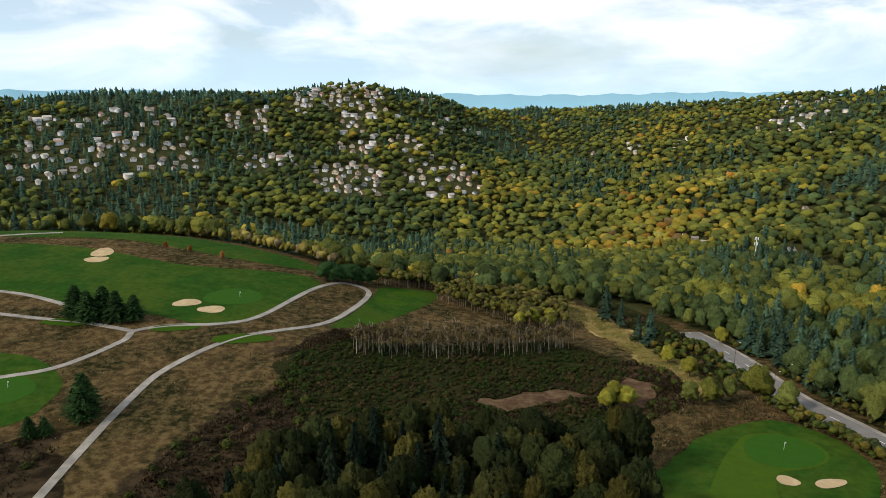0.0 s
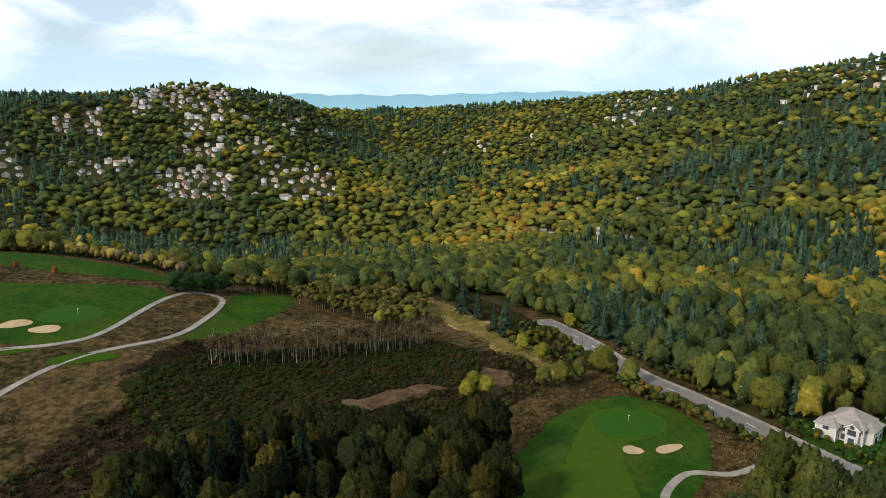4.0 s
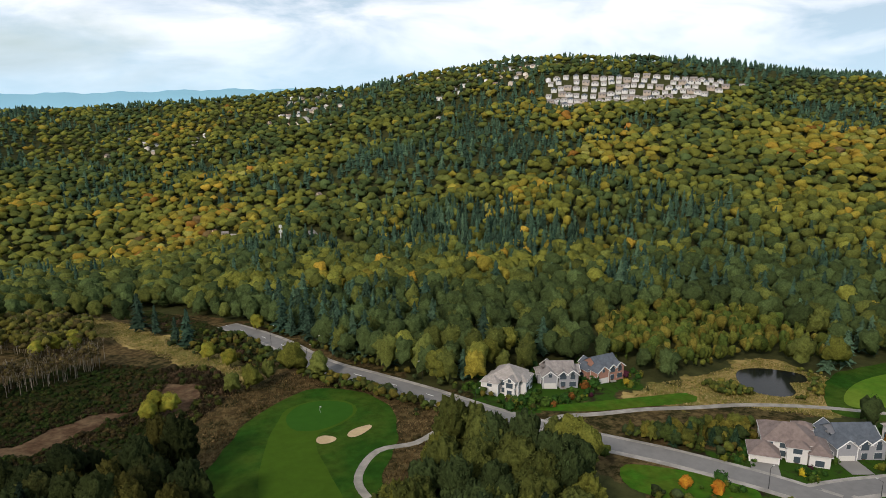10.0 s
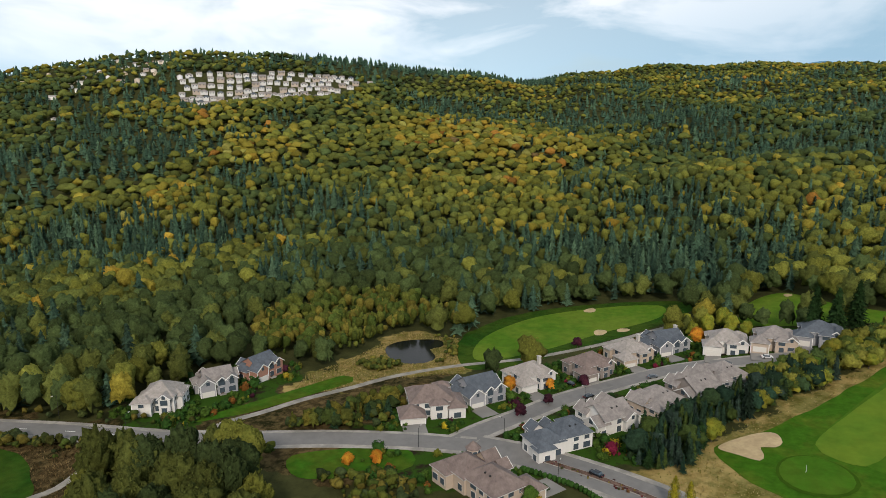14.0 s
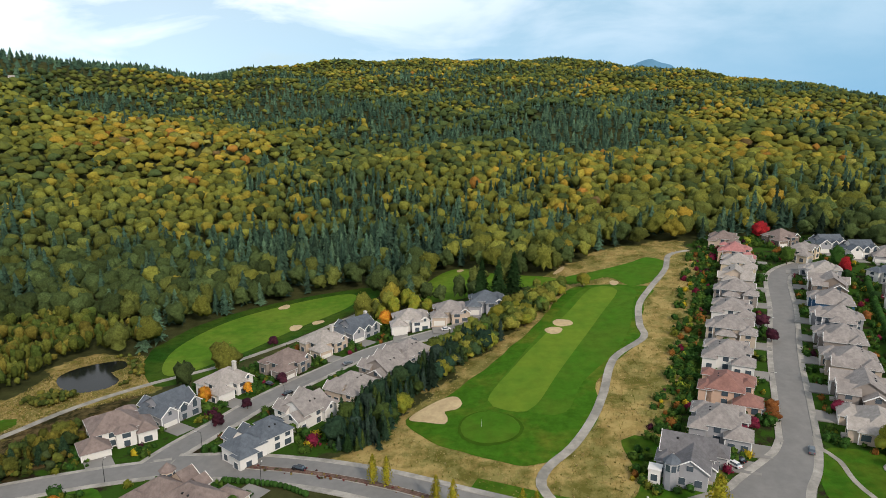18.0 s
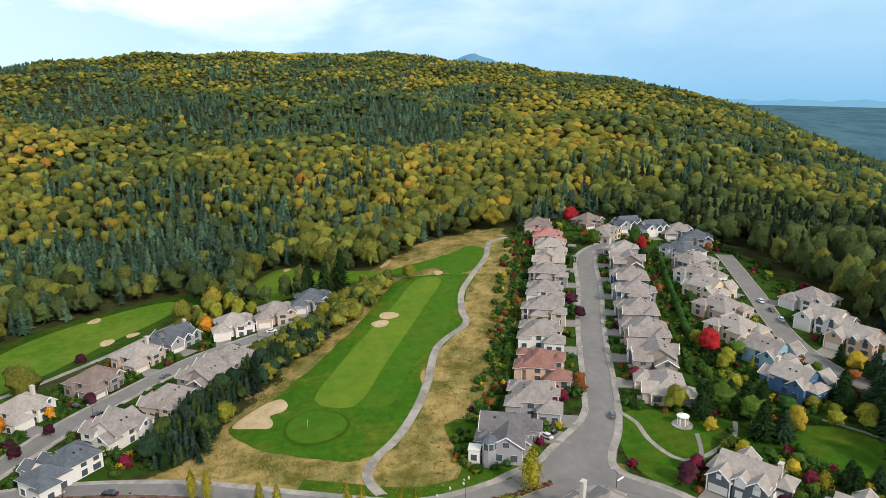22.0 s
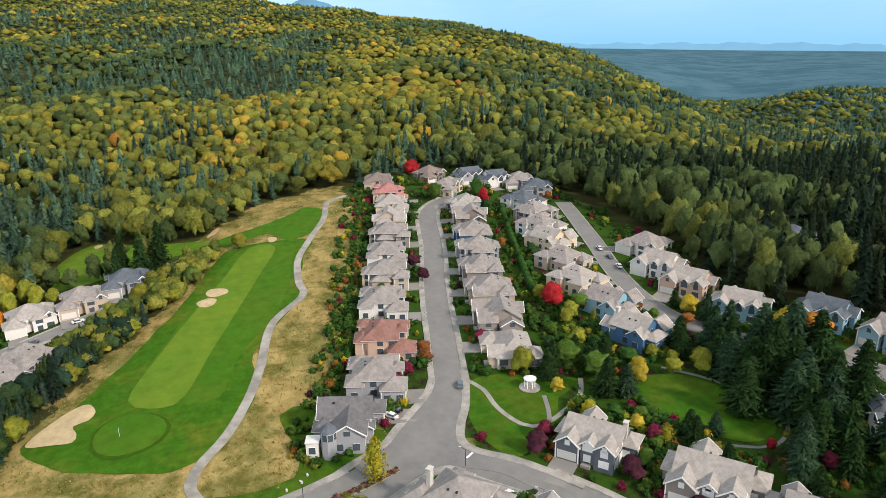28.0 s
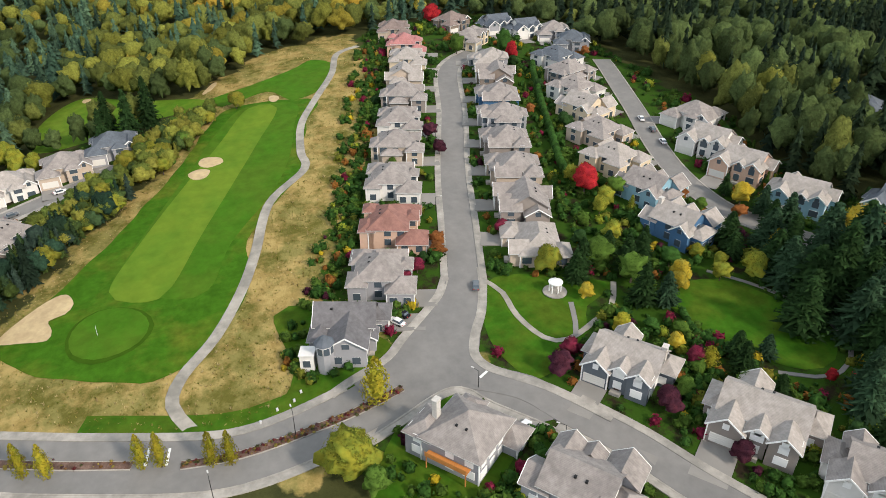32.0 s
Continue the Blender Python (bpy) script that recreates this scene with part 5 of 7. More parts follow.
# near-wood conifers and broadleaves, a few turning; cloud shade is put into these colours
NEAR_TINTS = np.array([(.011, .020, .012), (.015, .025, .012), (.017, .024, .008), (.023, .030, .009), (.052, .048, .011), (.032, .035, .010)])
# stands on the plan: x, y, radius, more conifers (+), more gold (+)
# dark stands also stand in for cloud shade, gold ones for sun patches
STANDS = [(597, 830, 150, .34, -.2), (640, 640, 80, .2, -.1), (400, 250, 80, .25, -.15), (690, 90, 190, .18, -.15), (1250, 240, 260, .22, -.12), (1120, -60, 170, .3, -.2), (1000, -190, 110, .3, -.1), (500, 10, 80, .22, -.1),
          (470, -330, 130, .05, -.0), (340, -380, 110, .3, -.2), (10, 1040, 110, -.3, .2), (200, 800, 90, -.3, .3), (700, 590, 70, -.4, .32), (933, 384, 160, -.3, .14), (640, 200, 120, -.4, .2), (724, 4, 90, -.3, .14),
          (760, -330, 110, -.35, .22), (1122, -584, 160, -.2, .15), (-491, 1130, 180, .3, -.1), (-118, 900, 120, .25, .05)]


def stuff_mesh(name, groups, material):
    """Joins copies of small meshes: groups of (proto, x, y, z, high, wide, turn, tint)."""
    vs, fs, ts, n = [], [], [], 0
    for (v, f), x, y, z, high, wide, turn, tint in groups:
        if not len(x):
            continue
        c, s = np.cos(turn)[:, None], np.sin(turn)[:, None]
        px, py, pz = v[:, 0][None], v[:, 1][None], v[:, 2][None]
        w, h = wide[:, None], high[:, None]
        co = np.stack([x[:, None] + w * (px * c - py * s), y[:, None] + w * (px * s + py * c), z[:, None] + h * pz], -1)
        vs.append(co.reshape(-1, 3))
        fs.append((f[None] + (np.arange(len(x)) * len(v))[:, None, None] + n).reshape(-1, 3))
        ts.append(np.repeat(tint, len(v), 0))
        n += len(x) * len(v)
    v, f, t = np.concatenate(vs), np.concatenate(fs), np.concatenate(ts)
    me = bpy.data.meshes.new(name)
    me.vertices.add(len(v))
    me.vertices.foreach_set("co", v.astype(np.float32).ravel())
    me.loops.add(f.size)
    me.loops.foreach_set("vertex_index", f.astype(np.int32).ravel())
    me.polygons.add(len(f))
    me.polygons.foreach_set("loop_start", np.arange(len(f), dtype=np.int32) * 3)
    at = me.attributes.new("tint", "FLOAT_COLOR", "POINT")
    at.data.foreach_set("color", np.column_stack([t, np.ones(len(t))]).astype(np.float32).ravel())
    me.update(calc_edges=True)
    me.materials.append(material)
    return me


def value_noise(x, y, scale, seed=0):
    """Smooth noise over the plan, about 0 to 1."""
    s = seed * 1.7
    a = np.sin(x / scale + 1.3 * np.sin(y / scale * .7 + s) + s) * np.sin(y / scale * 1.1 + 1.1 * np.sin(x / scale * .6 + 2 * s))
    b = np.sin(x / scale * 2.3 + y / scale * 1.7 + s) * np.sin(y / scale * 2.7 - x / scale * 1.3 + 3 * s)
    return np.clip(.5 + .38 * a + .2 * b, 0, 1)


def free_of_things(x, y):
    ok = np.ones(len(x), bool)
    for poly in OPEN:
        lo, hi = poly.min(0), poly.max(0)
        k = np.where(ok & (x > lo[0]) & (x < hi[0]) & (y > lo[1]) & (y < hi[1]))[0]
        ok[k[inside(x[k], y[k], poly)]] = False
    for line, half in LINES:
        lo, hi = line.min(0) - half, line.max(0) + half
        k = np.where(ok & (x > lo[0]) & (x < hi[0]) & (y > lo[1]) & (y < hi[1]))[0]
        if len(k):
            d = np.min(np.hypot(x[k][:, None] - line[None, :, 0], y[k][:, None] - line[None, :, 1]), 1)
            ok[k[d < half + 1.5]] = False
    h = np.array(HOUSES)
    k = np.where(ok & (np.hypot(x, y) < 450))[0]
    d = np.min(np.hypot(x[k][:, None] - h[None, :, 0], y[k][:, None] - h[None, :, 1]), 1)
    ok[k[d < 13]] = False
    return ok


FAR_TOWNS = []   # (x, y, radius) of clearings with houses on the hills


def far_house_kind(k, wall, roof, w, d, h):
    root = new("hill_house")
    bm, rise = roof_block(0, 0, w, d, h, ("hip", "x", "y")[k % 3])
    part("roof", bm, ROOFS[roof], root)
    part("wall", wall_block(0, 0, w, d, h, ("hip", "x", "y")[k % 3], -4, rise), WALLS[wall], root)
    for face, dist in ((0, d / 2),):
        for sx in (-1, 1):
            o = new("window", shared("hill_window", lambda: (boxes(((0, 0, 0), (2.4, .1, 1.8))), GLASS, False)))
            o.parent = root
            o.matrix_basis = pose(sx * w * .25, -dist - .03 if face == 0 else dist + .03, h - 1.8, 0, 0, face)
    tagged(root, f"small {wall} house with a {roof} roof on the wooded hill", "house", "houses on the far hills")
    return root


def far_towns():
    kinds = [far_house_kind(k, *v) for k, v in enumerate((("white", "grey", 15, 10, 5.5), ("white", "pale", 13, 11, 6), ("cream", "brown", 16, 10, 5), ("white", "slate", 12, 11, 6.5), ("beige", "grey", 15, 11, 5.5), ("cream", "red", 14, 10, 5)))]
    used, spots = set(), []
    town = np.random.default_rng(3)

    def scatter(a0, a1, r0, r1, n, gap=12.5):
        tries = 0
        while n and tries < 600:
            tries += 1
            a, r = radians(town.uniform(a0, a1)), town.uniform(r0, r1)
            x, y = r * math.sin(a), r * math.cos(a)
            if all((x - u) ** 2 + (y - v) ** 2 > gap**2 for u, v in spots):
                spots.append((x, y))
                n -= 1
    for block in ((-11.5, -4.6, 1300, 1405, 40), (-16.7, -15.7, 1255, 1305, 7), (-14.7, -13.8, 1235, 1320, 9), (-8.2, -5.6, 1155, 1290, 13), (-10.2, -5.2, 1005, 1110, 34), (-3.2, 2.9, 1040, 1185, 26), (-4.2, -2.2, 1200, 1220, 5), (-16, -11.5, 1110, 1160, 10),
                  (-31.8, -19.2, 1085, 1190, 40), (-30.6, -20.8, 1240, 1290, 10), (25.3, 28.2, 1420, 1490, 6), (25.2, 27.8, 1580, 1650, 7), (38, 44.5, 1330, 1465, 14)):
        scatter(*block)
    for az, r in ((15.3, 1425), (18.2, 1420), (18.8, 1432), (11.9, 1425), (13.5, 1570), (23.6, 1449), (25.1, 1396), (28.4, 1269), (36.9, 1197), (35.2, 1490), (19.1, 852), (19.9, 835), (20.6, 810), (27.3, 909)):
        spots.append((r * math.sin(radians(az)), r * math.cos(radians(az))))
    streets = len(spots)
    for row in range(6):
        for k in range(21):
            az, r = radians(45.1 + row * .15 + (11.2 + row * .55) * (k + .5 * (row % 2)) / 21 + .12 * math.sin(k * 7 + row)), 1192 + 24 * row + .35 * k * row + 7 * math.sin(k * .8)
            if (k * 5 + row * 3) % 11 == 0:
                continue
            spots.append((r * math.sin(az), r * math.cos(az)))
    for n, (x, y) in enumerate(spots):
        white = n >= streets
        k = (0, 1, 3, 1, 4)[n % 5] if white else int(town.integers(0, 6))
        m = pose(x, y, float(height(x, y)) + 0.3, 0, 0, -math.degrees(math.atan2(x, y)) + (town.uniform(-12, 12) if white else town.uniform(-60, 60)))
        m = m @ Matrix.Scale(1.06 if white else town.uniform(.62, .86), 4)
        if k in used:
            copy_thing(kinds[k], m)
        else:
            kinds[k].matrix_basis = m
            used.add(k)
        FAR_TOWNS.append((x, y, 13 if white else 8.5))
        # the slope below each house is kept clear of tall trees
        r = math.hypot(x, y)
        FAR_TOWNS.append((x * (r - 13) / r, y * (r - 14) / r, 12 if white else 8))


far_towns()


def hill_town():
    """Rows of small houses half lost among the trees of the far hill."""
    g = np.random.default_rng(12)
    x, y = [], []
    for a0, a1, r0, r1, n in ((-31.5, -19, 1080, 1200, 60), (-30, -20.5, 1235, 1300, 20), (-16, -11.5, 1105, 1165, 14), (-11.6, -4.4, 1290, 1415, 70), (-8.4, -5.4, 1150, 1290, 24), (-10.4, -5, 1000, 1115, 44), (-3.4, 3.1, 1035, 1190, 40), (-16.8, -13.6, 1230, 1320, 12), (24.5, 29, 1400, 1660, 16), (36, 46, 1310, 1500, 24), (10, 30, 1380, 1480, 10), (-4, 6, 1300, 1420, 10)):
        a, r = np.radians(g.uniform(a0, a1, n)), r0 + (r1 - r0) * np.round(g.random(n) * 4) / 4 + g.normal(0, 5, n)
        x.append(r * np.sin(a))
        y.append(r * np.cos(a))
    x, y = np.concatenate(x), np.concatenate(y)
    free = np.array([all((u - p) ** 2 + (v - q) ** 2 > 110 for p, q, _ in FAR_TOWNS) for u, v in zip(x, y)])
    x, y = x[free], y[free]
    box = np.array([(-.5, -.36, -.6), (.5, -.36, -.6), (.5, .36, -.6), (-.5, .36, -.6), (-.5, -.36, .42), (.5, -.36, .42), (.5, .36, .42), (-.5, .36, .42), (-.5, 0, .62), (.5, 0, .62)])
    walls = np.array([(0, 1, 5), (0, 5, 4), (1, 2, 6), (1, 6, 5), (2, 3, 7), (2, 7, 6), (3, 0, 4), (3, 4, 7), (5, 6, 9), (4, 8, 7)])
    top = np.array([(-.54, -.42, .39), (.54, -.42, .39), (.54, 0, .65), (-.54, 0, .65), (.54, .42, .39), (-.54, .42, .39)])
    slopes = np.array([(0, 1, 2), (0, 2, 3), (3, 2, 4), (3, 4, 5)])
    high, wide = g.uniform(7, 10, len(x)), g.uniform(8, 13, len(x))
    turn = -np.arctan2(x, y) + g.choice([0, 1.57], len(x)) + g.normal(0, .25, len(x))
    paint = np.array([(.85, .82, .76), (.80, .72, .62), (.82, .80, .80), (.62, .52, .42)])[g.integers(0, 4, len(x))]
    tiles = np.array([(.30, .27, .25), (.45, .41, .38), (.36, .24, .19), (.55, .51, .47)])[g.integers(0, 4, len(x))]
    z = height(x, y) + .3
    me = stuff_mesh("hill_town", [((box, walls), x, y, z, high, wide, turn, paint), ((top, slopes), x, y, z, high, wide, turn, tiles)], TOWN)
    tagged(part("hill_town", me, None), "rows of small pale houses among the trees of the far hill", "houses", kind="stuff")
    for u, v in zip(x, y):
        r = math.hypot(u, v)
        FAR_TOWNS.append((u, v, 7))
        FAR_TOWNS.append((u * (r - 10) / r, v * (r - 10) / r, 7))


TOWN = surface("far_house_paint", (.7, .7, .7), 0.8, 0.08, 0.4, tint=True)
hill_town()


def forest():
    near_g, mid_g, far_g = [], [], []
    for r0, r1, step in ((118, 262, 7.6), (262, 410, 7.8), (410, 570, 9.2), (570, 800, 9.4), (800, 1300, 12.0), (1300, 3100, 13.4)):
        az0, az1 = radians(-50), radians(166)
        r = []
        rad = r0
        xs, ys = [], []
        while rad < r1:
            n = int(rad * (az1 - az0) / step)
            a = az0 + (np.arange(n) + rng.uniform(-.45, .45, n)) * (az1 - az0) / n
            q = rad + rng.uniform(-.45, .45, n) * step
            xs.append(q * np.sin(a))
            ys.append(q * np.cos(a))
            rad += step * (1.0 if rad < 1400 else 1.5)
        x, y = np.concatenate(xs), np.concatenate(ys)
        az = np.degrees(np.arctan2(x, y))
        az = np.where(az < -100, az + 360, az)
        rr = np.hypot(x, y)
        # nothing grows unseen behind the crests
        keys = sorted(LAND)
        crest = np.interp(az, keys, [LAND[k][5] for k in keys])
        ok = (rr < crest + np.interp(az, [60, 80, 138, 146], [140, 260, 260, 900])) | (np.hypot(x - 960, y + 1250) < 400)
        # the plateau's near half holds woods only where the plan says so
        x, y, az, rr, crest = x[ok], y[ok], az[ok], rr[ok], crest[ok]
        ok = free_of_things(x, y)
        ok &= ~((az > 52.5) & (az < 80) & (rr < 262))
        ok &= ~((az > 34) & (az < 64) & (rr < 262) & (rr > np.interp(az, [34, 47, 62], [206, 194, 180])))
        if FAR_TOWNS:
            for tx, ty, tr in FAR_TOWNS:
                ok &= np.hypot(x - tx, y - ty) > tr
        x, y, az, rr = x[ok], y[ok], az[ok], rr[ok]
        z = height(x, y) - .3
        # dark conifers gather in stands, gold in drifts
        more, warm = np.zeros(len(x)), np.zeros(len(x))
        for sx, sy, sr, a, b in STANDS:
            w = np.exp(-((x - sx) ** 2 + (y - sy) ** 2) / (sr * sr))
            more, warm = more + a * w, warm + b * w
        stand = value_noise(x, y, 105, 1) * .66 + value_noise(x, y, 38, 2) * .34
        dark = np.interp(az, [-40, -22, -5, 15, 40, 60, 80, 100, 118, 130, 138, 145, 165], [.46, .44, .34, .30, .30, .33, .36, .38, .38, .38, .45, .54, .56])
        dark = dark + np.where((rr > crest[ok] * .93) & (az < 56), .22, 0) + np.where((rr > crest[ok] * .88) & (az > 56) & (az < 74), .7, 0) + more
        dark = dark + np.where((rr < 262) & (az < 62), -.2, 0) + np.where((rr > 380) & (rr < 560) & (az > 52) & (az < 104), .04, 0)
        con = (stand + rng.normal(0, .17, len(x))) > 1 - dark
        # regional shifts put brighter and duller light on slopes into the tint choice
        gold = np.clip(value_noise(x, y, 150, 4) * .5 + value_noise(x, y, 33, 5) * .25 + .09 + rng.normal(0, .16, len(x)) + warm - np.where((rr < 420) & (az < 62), .2, 0) - np.where((az > 116) & (rr < 620), .14, 0) + np.where((az > 64) & (az < 112) & (rr > 560), .05, 0), 0, .999)
        pick = np.searchsorted([.33, .52, .71, .87, .96, .982, .992], gold)
        tint = np.where(con[:, None], CON_TINTS[rng.integers(0, 4, len(x))], LEAF_TINTS[pick]) * rng.uniform(.72, 1.28, (len(x), 1))
        # conifers closing the view behind the last houses take the near wood's dark tints
        dark_con = con & (az > 118) & (rr < 620)
        tint = np.where(dark_con[:, None], NEAR_TINTS[:2][rng.integers(0, 2, len(x))] * rng.uniform(.9, 1.7, (len(x), 1)), tint)
        high = np.where(con, rng.uniform(11, 21, len(x)), rng.uniform(9, 16, len(x)))
        wide = np.where(con, high * rng.uniform(.85, 1.3, len(x)), high * rng.uniform(.7, 1.0, len(x)) + 2)
        # the wood below the flight is tall and narrow-crowned
        if r0 < 262:
            high = np.where(con, rng.uniform(15, 25, len(x)), rng.uniform(14, 23, len(x)) + np.where(az > 30, 3, 0))
            wide = np.where(con, high * rng.uniform(.8, 1.1, len(x)), high * rng.uniform(.55, .75, len(x)))
            # tints darkened in place of the cloud shade over this wood
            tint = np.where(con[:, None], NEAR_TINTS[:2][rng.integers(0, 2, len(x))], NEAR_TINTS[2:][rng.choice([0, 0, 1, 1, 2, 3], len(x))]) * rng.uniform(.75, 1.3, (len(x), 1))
            # olive maples and willows stand by the cart path
            maple = (az > 30) & ~con
            tint = np.where(maple[:, None], LEAF_TINTS[rng.choice([0, 0, 1, 1, 2], len(x))] * rng.uniform(.6, .95, (len(x), 1)), tint)
        if 262 <= r0 < 800:
            high, wide = high * 1.12, wide * np.where(con, 1.2, .92 if r0 < 410 else 1.08)
        tall = (az > 126) & (rr < 470)
        high = np.where(tall, high * 1.3, high)
        if r0 >= 800:
            high, wide = np.where(con, high * .88, high), wide * np.where(con, 1.45, 1.5) * (1.15 if r0 > 1000 else 1)
        turn = rng.uniform(0, 6.3, len(x))
        protos = {118: (FINE_LEAF, FINE_CON), 262: (NEAR_LEAF, NEAR_CON), 410: (MID_LEAF, MID_CON), 570: (BUSH_LEAF, MID_CON), 800: (FAR_LEAF, FAR_CON), 1300: (LOW_LEAF, LOW_CON)}[r0]
        groups = []
        which = rng.integers(0, 4, len(x))
        for k in range(4):
            for c in (False, True):
                s = (which == k) & (con == c)
                groups.append((protos[int(c)][k], x[s], y[s], z[s], high[s], wide[s], turn[s], tint[s]))
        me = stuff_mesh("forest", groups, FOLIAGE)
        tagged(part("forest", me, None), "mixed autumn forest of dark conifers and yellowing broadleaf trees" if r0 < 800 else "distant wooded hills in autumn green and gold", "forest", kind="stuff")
        print("forest", r0, len(x), len(me.polygons))


forest()

# ---- single trees, shrubs and hedges ----
def leaf(name, base, other=None):
    return surface(name, base, 0.9, 0.25, 0.8, by_object=0.22, by_island=0.4, translucent=0.15, spec=0.06, other=other, other_scale=0.5)


LEAVES = {
    "green": leaf("green_leaves", (0.055, 0.10, 0.016)), "olive": leaf("olive_leaves", (0.12, 0.13, 0.018), (0.17, 0.15, 0.02)), "yellow": leaf("yellow_leaves", (0.31, 0.22, 0.018), (0.25, 0.21, 0.03)),
    "orange": leaf("orange_leaves", (0.36, 0.12, 0.015), (0.40, 0.20, 0.02)), "red": leaf("red_leaves", (0.32, 0.020, 0.022), (0.22, 0.015, 0.02)), "purple": leaf("purple_leaves", (0.034, 0.012, 0.020), (0.055, 0.016, 0.024)),
    "maroon": leaf("crimson_leaves", (0.14, 0.015, 0.035), (0.10, 0.02, 0.03)), "lime": leaf("yellow_green_leaves", (0.14, 0.165, 0.022), (0.19, 0.18, 0.02)), "fir": leaf("fir_needles", (0.020, 0.046, 0.013)),
    "spruce": leaf("blue_spruce_needles", (0.030, 0.062, 0.030)), "hedge": leaf("hedge_leaves", (0.030, 0.075, 0.014)), "rust": leaf("rust_leaves", (0.17, 0.065, 0.02)), "amber": leaf("amber_leaves", (0.19, 0.19, 0.018), (0.27, 0.22, 0.02)), "straw": leaf("straw_twigs", (0.26, 0.19, 0.09)),
}


def raw_mesh(name, vf, material, smooth=False):
    v, f = vf
    me = bpy.data.meshes.new(name)
    me.vertices.add(len(v))
    me.vertices.foreach_set("co", v.astype(np.float32).ravel())
    me.loops.add(f.size)
    me.loops.foreach_set("vertex_index", f.astype(np.int32).ravel())
    me.polygons.add(len(f))
    me.polygons.foreach_set("loop_start", np.arange(len(f), dtype=np.int32) * 3)
    me.update(calc_edges=True)
    me.materials.append(material)
    return me


def limb(a, b, r0, r1, sides=6):
    a, b = np.array(a, float), np.array(b, float)
    d = (b - a) / np.linalg.norm(b - a)
    u = np.cross(d, (.3, .9, .1))
    u /= np.linalg.norm(u)
    w = np.cross(d, u)
    t = np.arange(sides) * 2 * np.pi / sides
    ring = np.cos(t)[:, None] * u + np.sin(t)[:, None] * w
    v = np.vstack([a + ring * r0, b + ring * r1])
    f = []
    for i in range(sides):
        j = (i + 1) % sides
        f += [(i, j, sides + j), (i, sides + j, sides + i)]
    return v, np.array(f)


def trunk_mesh(kind, seed):
    """A tapered trunk with limbs, for a tree 1 m high."""
    r = np.random.default_rng(seed)
    top = .95 if kind == "fir" else .62
    parts = [limb((0, 0, -.04), (0, 0, top), .028 if kind != "bare" else .012, .006, 7)]
    if kind != "fir":
        for k in range(6 if kind == "leaf" else 9):
            a, z = r.uniform(0, 6.3), r.uniform(.25, .55) if kind == "leaf" else r.uniform(.45, .9)
            q = r.uniform(.12, .24) if kind == "leaf" else r.uniform(.04, .1)
            parts.append(limb((0, 0, z), (q * math.cos(a), q * math.sin(a), z + r.uniform(.12, .22)), .011 if kind == "leaf" else .005, .003, 4))
    return merge(*parts)


def column_crown(seed, n=760):
    r = np.random.default_rng(seed)

    def shape(g, d):
        z = g.uniform(.1, 1, len(d))
        rad = .26 * (1 - z) ** .62 * np.clip(z * 2.6, 0, 1) ** .5 * g.uniform(.72, 1.08, len(d))
        return np.stack([rad * d[:, 0] * 1.3, rad * d[:, 1] * 1.3, z], 1)
    v, f = blob(1, seed)
    return merge((v * [.11, .11, .36] + [0, 0, .45], f), clumps(n, .017, seed, shape))


def shrub_ball(seed, n=56):
    def shape(g, d):
        return np.stack([d[:, 0] * .46, d[:, 1] * .46, np.abs(d[:, 2]) * .8 + .08], 1) * g.uniform(.85, 1.1, (len(d), 1))
    v, f = blob(0, seed)
    return merge((v * [.4, .4, .58] + [0, 0, .3], f), clumps(n, .055 if n > 50 else .1, seed, shape))


SHAPES = {"leaf": [broadleaf(760, .0135, 151 + k, 3, 18) for k in range(4)], "fir": [conifer(20, 18, 191 + k, 420, .014) for k in range(4)],
          "column": [column_crown(211 + k) for k in range(3)], "ball": [shrub_ball(221 + k) for k in range(4)], "thin": [clumps(34, .03, 231 + k, lambda g, d: d * [.1, .1, .22] + [0, 0, .74]) for k in range(3)]}
TREE_MESHES = {}
TREE_LABELS = {"leaf": "{} broadleaf tree with a rounded crown", "fir": "dark pointed conifer with drooping tiers", "column": "slender columnar tree with {} leaves", "thin": "bare pale-trunked alder with sparse leaves"}
tree_rng = np.random.default_rng(21)


def tree(x, y, high, colour="green", shape="leaf", wide=1.0, group="", name="tree"):
    k = int(tree_rng.integers(0, len(SHAPES[shape])))
    if (shape, k, colour) not in TREE_MESHES:
        TREE_MESHES[shape, k, colour] = raw_mesh("crown", SHAPES[shape][k], LEAVES[colour])
    kind = {"fir": "fir", "thin": "bare"}.get(shape, "leaf")
    if ("trunk", kind, k) not in TREE_MESHES:
        TREE_MESHES["trunk", kind, k] = raw_mesh("trunk", trunk_mesh(kind, k + 5), PALE_BARK if kind == "bare" else BARK)
    root = new(name)
    root.matrix_basis = pose(x, y, float(height(x, y)) + .02, 0, 0, tree_rng.uniform(0, 360)) @ Matrix.Diagonal((high * wide, high * wide, high, 1))
    for pname, key in (("trunk", ("trunk", kind, k)), ("crown", (shape, k, colour))):
        o = new(pname, TREE_MESHES[key])
        o.parent = root
    word = {"fir": "dark green", "olive": "olive-yellow", "lime": "yellow-green"}.get(colour, colour)
    tagged(root, TREE_LABELS[shape].format(word), "tree", group)
    return root


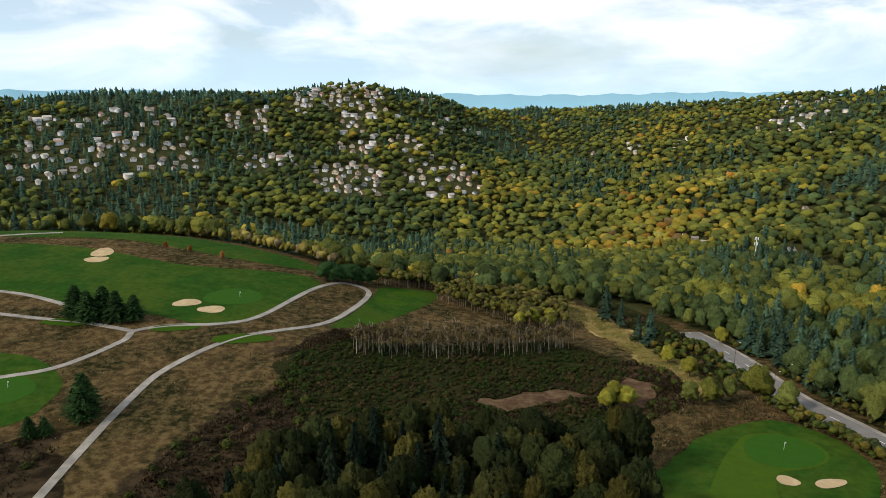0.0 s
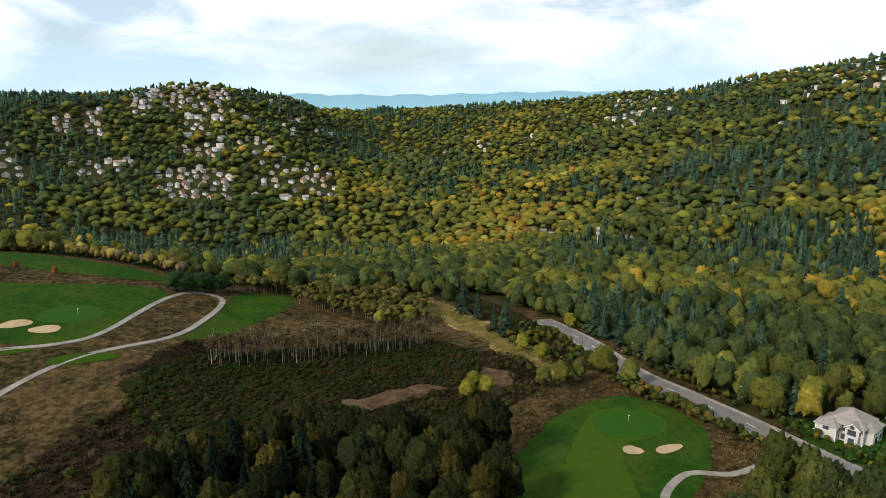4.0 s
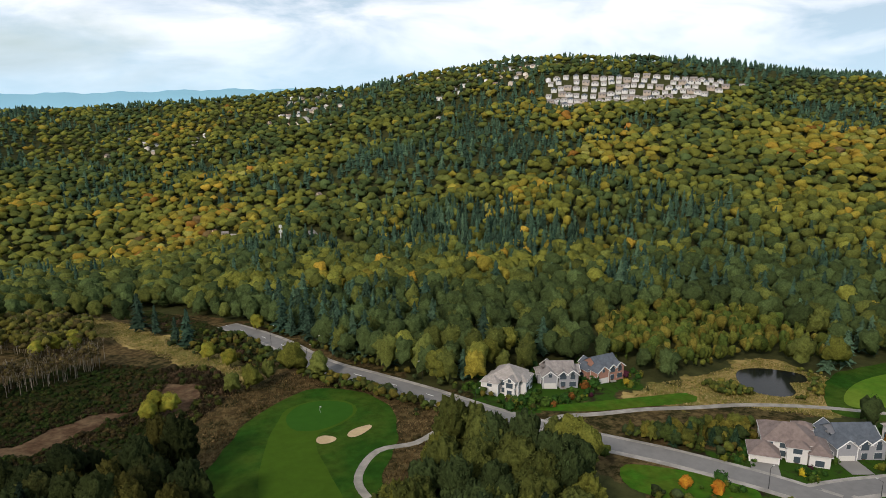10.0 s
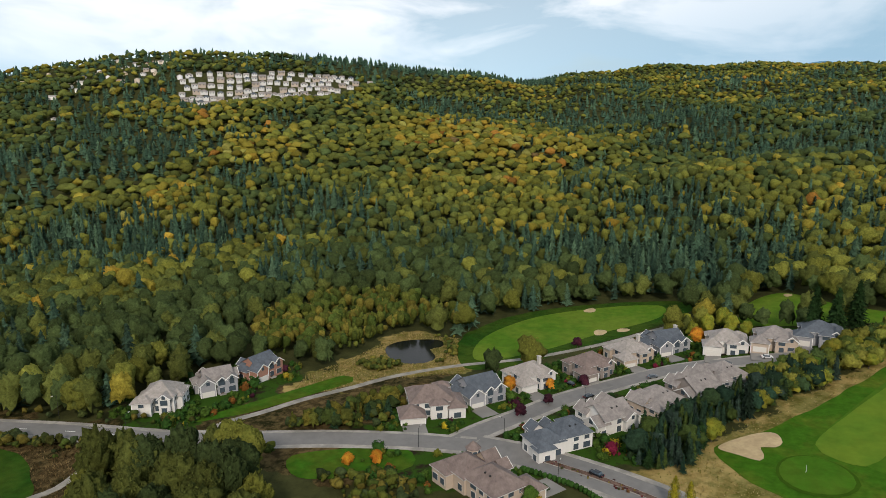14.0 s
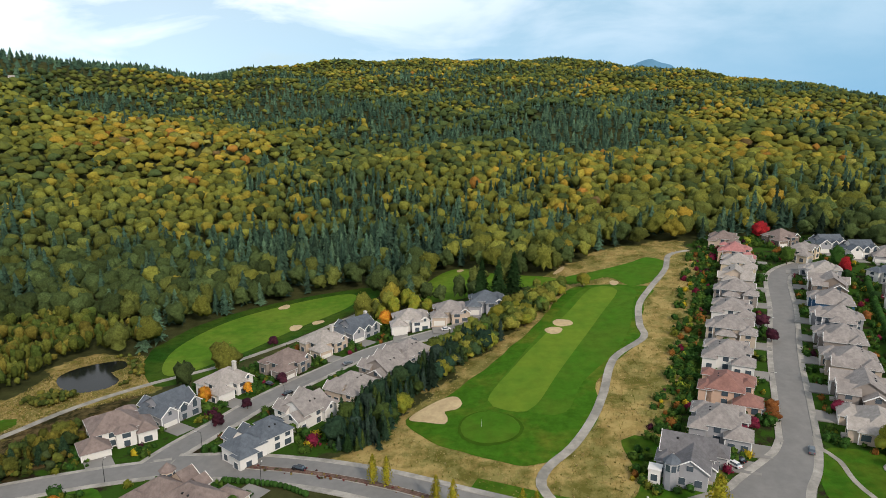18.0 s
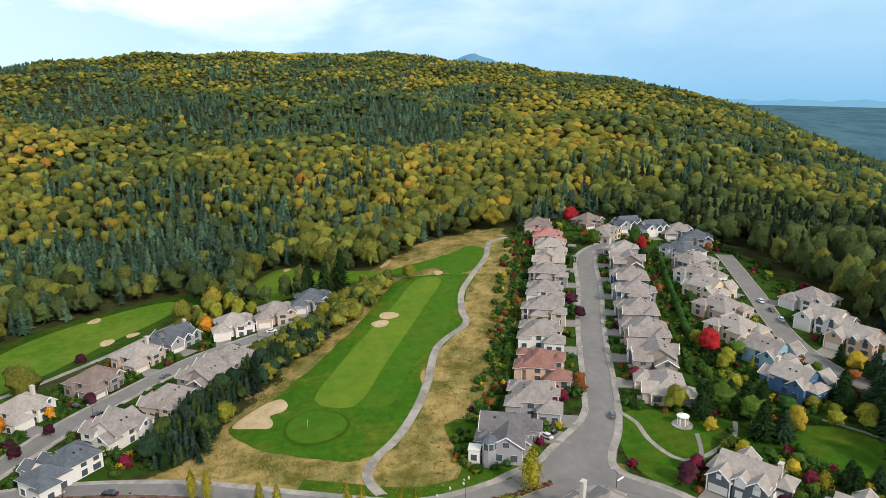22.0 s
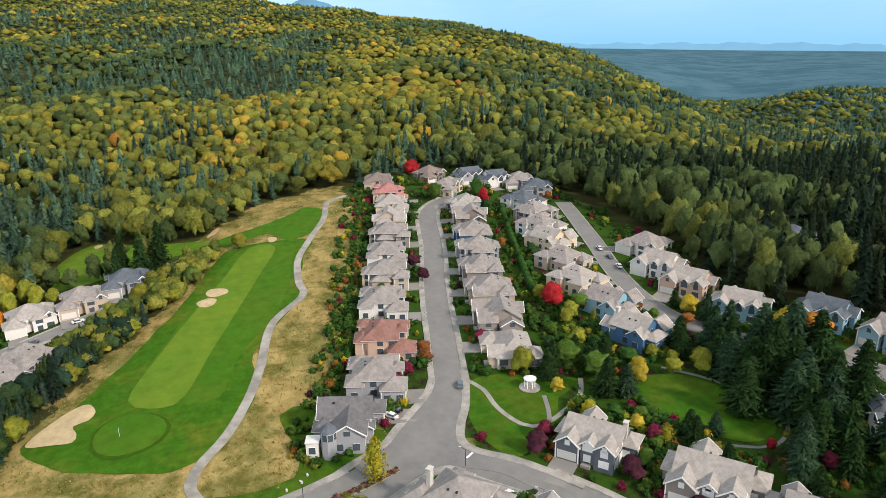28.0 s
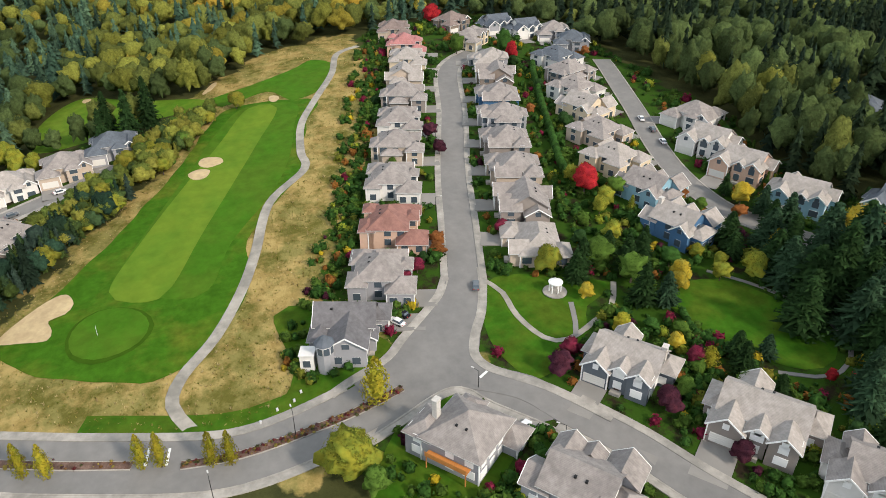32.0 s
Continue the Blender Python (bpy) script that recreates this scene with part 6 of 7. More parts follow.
def shrub(x, y, high, colour, wide=1.0, group="garden shrubs"):
    k = int(tree_rng.integers(0, 4))
    if ("ball", k, colour) not in TREE_MESHES:
        TREE_MESHES["ball", k, colour] = raw_mesh("shrub", SHAPES["ball"][k], LEAVES[colour])
    o = new("shrub", TREE_MESHES["ball", k, colour])
    o.matrix_basis = pose(x, y, float(height(x, y)), 0, 0, tree_rng.uniform(0, 360)) @ Matrix.Diagonal((high * wide * 1.2, high * wide * 1.2, high, 1))
    tagged(o, f"rounded {colour if colour not in ('hedge', 'lime') else 'green'} shrub in a garden bed", "shrub", group)


def hedge(points, wide, high, colour="hedge", label="tall clipped green hedge between gardens"):
    c = spline(points, step=1.3)
    r = np.random.default_rng(len(points) + int(c[0, 0]))
    parts = []
    for (x, y) in c:
        v, f = blob(1, int(abs(x * 7 + y * 3)) % 1000)
        z = float(height(x, y))
        parts.append((v * [wide * .62, wide * .62, high * .58] + [x, y, z + high * .45], f))
        cv, cf = clumps(40, .12, int(abs(x * 5 + y * 11)) % 1000, lambda g, d: d * [wide * .6, wide * .6, high * .56] + [x, y, z + high * .46])
        parts.append((cv, cf))
    o = new("hedge", raw_mesh("hedge", merge(*parts), LEAVES[colour]))
    tagged(o, label, "hedge")


for x, y, h in ((200, 120, 8), (204, 114, 7), (197, 126, 8.5), (209, 109, 7.5), (193, 121, 6.5)):
    tree(x, y, h, "spruce", "fir", 1.5, "spruces beside the villas")
AVENUE = "columnar trees along the boulevard"
for x, y in ((172.5, -10), (170.2, -14.5), (165.3, -32), (164.4, -35.5), (160.6, -45), (159.3, -48.5), (184.5, 8), (183, 4)):
    tree(x, y, 9.6, "amber", "column", .8, AVENUE)
tree(162.6, -80.4, 13, "amber", "column", 1.15, AVENUE)
tree(147, -70, 10.5, "lime", "leaf", 1.3), tree(141, -73, 6.5, "green")
tree(221, -170, 11, "red", "leaf", 0.95), tree(226, -173, 8.5, "orange"), tree(229, -170, 7, "lime"), tree(213, -172, 7, "lime"), tree(209, -168, 6.5, "lime"), tree(216, -178, 7.5, "green")
tree(423, -200, 12, "red"), tree(342, -207, 10, "red", "leaf", .7), tree(362, -188, 10, "green"), tree(352, -208, 13, "hedge", "leaf", .7)
for x, y, h in ((154, -121, 6.5), (135, -136, 6.5), (118, -141, 5.2), (267, -139, 6), (281, -141, 6.5), (267, 53, 5), (229, 66, 5), (315, 68, 5.5), (243, 60, 4.5), (300, -142, 5)):
    tree(x, y, h, "purple", "leaf", 1.1)
for x, y, h, c in ((171, -168, 7, "yellow"), (175, -141.5, 5, "yellow"), (178, -179, 5, "lime"), (172, -182, 5, "lime"), (189, -138, 9, "lime"), (165, -214, 9, "yellow"), (196, -211, 8, "yellow"), (158, -226, 13, "orange"), (163, -222, 14, "yellow"),
                   (328, 17, 9, "orange"), (258, 64, 5, "orange"), (250, 78, 7, "orange"), (177, 95, 5, "orange"), (172, 102, 5, "orange"), (150, -150, 5, "yellow"), (205, 176, 4.5, "red"), (127, -174, 3.5, "red"), (124, -178, 3.5, "red")):
    tree(x, y, h, c)
for x, y, c in ((218, -141, "maroon"), (216, -146, "maroon"), (212, -136, "maroon"), (204, -106, "maroon"), (200, -101, "maroon"), (144, -151, "maroon"), (115, -180, "maroon"), (214, -116, "rust"), (209, -114, "rust"), (190, -205, "rust"), (206, -196, "rust"), (237, -150, "maroon")):
    tree(x, y, 4.8, c, "leaf", 1.2)
PARK = "conifers round the park"
for x, y, h in ((186, -147, 11), (183, -143, 10), (181, -158, 12), (177, -160, 10), (167, -153, 13), (164, -158, 11), (203, -211, 8), (189, -170, 7), (146, -192, 20), (141, -197, 21), (150, -200, 22), (156, -199, 19), (136, -195, 20), (160, -206, 21), (152, -210, 23), (147, -214, 22), (141, -208, 20),
                (166, -200, 16), (120, -176, 15), (116, -171, 14), (128, -196, 18), (124, -190, 16), (133, -203, 19), (126, -206, 16), (156, -190, 15), (111, -182, 12), (134, -217, 17), (172, -199, 15), (178, -205, 13), (137, -158, 10), (158, -216, 20), (109, -168, 10), (105, -205, 13), (88, -205, 14), (92, -216, 15), (112, -226, 14),
                (188, -212, 11), (180, -214, 12)):
    tree(x, y, h, "spruce" if (int(x) % 4 == 0) else "fir", "fir", 1.75, PARK)
for x, y, h, c, shape, w in ((182, -143, 9, "fir", "fir", 2.2), (176, -156, 9, "green", "leaf", 1.1), (168, -165, 6, "yellow", "leaf", 1.1), (167, -178, 6, "lime", "leaf", 1.1), (170, -199, 9, "yellow", "column", 1.6), (165, -187, 8, "lime", "leaf", 1.1), (179, -191, 12, "fir", "fir", 2.0),
                             (173, -198, 13, "spruce", "fir", 2.0), (142, -180, 17, "fir", "fir", 2.0), (129, -189, 16, "fir", "fir", 2.0), (158, -191, 16, "spruce", "fir", 2.0), (142, -161, 8, "fir", "fir", 2.2), (142, -153, 6, "amber", "column", 1.8), (160, -142, 6, "amber", "leaf", .9),
                             (158, -149, 3.5, "hedge", "leaf", 1.4), (154, -155, 3.5, "green", "leaf", 1.4), (139, -167, 7, "spruce", "fir", 2.0), (186, -152, 9, "green", "leaf", 1.2), (190, -158, 8, "fir", "fir", 2.0), (195, -163, 7, "lime", "leaf", 1.0),
                             (184, -165, 9, "fir", "fir", 2.2), (178, -170, 6, "hedge", "leaf", 1.3), (174, -188, 9, "fir", "fir", 2.2), (183, -183, 8, "green", "leaf", 1.1), (135, -190, 18, "spruce", "fir", 2.0), (122, -184, 15, "fir", "fir", 2.0), (118, -190, 15, "fir", "fir", 2.0), (150, -191, 18, "fir", "fir", 2.1), (112, -196, 14, "spruce", "fir", 2.0),
                             (164, -193, 14, "fir", "fir", 2.1), (146, -186, 15, "fir", "fir", 2.1), (104, -190, 12, "green", "leaf", 1.1), (100, -178, 10, "fir", "fir", 2.0), (128, -160, 7, "fir", "fir", 2.0), (132, -155, 6, "green", "leaf", 1.2)):
    if all(math.hypot(x - a, y - b) > 8 for a, b in HOUSES):
        tree(x, y, h, c, shape, w, PARK if shape == "fir" else "")
for x, y, h in ((-157, 300, 14), (-152, 304, 15), (-145, 301, 14), (-138, 303, 12), (-164, 303, 15), (-121, 222, 14), (-119, 217, 12), (-130, 205, 7), (-126, 207, 6)):
    tree(x, y, h * 1.05, "fir", "fir", 2.5, "dark conifers on the golf hill")
for k in range(14):
    tree(-66 + 1.7 * k + math.sin(k * 5), 384 + .7 * k + 2 * math.cos(k * 3), 10.5 + math.sin(k), "fir", "leaf", 1.15, "dark thicket by the cart path")
for x, y in ((-150, 409), (-128, 400), (-166, 414)):
    tree(x, y, 5, "rust", "leaf", .8)
for x, y in ((48, 356), (40, 350), (55, 350), (57, 362), (101, 300), (105, 283), (66, 255), (62, 248), (70, 250), (136, 330)):
    tree(x, y, 9, "olive", "leaf", 1.0)
# young wood between the villas and the fairway
STRIP = [(204, 24), (204, 8), (225, 3), (243, -3), (264, -16), (281, -30), (300, -46), (325, -62), (350, -82), (352, -60), (331, -45), (308, -22), (290, -12), (267, -2), (240, 14), (222, 26)]
n = 0
while n < 34:
    x, y = tree_rng.uniform(205, 355), tree_rng.uniform(-85, 30)
    if inside([x], [y], STRIP)[0] and all(math.hypot(x - a, y - b) > 9 for a, b in HOUSES):
        n += 1
        if x < 285 and tree_rng.random() < .25:
            tree(x, y, tree_rng.uniform(5, 10), "fir" if n % 3 else "spruce", "fir", 1.5, "young wood by the fairway")
        else:
            tree(x, y, tree_rng.uniform(4.5, 8.5), ("olive", "green", "lime", "olive")[n % 4], "leaf", 1.15, "young wood by the fairway")
hedge([(331, -212), (321, -207), (300, -198), (284, -191), (262, -182), (243, -174), (233, -171)], 2.4, 3.6)
hedge([(152, -142), (141, -150), (138, -153)], 1.6, 2.4, label="clipped green hedge between two houses")
hedge([(190, 52), (186, 36), (180, 26)], 1.4, 1.8, label="low clipped hedge along the boulevard")
hedge([(160, -160), (150, -158), (140, -166)], 1.6, 2.2, label="loose green hedge along the lawn")


def clear_of_houses(x, y, gap=0.6):
    for inv, w, d in HOUSE_BOXES:
        p = inv @ Vector((x, y, inv.inverted().translation.z))
        if abs(p.x) < w + gap and abs(p.y) < d + gap:
            return False
        if p.y < 0 and abs(p.x) < 9 and p.y > -d - 9 and p.x < 1.5:
            return False
    return all(np.min(np.hypot(line[:, 0] - x, line[:, 1] - y)) > half - 1.2 for line, half in LINES)


LAWNS = [p for p in TURF if p[:, 0].min() > 120 and p[:, 1].max() < -50]


BED_BALLS = [shrub_ball(k, 28) for k in (321, 322, 323, 324)]


def gardens():
    """Shrubs and small trees round every house."""
    g = np.random.default_rng(5)
    colours = ["hedge"] * 20 + ["green"] * 12 + ["lime", "yellow", "rust", "rust", "maroon", "purple", "olive", "olive"]
    single, trees, many = 0, 0, []
    for n, (hx, hy) in enumerate(HOUSES):
        if math.hypot(hx, hy) > 460:
            continue
        for k in range(70):
            a, r = g.uniform(0, 6.3), g.uniform(9, 17)
            x, y = hx + r * math.cos(a), hy + r * math.sin(a)
            if not clear_of_houses(x, y):
                continue
            c = colours[int(g.integers(0, len(colours)))]
            high = g.uniform(.9, 3.0)
            if k < 2 and trees < 96:
                trees += 1
                tree(x, y, g.uniform(3.2, 6.0), c if c != "hedge" else ("fir", "green")[k % 2], ("leaf", "column", "fir")[k % 3] if c in ("hedge", "green", "lime") else "leaf", 1.0, "small garden trees")
            elif single < 290 and k < 6:
                shrub(x, y, high, c, g.uniform(.8, 1.3))
                single += 1
            else:
                many.append((x, y, high, c))
    # fill the beds and back gardens
    for poly, count in zip(ZONES["garden"], (7600, 4200, 400)):
        q = np.array(poly, float)
        lo, hi = q.min(0), q.max(0)
        px, py = g.uniform(lo[0], hi[0], count), g.uniform(lo[1], hi[1], count)
        bed = value_noise(px, py, 6.5, 9)
        for x, y, v in zip(px, py, bed):
            if v > .40 and inside([x], [y], q)[0] and not any(inside([x], [y], p)[0] for p in LAWNS) and clear_of_houses(x, y, 0.2):
                many.append((x, y, g.uniform(.8, 2.7) + (2.0 if g.random() < .1 else 0), colours[int(g.integers(0, len(colours)))]))
    band = [(200, -70), (250, -95), (300, -111), (350, -130), (396, -149), (392, -156), (345, -139), (295, -120), (245, -104), (196, -84)]
    px, py = g.uniform(190, 400, 1500), g.uniform(-160, -68, 1500)
    for x, y, s in zip(px, py, inside(px, py, band)):
        if s and clear_of_houses(x, y, 0.2):
            many.append((x, y, g.uniform(1.0, 3.4), colours[int(g.integers(0, len(colours)))]))
    tints = {"hedge": (.03, .075, .014), "green": (.055, .10, .016), "lime": (.19, .22, .022), "yellow": (.36, .27, .018), "rust": (.20, .085, .02), "maroon": (.14, .015, .035), "purple": (.05, .014, .024), "olive": (.12, .13, .018)}
    x, y, h = np.array([m[0] for m in many]), np.array([m[1] for m in many]), np.array([m[2] for m in many])
    t = np.array([tints[m[3]] for m in many])
    which = g.integers(0, 4, len(x))
    groups = [(BED_BALLS[k], x[s], y[s], height(x[s], y[s]), h[s], h[s] * 1.3, g.uniform(0, 6.3, s.sum()), t[s]) for k in range(4) for s in [which == k]]
    tagged(part("garden_shrubs", stuff_mesh("garden_shrubs", groups, FOLIAGE), None), "mixed green and red garden shrubs round the houses", "shrubs", kind="stuff")


gardens()


def scatter_stuff(name, polys, count, protos, high, wide, tints, label, category, seed, avoid=True, drift=0):
    g = np.random.default_rng(seed)
    xs, ys = [], []
    for poly in polys:
        q = np.array(poly, float)
        lo, hi = q.min(0), q.max(0)
        x, y = g.uniform(lo[0], hi[0], count * 2), g.uniform(lo[1], hi[1], count * 2)
        s = inside(x, y, q)
        xs.append(x[s][:count])
        ys.append(y[s][:count])
    x, y = np.concatenate(xs), np.concatenate(ys)
    ok = np.ones(len(x), bool)
    for line, half in LINES if avoid else ():
        ok &= np.min(np.hypot(x[:, None] - line[None, :, 0], y[:, None] - line[None, :, 1]), 1) > half - 1.0
    for poly in TURF if avoid else ():
        ok &= ~inside(x, y, poly)
    x, y = x[ok], y[ok]
    h = g.uniform(*high, len(x))
    t = np.array(tints)[g.integers(0, len(tints), len(x))] * g.uniform(.75, 1.25, (len(x), 1))
    if drift:
        n = len(tints)
        k = np.clip((value_noise(x, y, drift, seed) * .6 + value_noise(x, y, drift * .31, seed + 1) * .4 + g.normal(0, .16, len(x))) * n, 0, n - 1).astype(int)
        t = np.array(tints)[k] * g.uniform(.7, 1.3, (len(x), 1))
        h = h * (.6 + .8 * value_noise(x, y, drift * .5, seed + 2))
    which = g.integers(0, len(protos), len(x))
    groups = [(protos[k], x[s], y[s], height(x[s], y[s]), h[s], h[s] * g.uniform(*wide, s.sum()), g.uniform(0, 6.3, s.sum()), t[s]) for k in range(len(protos)) for s in [which == k]]
    tagged(part(name, stuff_mesh(name, groups, FOLIAGE), None), label, category, kind="stuff")


def tuft(seed):
    g = np.random.default_rng(seed)
    vs, fs = [], []
    for k in range(7):
        a, q = g.uniform(0, 6.3), g.uniform(.12, .4)
        c, s = math.cos(a), math.sin(a)
        vs += [(-.06 * s, .06 * c, 0), (.06 * s, -.06 * c, 0), (q * c, q * s, g.uniform(.5, 1.0))]
        fs.append((3 * k, 3 * k + 1, 3 * k + 2))
    return np.array(vs), np.array(fs)


TUFTS = [tuft(k) for k in range(5)]
scatter_stuff("dry_grass", ZONES["dry"], 12000, TUFTS, (.25, .7), (1.4, 2.8), [(.33, .25, .105), (.24, .19, .055), (.13, .14, .022), (.17, .165, .03), (.38, .30, .14)], "tussocks of dry yellow meadow grass", "grass", 41)
WITHERED = [(.036, .038, .009), (.07, .05, .018), (.12, .08, .034), (.18, .125, .055), (.26, .185, .085)]
scatter_stuff("hill_grass", [[(-290, 195), (-100, 205), (-40, 230), (-20, 330), (66, 400), (40, 425), (-60, 430), (-135, 470), (-300, 480)], [(60, 130), (100, 122), (150, 155), (146, 210), (120, 262), (85, 262), (60, 230)]], 15000, TUFTS, (.35, .9), (1.3, 2.4), WITHERED, "withered straw and brown grass on the golf hill", "grass", 50, drift=16)
scatter_stuff("scrub_grass", ZONES["scrub"], 4200, TUFTS, (.5, 1.3), (1.3, 2.4), [(.022, .018, .008), (.034, .025, .013), (.052, .038, .020), (.10, .072, .038)], "brown brambles and withered grass", "scrub", 42, drift=11)
scatter_stuff("bramble_bushes", [ZONES["scrub"][0], ZONES["scrub"][1], ZONES["scrub"][4], [(84, 424), (106, 330), (112, 275), (136, 255), (132, 300), (116, 360), (98, 415)]], 130, [shrub_ball(k, 40) for k in (311, 312, 313)], (.8, 3.0), (1.0, 1.8), [(.035, .045, .012), (.05, .04, .02), (.07, .045, .025), (.06, .07, .015)], "dark bramble bushes on the slope", "shrubs", 51)
scatter_stuff("bracken", ZONES["bracken"], 4200, [shrub_ball(k, 16) for k in (301, 302, 303)], (.7, 1.5), (1.4, 2.6), [(.016, .028, .006), (.024, .038, .008), (.030, .033, .009), (.042, .031, .012), (.020, .032, .007)], "waist-high bracken turning brown", "bracken", 43, drift=14)
POPLARS = [(236, 186), (250, 166), (274, 156), (296, 158), (304, 148), (318, 134), (337, 130), (356, 154), (362, 190), (336, 222), (306, 228), (262, 214)]
scatter_stuff("young_poplars", [POPLARS], 640, BUSH_LEAF, (4, 12), (.45, .8), [(.075, .095, .018), (.10, .11, .02), (.055, .08, .016), (.085, .10, .018), (.14, .12, .022)], "young yellow-green poplars between pond and forest", "trees", 44)
scatter_stuff("bank_shrubs", [[(262, 120), (270, 114), (296, 112), (306, 122), (303, 140), (299, 130), (290, 124), (276, 119)], [(246, 136), (258, 128), (260, 142), (248, 148)]], 70, BUSH_LEAF, (1.6, 4), (.8, 1.3), [(.09, .10, .02), (.06, .08, .018), (.14, .125, .024)], "low willow shrubs on the pond's bank", "shrubs", 56)
scatter_stuff("villa_trees", [[(172, 132), (200, 114), (218, 110), (226, 114), (205, 126), (184, 136)]], 190, [conifer(8, 10, 411, 60, .035), *NEAR_LEAF[:4]], (2.5, 7), (.8, 1.1), [(.04, .06, .018), (.08, .085, .016), (.13, .115, .02), (.05, .07, .016)], "small trees and bushes beside the villas", "trees", 53)
scatter_stuff("roadside_scrub", [[(142, 330), (148, 262), (160, 215), (176, 168), (170, 160), (152, 210), (142, 262), (137, 330)], [(126, 330), (128, 270), (140, 225), (152, 180), (142, 172), (128, 220), (120, 262), (116, 330)], [(92, 330), (112, 275), (136, 262), (128, 312), (110, 360)], [(122, 250), (140, 236), (150, 205), (140, 200), (128, 225)], [(165, 128), (195, 108), (225, 102), (240, 106), (222, 118), (198, 130), (178, 138)], [(162, 108), (150, 80), (165, 72), (172, 90)]], 130, BUSH_LEAF, (1.5, 5), (.8, 1.3), [(.05, .07, .014), (.08, .09, .016), (.04, .055, .02), (.12, .10, .02)],
              "rough green scrub beside the boulevard", "shrubs", 45)
scatter_stuff("roadside_trees", [[(143, 335), (150, 262), (162, 215), (178, 168), (170, 160), (153, 210), (144, 262), (138, 335)], [(124, 330), (126, 280), (131, 262), (122, 258), (116, 330)], [(138, 228), (150, 190), (146, 184), (134, 220)]], 60, NEAR_LEAF, (1.8, 5), (.8, 1.1), [(.04, .05, .014), (.06, .065, .016), (.035, .048, .018), (.10, .08, .02)], "roadside trees and saplings along the boulevard", "trees", 52)
scatter_stuff("median_plants", [[(201, 50), (195, 28), (186, 6), (175, -16), (168, -31), (166, -30), (172, -16), (182, 6), (191, 28), (197.5, 50)], [(164.1, -39), (162, -51), (162, -64), (163.2, -76), (165.4, -87), (163.8, -87), (161.2, -76), (160, -64), (160, -51), (162.3, -39)]], 420, SHAPES["ball"], (.4, .9), (1.0, 1.6),
              [(.12, .03, .03), (.07, .07, .03), (.16, .08, .03), (.20, .16, .04), (.09, .05, .05)], "low red and green plants in the median bed", "plants", 46, False)
SPRUCES = [conifer(12, 12, 401 + k, 90, .02) for k in range(3)]
scatter_stuff("young_conifers", [[q for q in STRIP[:5]] + [(290, -36), (292, -14)] + STRIP[13:]], 330, [*SPRUCES, *SPRUCES, NEAR_LEAF[0]], (5, 10.5), (.95, 1.3), [(.020, .044, .026), (.026, .052, .028), (.034, .060, .024), (.030, .050, .036), (.05, .075, .018)], "young spruces between the gardens and the fairway", "trees", 47)
scatter_stuff("young_wood", [STRIP[4:13] + [(280, -6)]], 420, [SPRUCES[0], *NEAR_LEAF[:4]], (4, 8.5), (.8, 1.2), [(.045, .07, .02), (.085, .105, .02), (.15, .16, .028), (.17, .165, .03), (.07, .095, .02)], "yellowing willows between gardens and fairway", "shrubs", 54)
for x, y, h in ((344, -38, 22), (338, -28, 19), (349, -46, 24), (352, -30, 21)):
    tree(x, y, h, "fir", "fir", 1.1, "tall firs behind the villas")
for x, y, h in ((343, 14, 11), (348, 24, 10), (342, 4, 11), (350, 8, 12), (338, 20, 9), (337, -3, 9)):
    tree(x, y, h, "lime", "leaf", .8, "yellow-green grove behind the villas")
BARE = [merge(trunk_mesh("bare", 60 + k), clumps(20, .03, 61 + k, lambda g, d: d * [.1, .1, .22] + [0, 0, .74])) for k in range(4)]
STAND = [[(-40, 282), (-36, 296), (0, 308), (40, 326), (66, 336), (60, 318), (30, 302), (0, 290)]]
scatter_stuff("alder_trunks", STAND, 330, [trunk_mesh("bare", 60 + k) for k in range(4)], (8, 12.5), (.9, 1.3), [(.30, .26, .20), (.24, .21, .16), (.19, .16, .12)], "pale bare trunks of a thin alder stand", "trees", 48)
scatter_stuff("alder_twigs", STAND, 330, [clumps(26, .032, 61 + k, lambda g, d: d * [.1, .1, .2] + [0, 0, .76]) for k in range(4)], (8, 12.5), (.9, 1.3), [(.085, .062, .03), (.07, .055, .022), (.11, .085, .03)], "brown sparse twigs of the alder stand", "trees", 48)
scatter_stuff("alder_thicket", [[(-12, 440), (20, 436), (66, 438), (90, 440), (60, 470), (0, 450), (-60, 440), (-110, 470), (-200, 490), (-150, 470), (-70, 425)]], 1100, [*BARE[:1], *BUSH_LEAF[:4]], (5, 11), (.7, 1.0), [(.20, .17, .034), (.15, .135, .03), (.26, .21, .05), (.17, .135, .07)], "yellowing alder thicket below the golf hill", "trees", 49)

RIDGE = [[(-46, 404), (-6, 386), (24, 364), (50, 342), (64, 352), (70, 392), (58, 436), (10, 434)]]
scatter_stuff("alder_stems", RIDGE, 620, [trunk_mesh("bare", 70 + k) for k in range(4)], (6, 10), (.9, 1.3), [(.26, .23, .17), (.20, .17, .13)], "pale stems of the alder belt along the ridge", "trees", 55)
scatter_stuff("alder_belt", RIDGE, 620, [(v * [.62, .62, .62] + [0, 0, .4], f) for v, f in BUSH_LEAF[:4]], (6, 10), (.9, 1.3), [(.085, .082, .018), (.11, .10, .02), (.065, .068, .016), (.095, .075, .024)], "olive crowns of the alder belt along the ridge", "trees", 55)

# ---- cars, lamps and small things ----
CAR_PAINT = {"white": surface("white_car_paint", (0.7, 0.7, 0.7), 0.25, 0.02, 1, spec=0.6), "black": surface("black_car_paint", (0.015, 0.016, 0.02), 0.2, 0.02, 1, spec=0.6), "grey": surface("grey_car_paint", (0.12, 0.13, 0.14), 0.25, 0.02, 1, spec=0.6)}
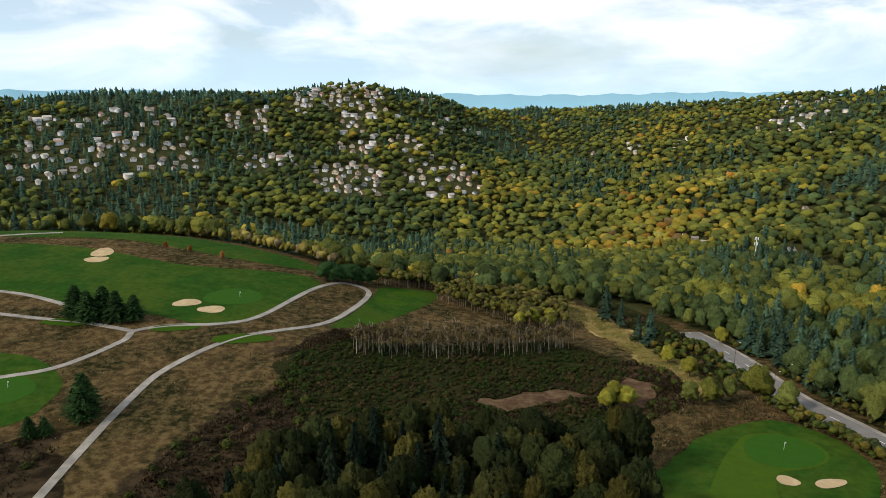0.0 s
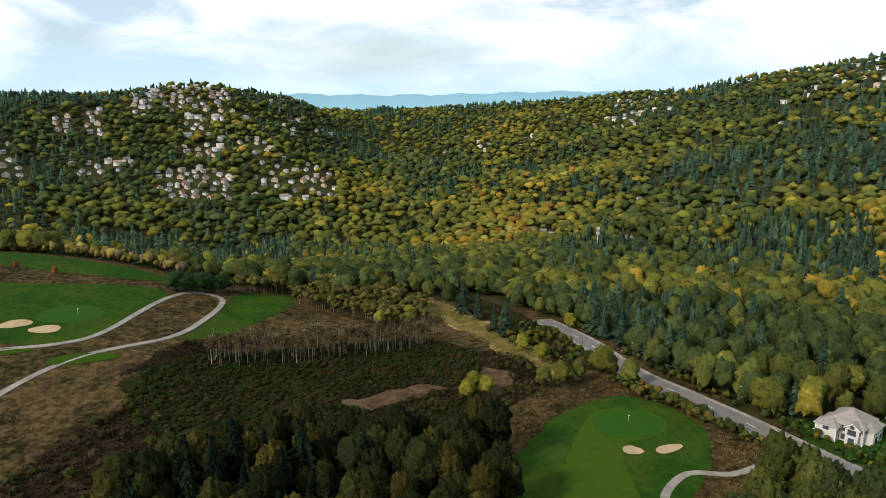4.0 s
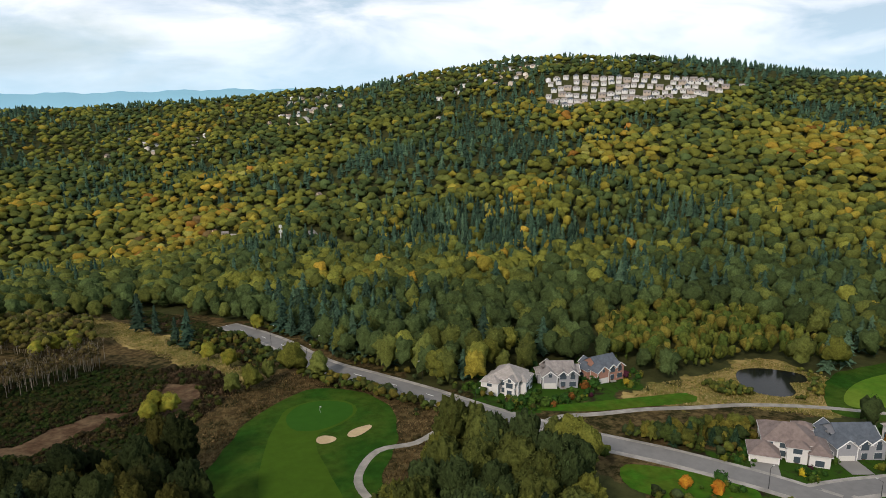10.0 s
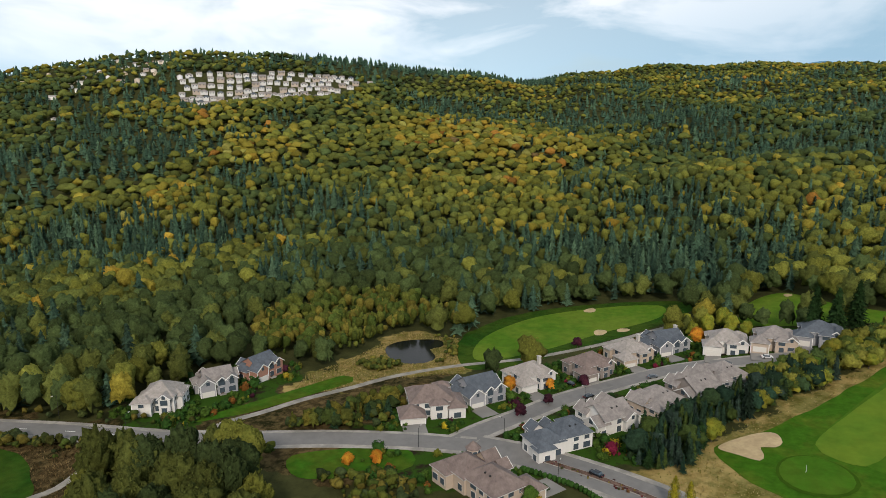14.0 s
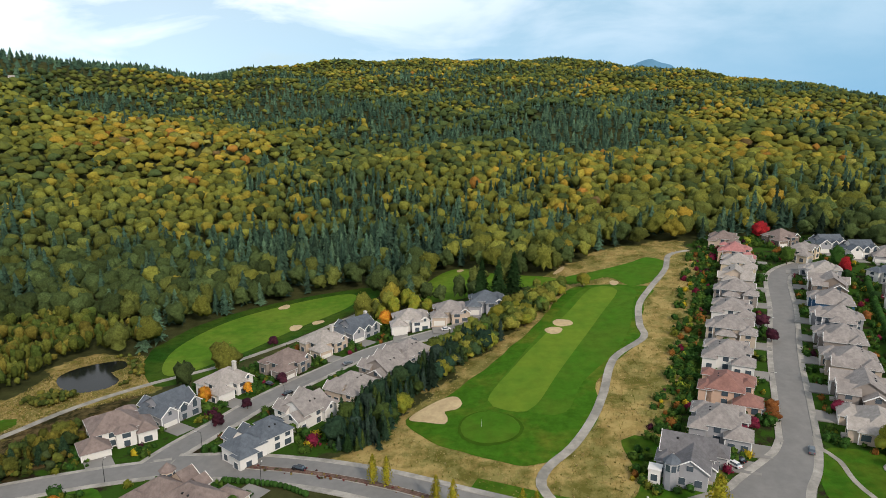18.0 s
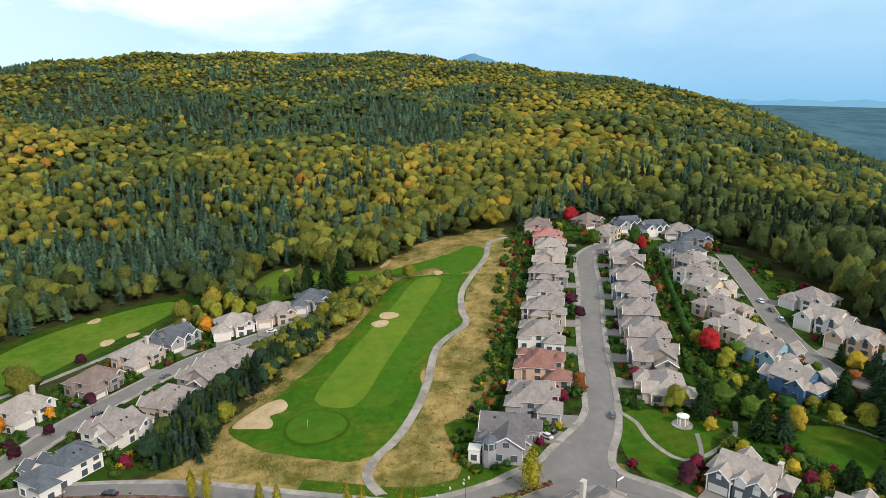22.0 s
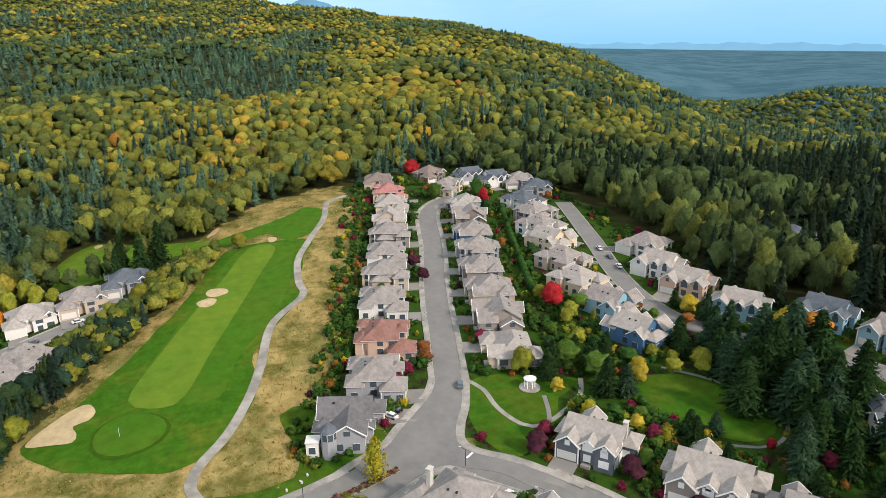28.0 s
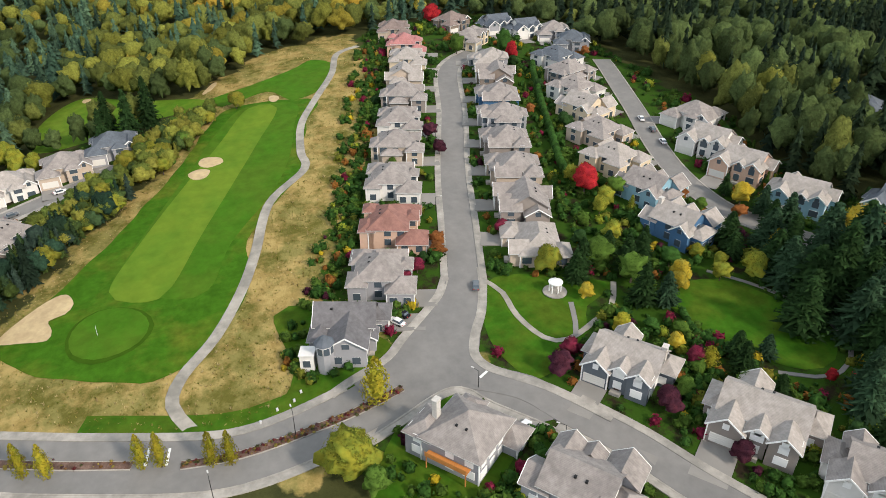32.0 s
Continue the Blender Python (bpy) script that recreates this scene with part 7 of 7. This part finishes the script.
TYRE = surface("tyre_rubber", (0.015, 0.015, 0.015), 0.9, 0.1, 5)
WHITE_METAL = surface("white_metal", (0.7, 0.7, 0.7), 0.4, 0.05, 2)


TAIL = surface("tail_light_red", (0.35, 0.02, 0.015), 0.3, 0.05, 2)


def car(x, y, face, paint):
    root = new("car")
    root.matrix_basis = pose(x, y, float(height(x, y)) + .2, 0, 0, -face)
    bm = boxes(((0, 0, .62), (1.8, 4.6, .62)))
    bmesh.ops.bevel(bm, geom=bm.edges[:], offset=.16, segments=2, affect="EDGES")
    part("body", bm, CAR_PAINT[paint], root)
    bm = boxes(((0, -.25, 1.15), (1.62, 2.6, .56)))
    for v in bm.verts:
        if v.co.z > 1.2:
            v.co.x *= .84
            v.co.y = -.25 + (v.co.y + .25) * .74
    part("cabin_glass", bm, GLASS, root, "dark car glazing")
    part("roof", boxes(((0, -.25, 1.45), (1.36, 1.9, .06))), CAR_PAINT[paint], root)
    for sx in (-.82, .82):
        for sy in (-1.4, 1.4):
            bm = bmesh.new()
            bmesh.ops.create_cone(bm, cap_ends=True, segments=14, radius1=.34, radius2=.34, depth=.24, matrix=Matrix.Translation((sx, sy, .34)) @ Matrix.Rotation(radians(90), 4, "Y"))
            part("wheel", bm, TYRE, root)
    for sx in (-.6, .6):
        part("headlight", boxes(((sx, 2.27, .72), (.36, .1, .16))), GARAGE, root, "clear headlight")
        part("tail_light", boxes(((sx, -2.27, .76), (.34, .1, .18))), TAIL, root, "red tail light")
    tagged(root, f"{paint} car parked on grey paving", "car")


for x, y, face, paint in ((186, -93.6, 60, "white"), (188.4, -95.8, 60, "black"), (191, -117.6, 115, "grey"), (142.6, -105.6, 150, "white"), (195, 31, 20, "black"), (283, 29, 140, "grey"), (255, 48, 125, "black"), (266, 58, 30, "black"), (262, -222, 110, "white"), (242, -217, 110, "white"),
                          (110, -226, 30, "black"), (311, -12, 160, "white"), (252, -220, 110, "grey"), (302, 3, 150, "grey"), (134, -112, 55, "white")):
    car(x, y, face, paint)


def street_lamp(x, y, face, high=8.0):
    root = new("street_lamp")
    root.matrix_basis = pose(x, y, float(height(x, y)), 0, 0, -face)
    v, f = limb((0, 0, -.2), (0, 0, high), .09, .06, 8)
    part("pole", raw_mesh("pole", (v, f), METAL), None, root)
    v, f = limb((0, 0, high - .1), (0, 1.5, high + .25), .05, .04, 6)
    part("arm", raw_mesh("arm", (v, f), METAL), None, root)
    part("lamp_head", boxes(((0, 1.7, high + .25), (.3, .7, .16))), GUTTER, root)
    tagged(root, "slim dark street lamp beside the road", "street lamp", "street lamps")


for x, y, face, high in ((131, 300, 90, 9), (131, 262, 90, 9), (158, 214, 270, 9), (143, 270, 270, 9), (156, 178, 90, 9), (157.4, -102.4, 60, 5), (136, -111.6, 40, 5), (151, -44, 90, 7), (192, 88, 90, 7), (186, 40, 90, 7), (161, -62, 90, 7), (212, 66, 0, 6), (250, 48, 30, 6), (232, -123, 200, 5), (280, -143, 200, 5)):
    street_lamp(x, y, face, high)


def gazebo(x, y):
    root = new("gazebo")
    root.matrix_basis = pose(x, y, float(height(x, y)) + .1)
    bm = bmesh.new()
    bmesh.ops.create_cone(bm, cap_ends=True, segments=24, radius1=3.2, radius2=3.2, depth=.3, matrix=Matrix.Translation((0, 0, .1)))
    part("plinth", bm, CONCRETE, root, "round pale paving")
    for k in range(6):
        v, f = limb((1.5 * math.cos(k * 1.047), 1.5 * math.sin(k * 1.047), .2), (1.5 * math.cos(k * 1.047), 1.5 * math.sin(k * 1.047), 2.8), .15, .13, 10)
        part("column", raw_mesh("column", (v, f), TRIM), None, root)
    bm = bmesh.new()
    bmesh.ops.create_cone(bm, cap_ends=True, segments=12, radius1=1.85, radius2=1.95, depth=.35, matrix=Matrix.Translation((0, 0, 3.0)))
    bmesh.ops.create_cone(bm, cap_ends=True, segments=12, radius1=1.9, radius2=.2, depth=.7, matrix=Matrix.Translation((0, 0, 3.55)))
    part("roof", bm, TRIM, root)
    tagged(root, "white six-columned garden gazebo on round paving", "gazebo")


gazebo(180.5, -135.5)


def flagstick(x, y):
    root = new("flagstick")
    root.matrix_basis = pose(x, y, float(height(x, y)) + .2)
    v, f = limb((0, 0, 0), (0, 0, 2.6), .05, .04, 6)
    part("pole", raw_mesh("pole", (v, f), WHITE_METAL), None, root)
    part("flag", boxes(((.28, 0, 2.35), (.55, .03, .4))), WHITE_METAL, root)
    tagged(root, "white flagstick standing in a putting green", "flagstick")


for x, y in ((215, -24), (112, 213), (-101, 339), (-155, 236)):
    flagstick(x, y)


def phone_mast(x, y):
    root = new("phone_mast")
    z = float(height(x, y))
    root.matrix_basis = pose(x, y, z)
    part("pole", raw_mesh("pole", limb((0, 0, -1), (0, 0, 30), .5, .35, 10), WHITE_METAL), None, root)
    for lev in (24, 28.5):
        for k in range(3):
            a = k * 2.094 + lev
            part("antenna", boxes(((1.3 * math.cos(a), 1.3 * math.sin(a), lev), (.7, .7, 2.4))), WHITE_METAL, root)
            part("bracket", raw_mesh("bracket", limb((0, 0, lev), (1.2 * math.cos(a), 1.2 * math.sin(a), lev), .12, .1, 6), METAL), None, root)
    tagged(root, "white phone mast rising above the valley trees", "mast")


phone_mast(662 * math.sin(radians(24.3)), 662 * math.cos(radians(24.3)))


def utility_box(x, y):
    bm = boxes(((0, 0, .3), (.6, .5, .8)))
    bmesh.ops.bevel(bm, geom=bm.edges[:], offset=.05, segments=1, affect="EDGES")
    o = part("utility_box", bm, GUTTER)
    o.matrix_basis = pose(x, y, float(height(x, y)))
    tagged(o, "small pale utility box on the verge", "utility box", "utility boxes")


for x, y in ((170, -60), (171, -64), (173, -66), (168, -56)):
    utility_box(x, y)


# ---- far distance: hazy hills and water beyond the crests ----
def far_range(name, az0, az1, r, tops, colour, glow, label):
    """A plain far range: a band standing on the horizon, its haze painted in as blue colour."""
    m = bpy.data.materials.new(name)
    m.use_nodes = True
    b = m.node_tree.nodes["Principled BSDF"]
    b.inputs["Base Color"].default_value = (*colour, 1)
    # a faint glow stands in for light scattered by the air
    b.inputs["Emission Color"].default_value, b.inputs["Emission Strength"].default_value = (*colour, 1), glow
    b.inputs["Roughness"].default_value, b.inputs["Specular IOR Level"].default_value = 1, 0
    n = 140
    az = np.radians(np.linspace(az0, az1, n))
    top = np.interp(np.degrees(az), [t[0] for t in tops], [t[1] for t in tops]) + 5 * np.sin(az * 90) + 3 * np.sin(az * 230)
    x, y = r * np.sin(az), r * np.cos(az)
    verts = [(a, c, -260) for a, c in zip(x, y)] + [(a, c, t) for a, c, t in zip(x, y, top)] + [(a * 1.03, c * 1.03, -260) for a, c in zip(x, y)]
    faces = [(i, i + 1, n + i + 1, n + i) for i in range(n - 1)] + [(n + i, n + i + 1, 2 * n + i + 1, 2 * n + i) for i in range(n - 1)]
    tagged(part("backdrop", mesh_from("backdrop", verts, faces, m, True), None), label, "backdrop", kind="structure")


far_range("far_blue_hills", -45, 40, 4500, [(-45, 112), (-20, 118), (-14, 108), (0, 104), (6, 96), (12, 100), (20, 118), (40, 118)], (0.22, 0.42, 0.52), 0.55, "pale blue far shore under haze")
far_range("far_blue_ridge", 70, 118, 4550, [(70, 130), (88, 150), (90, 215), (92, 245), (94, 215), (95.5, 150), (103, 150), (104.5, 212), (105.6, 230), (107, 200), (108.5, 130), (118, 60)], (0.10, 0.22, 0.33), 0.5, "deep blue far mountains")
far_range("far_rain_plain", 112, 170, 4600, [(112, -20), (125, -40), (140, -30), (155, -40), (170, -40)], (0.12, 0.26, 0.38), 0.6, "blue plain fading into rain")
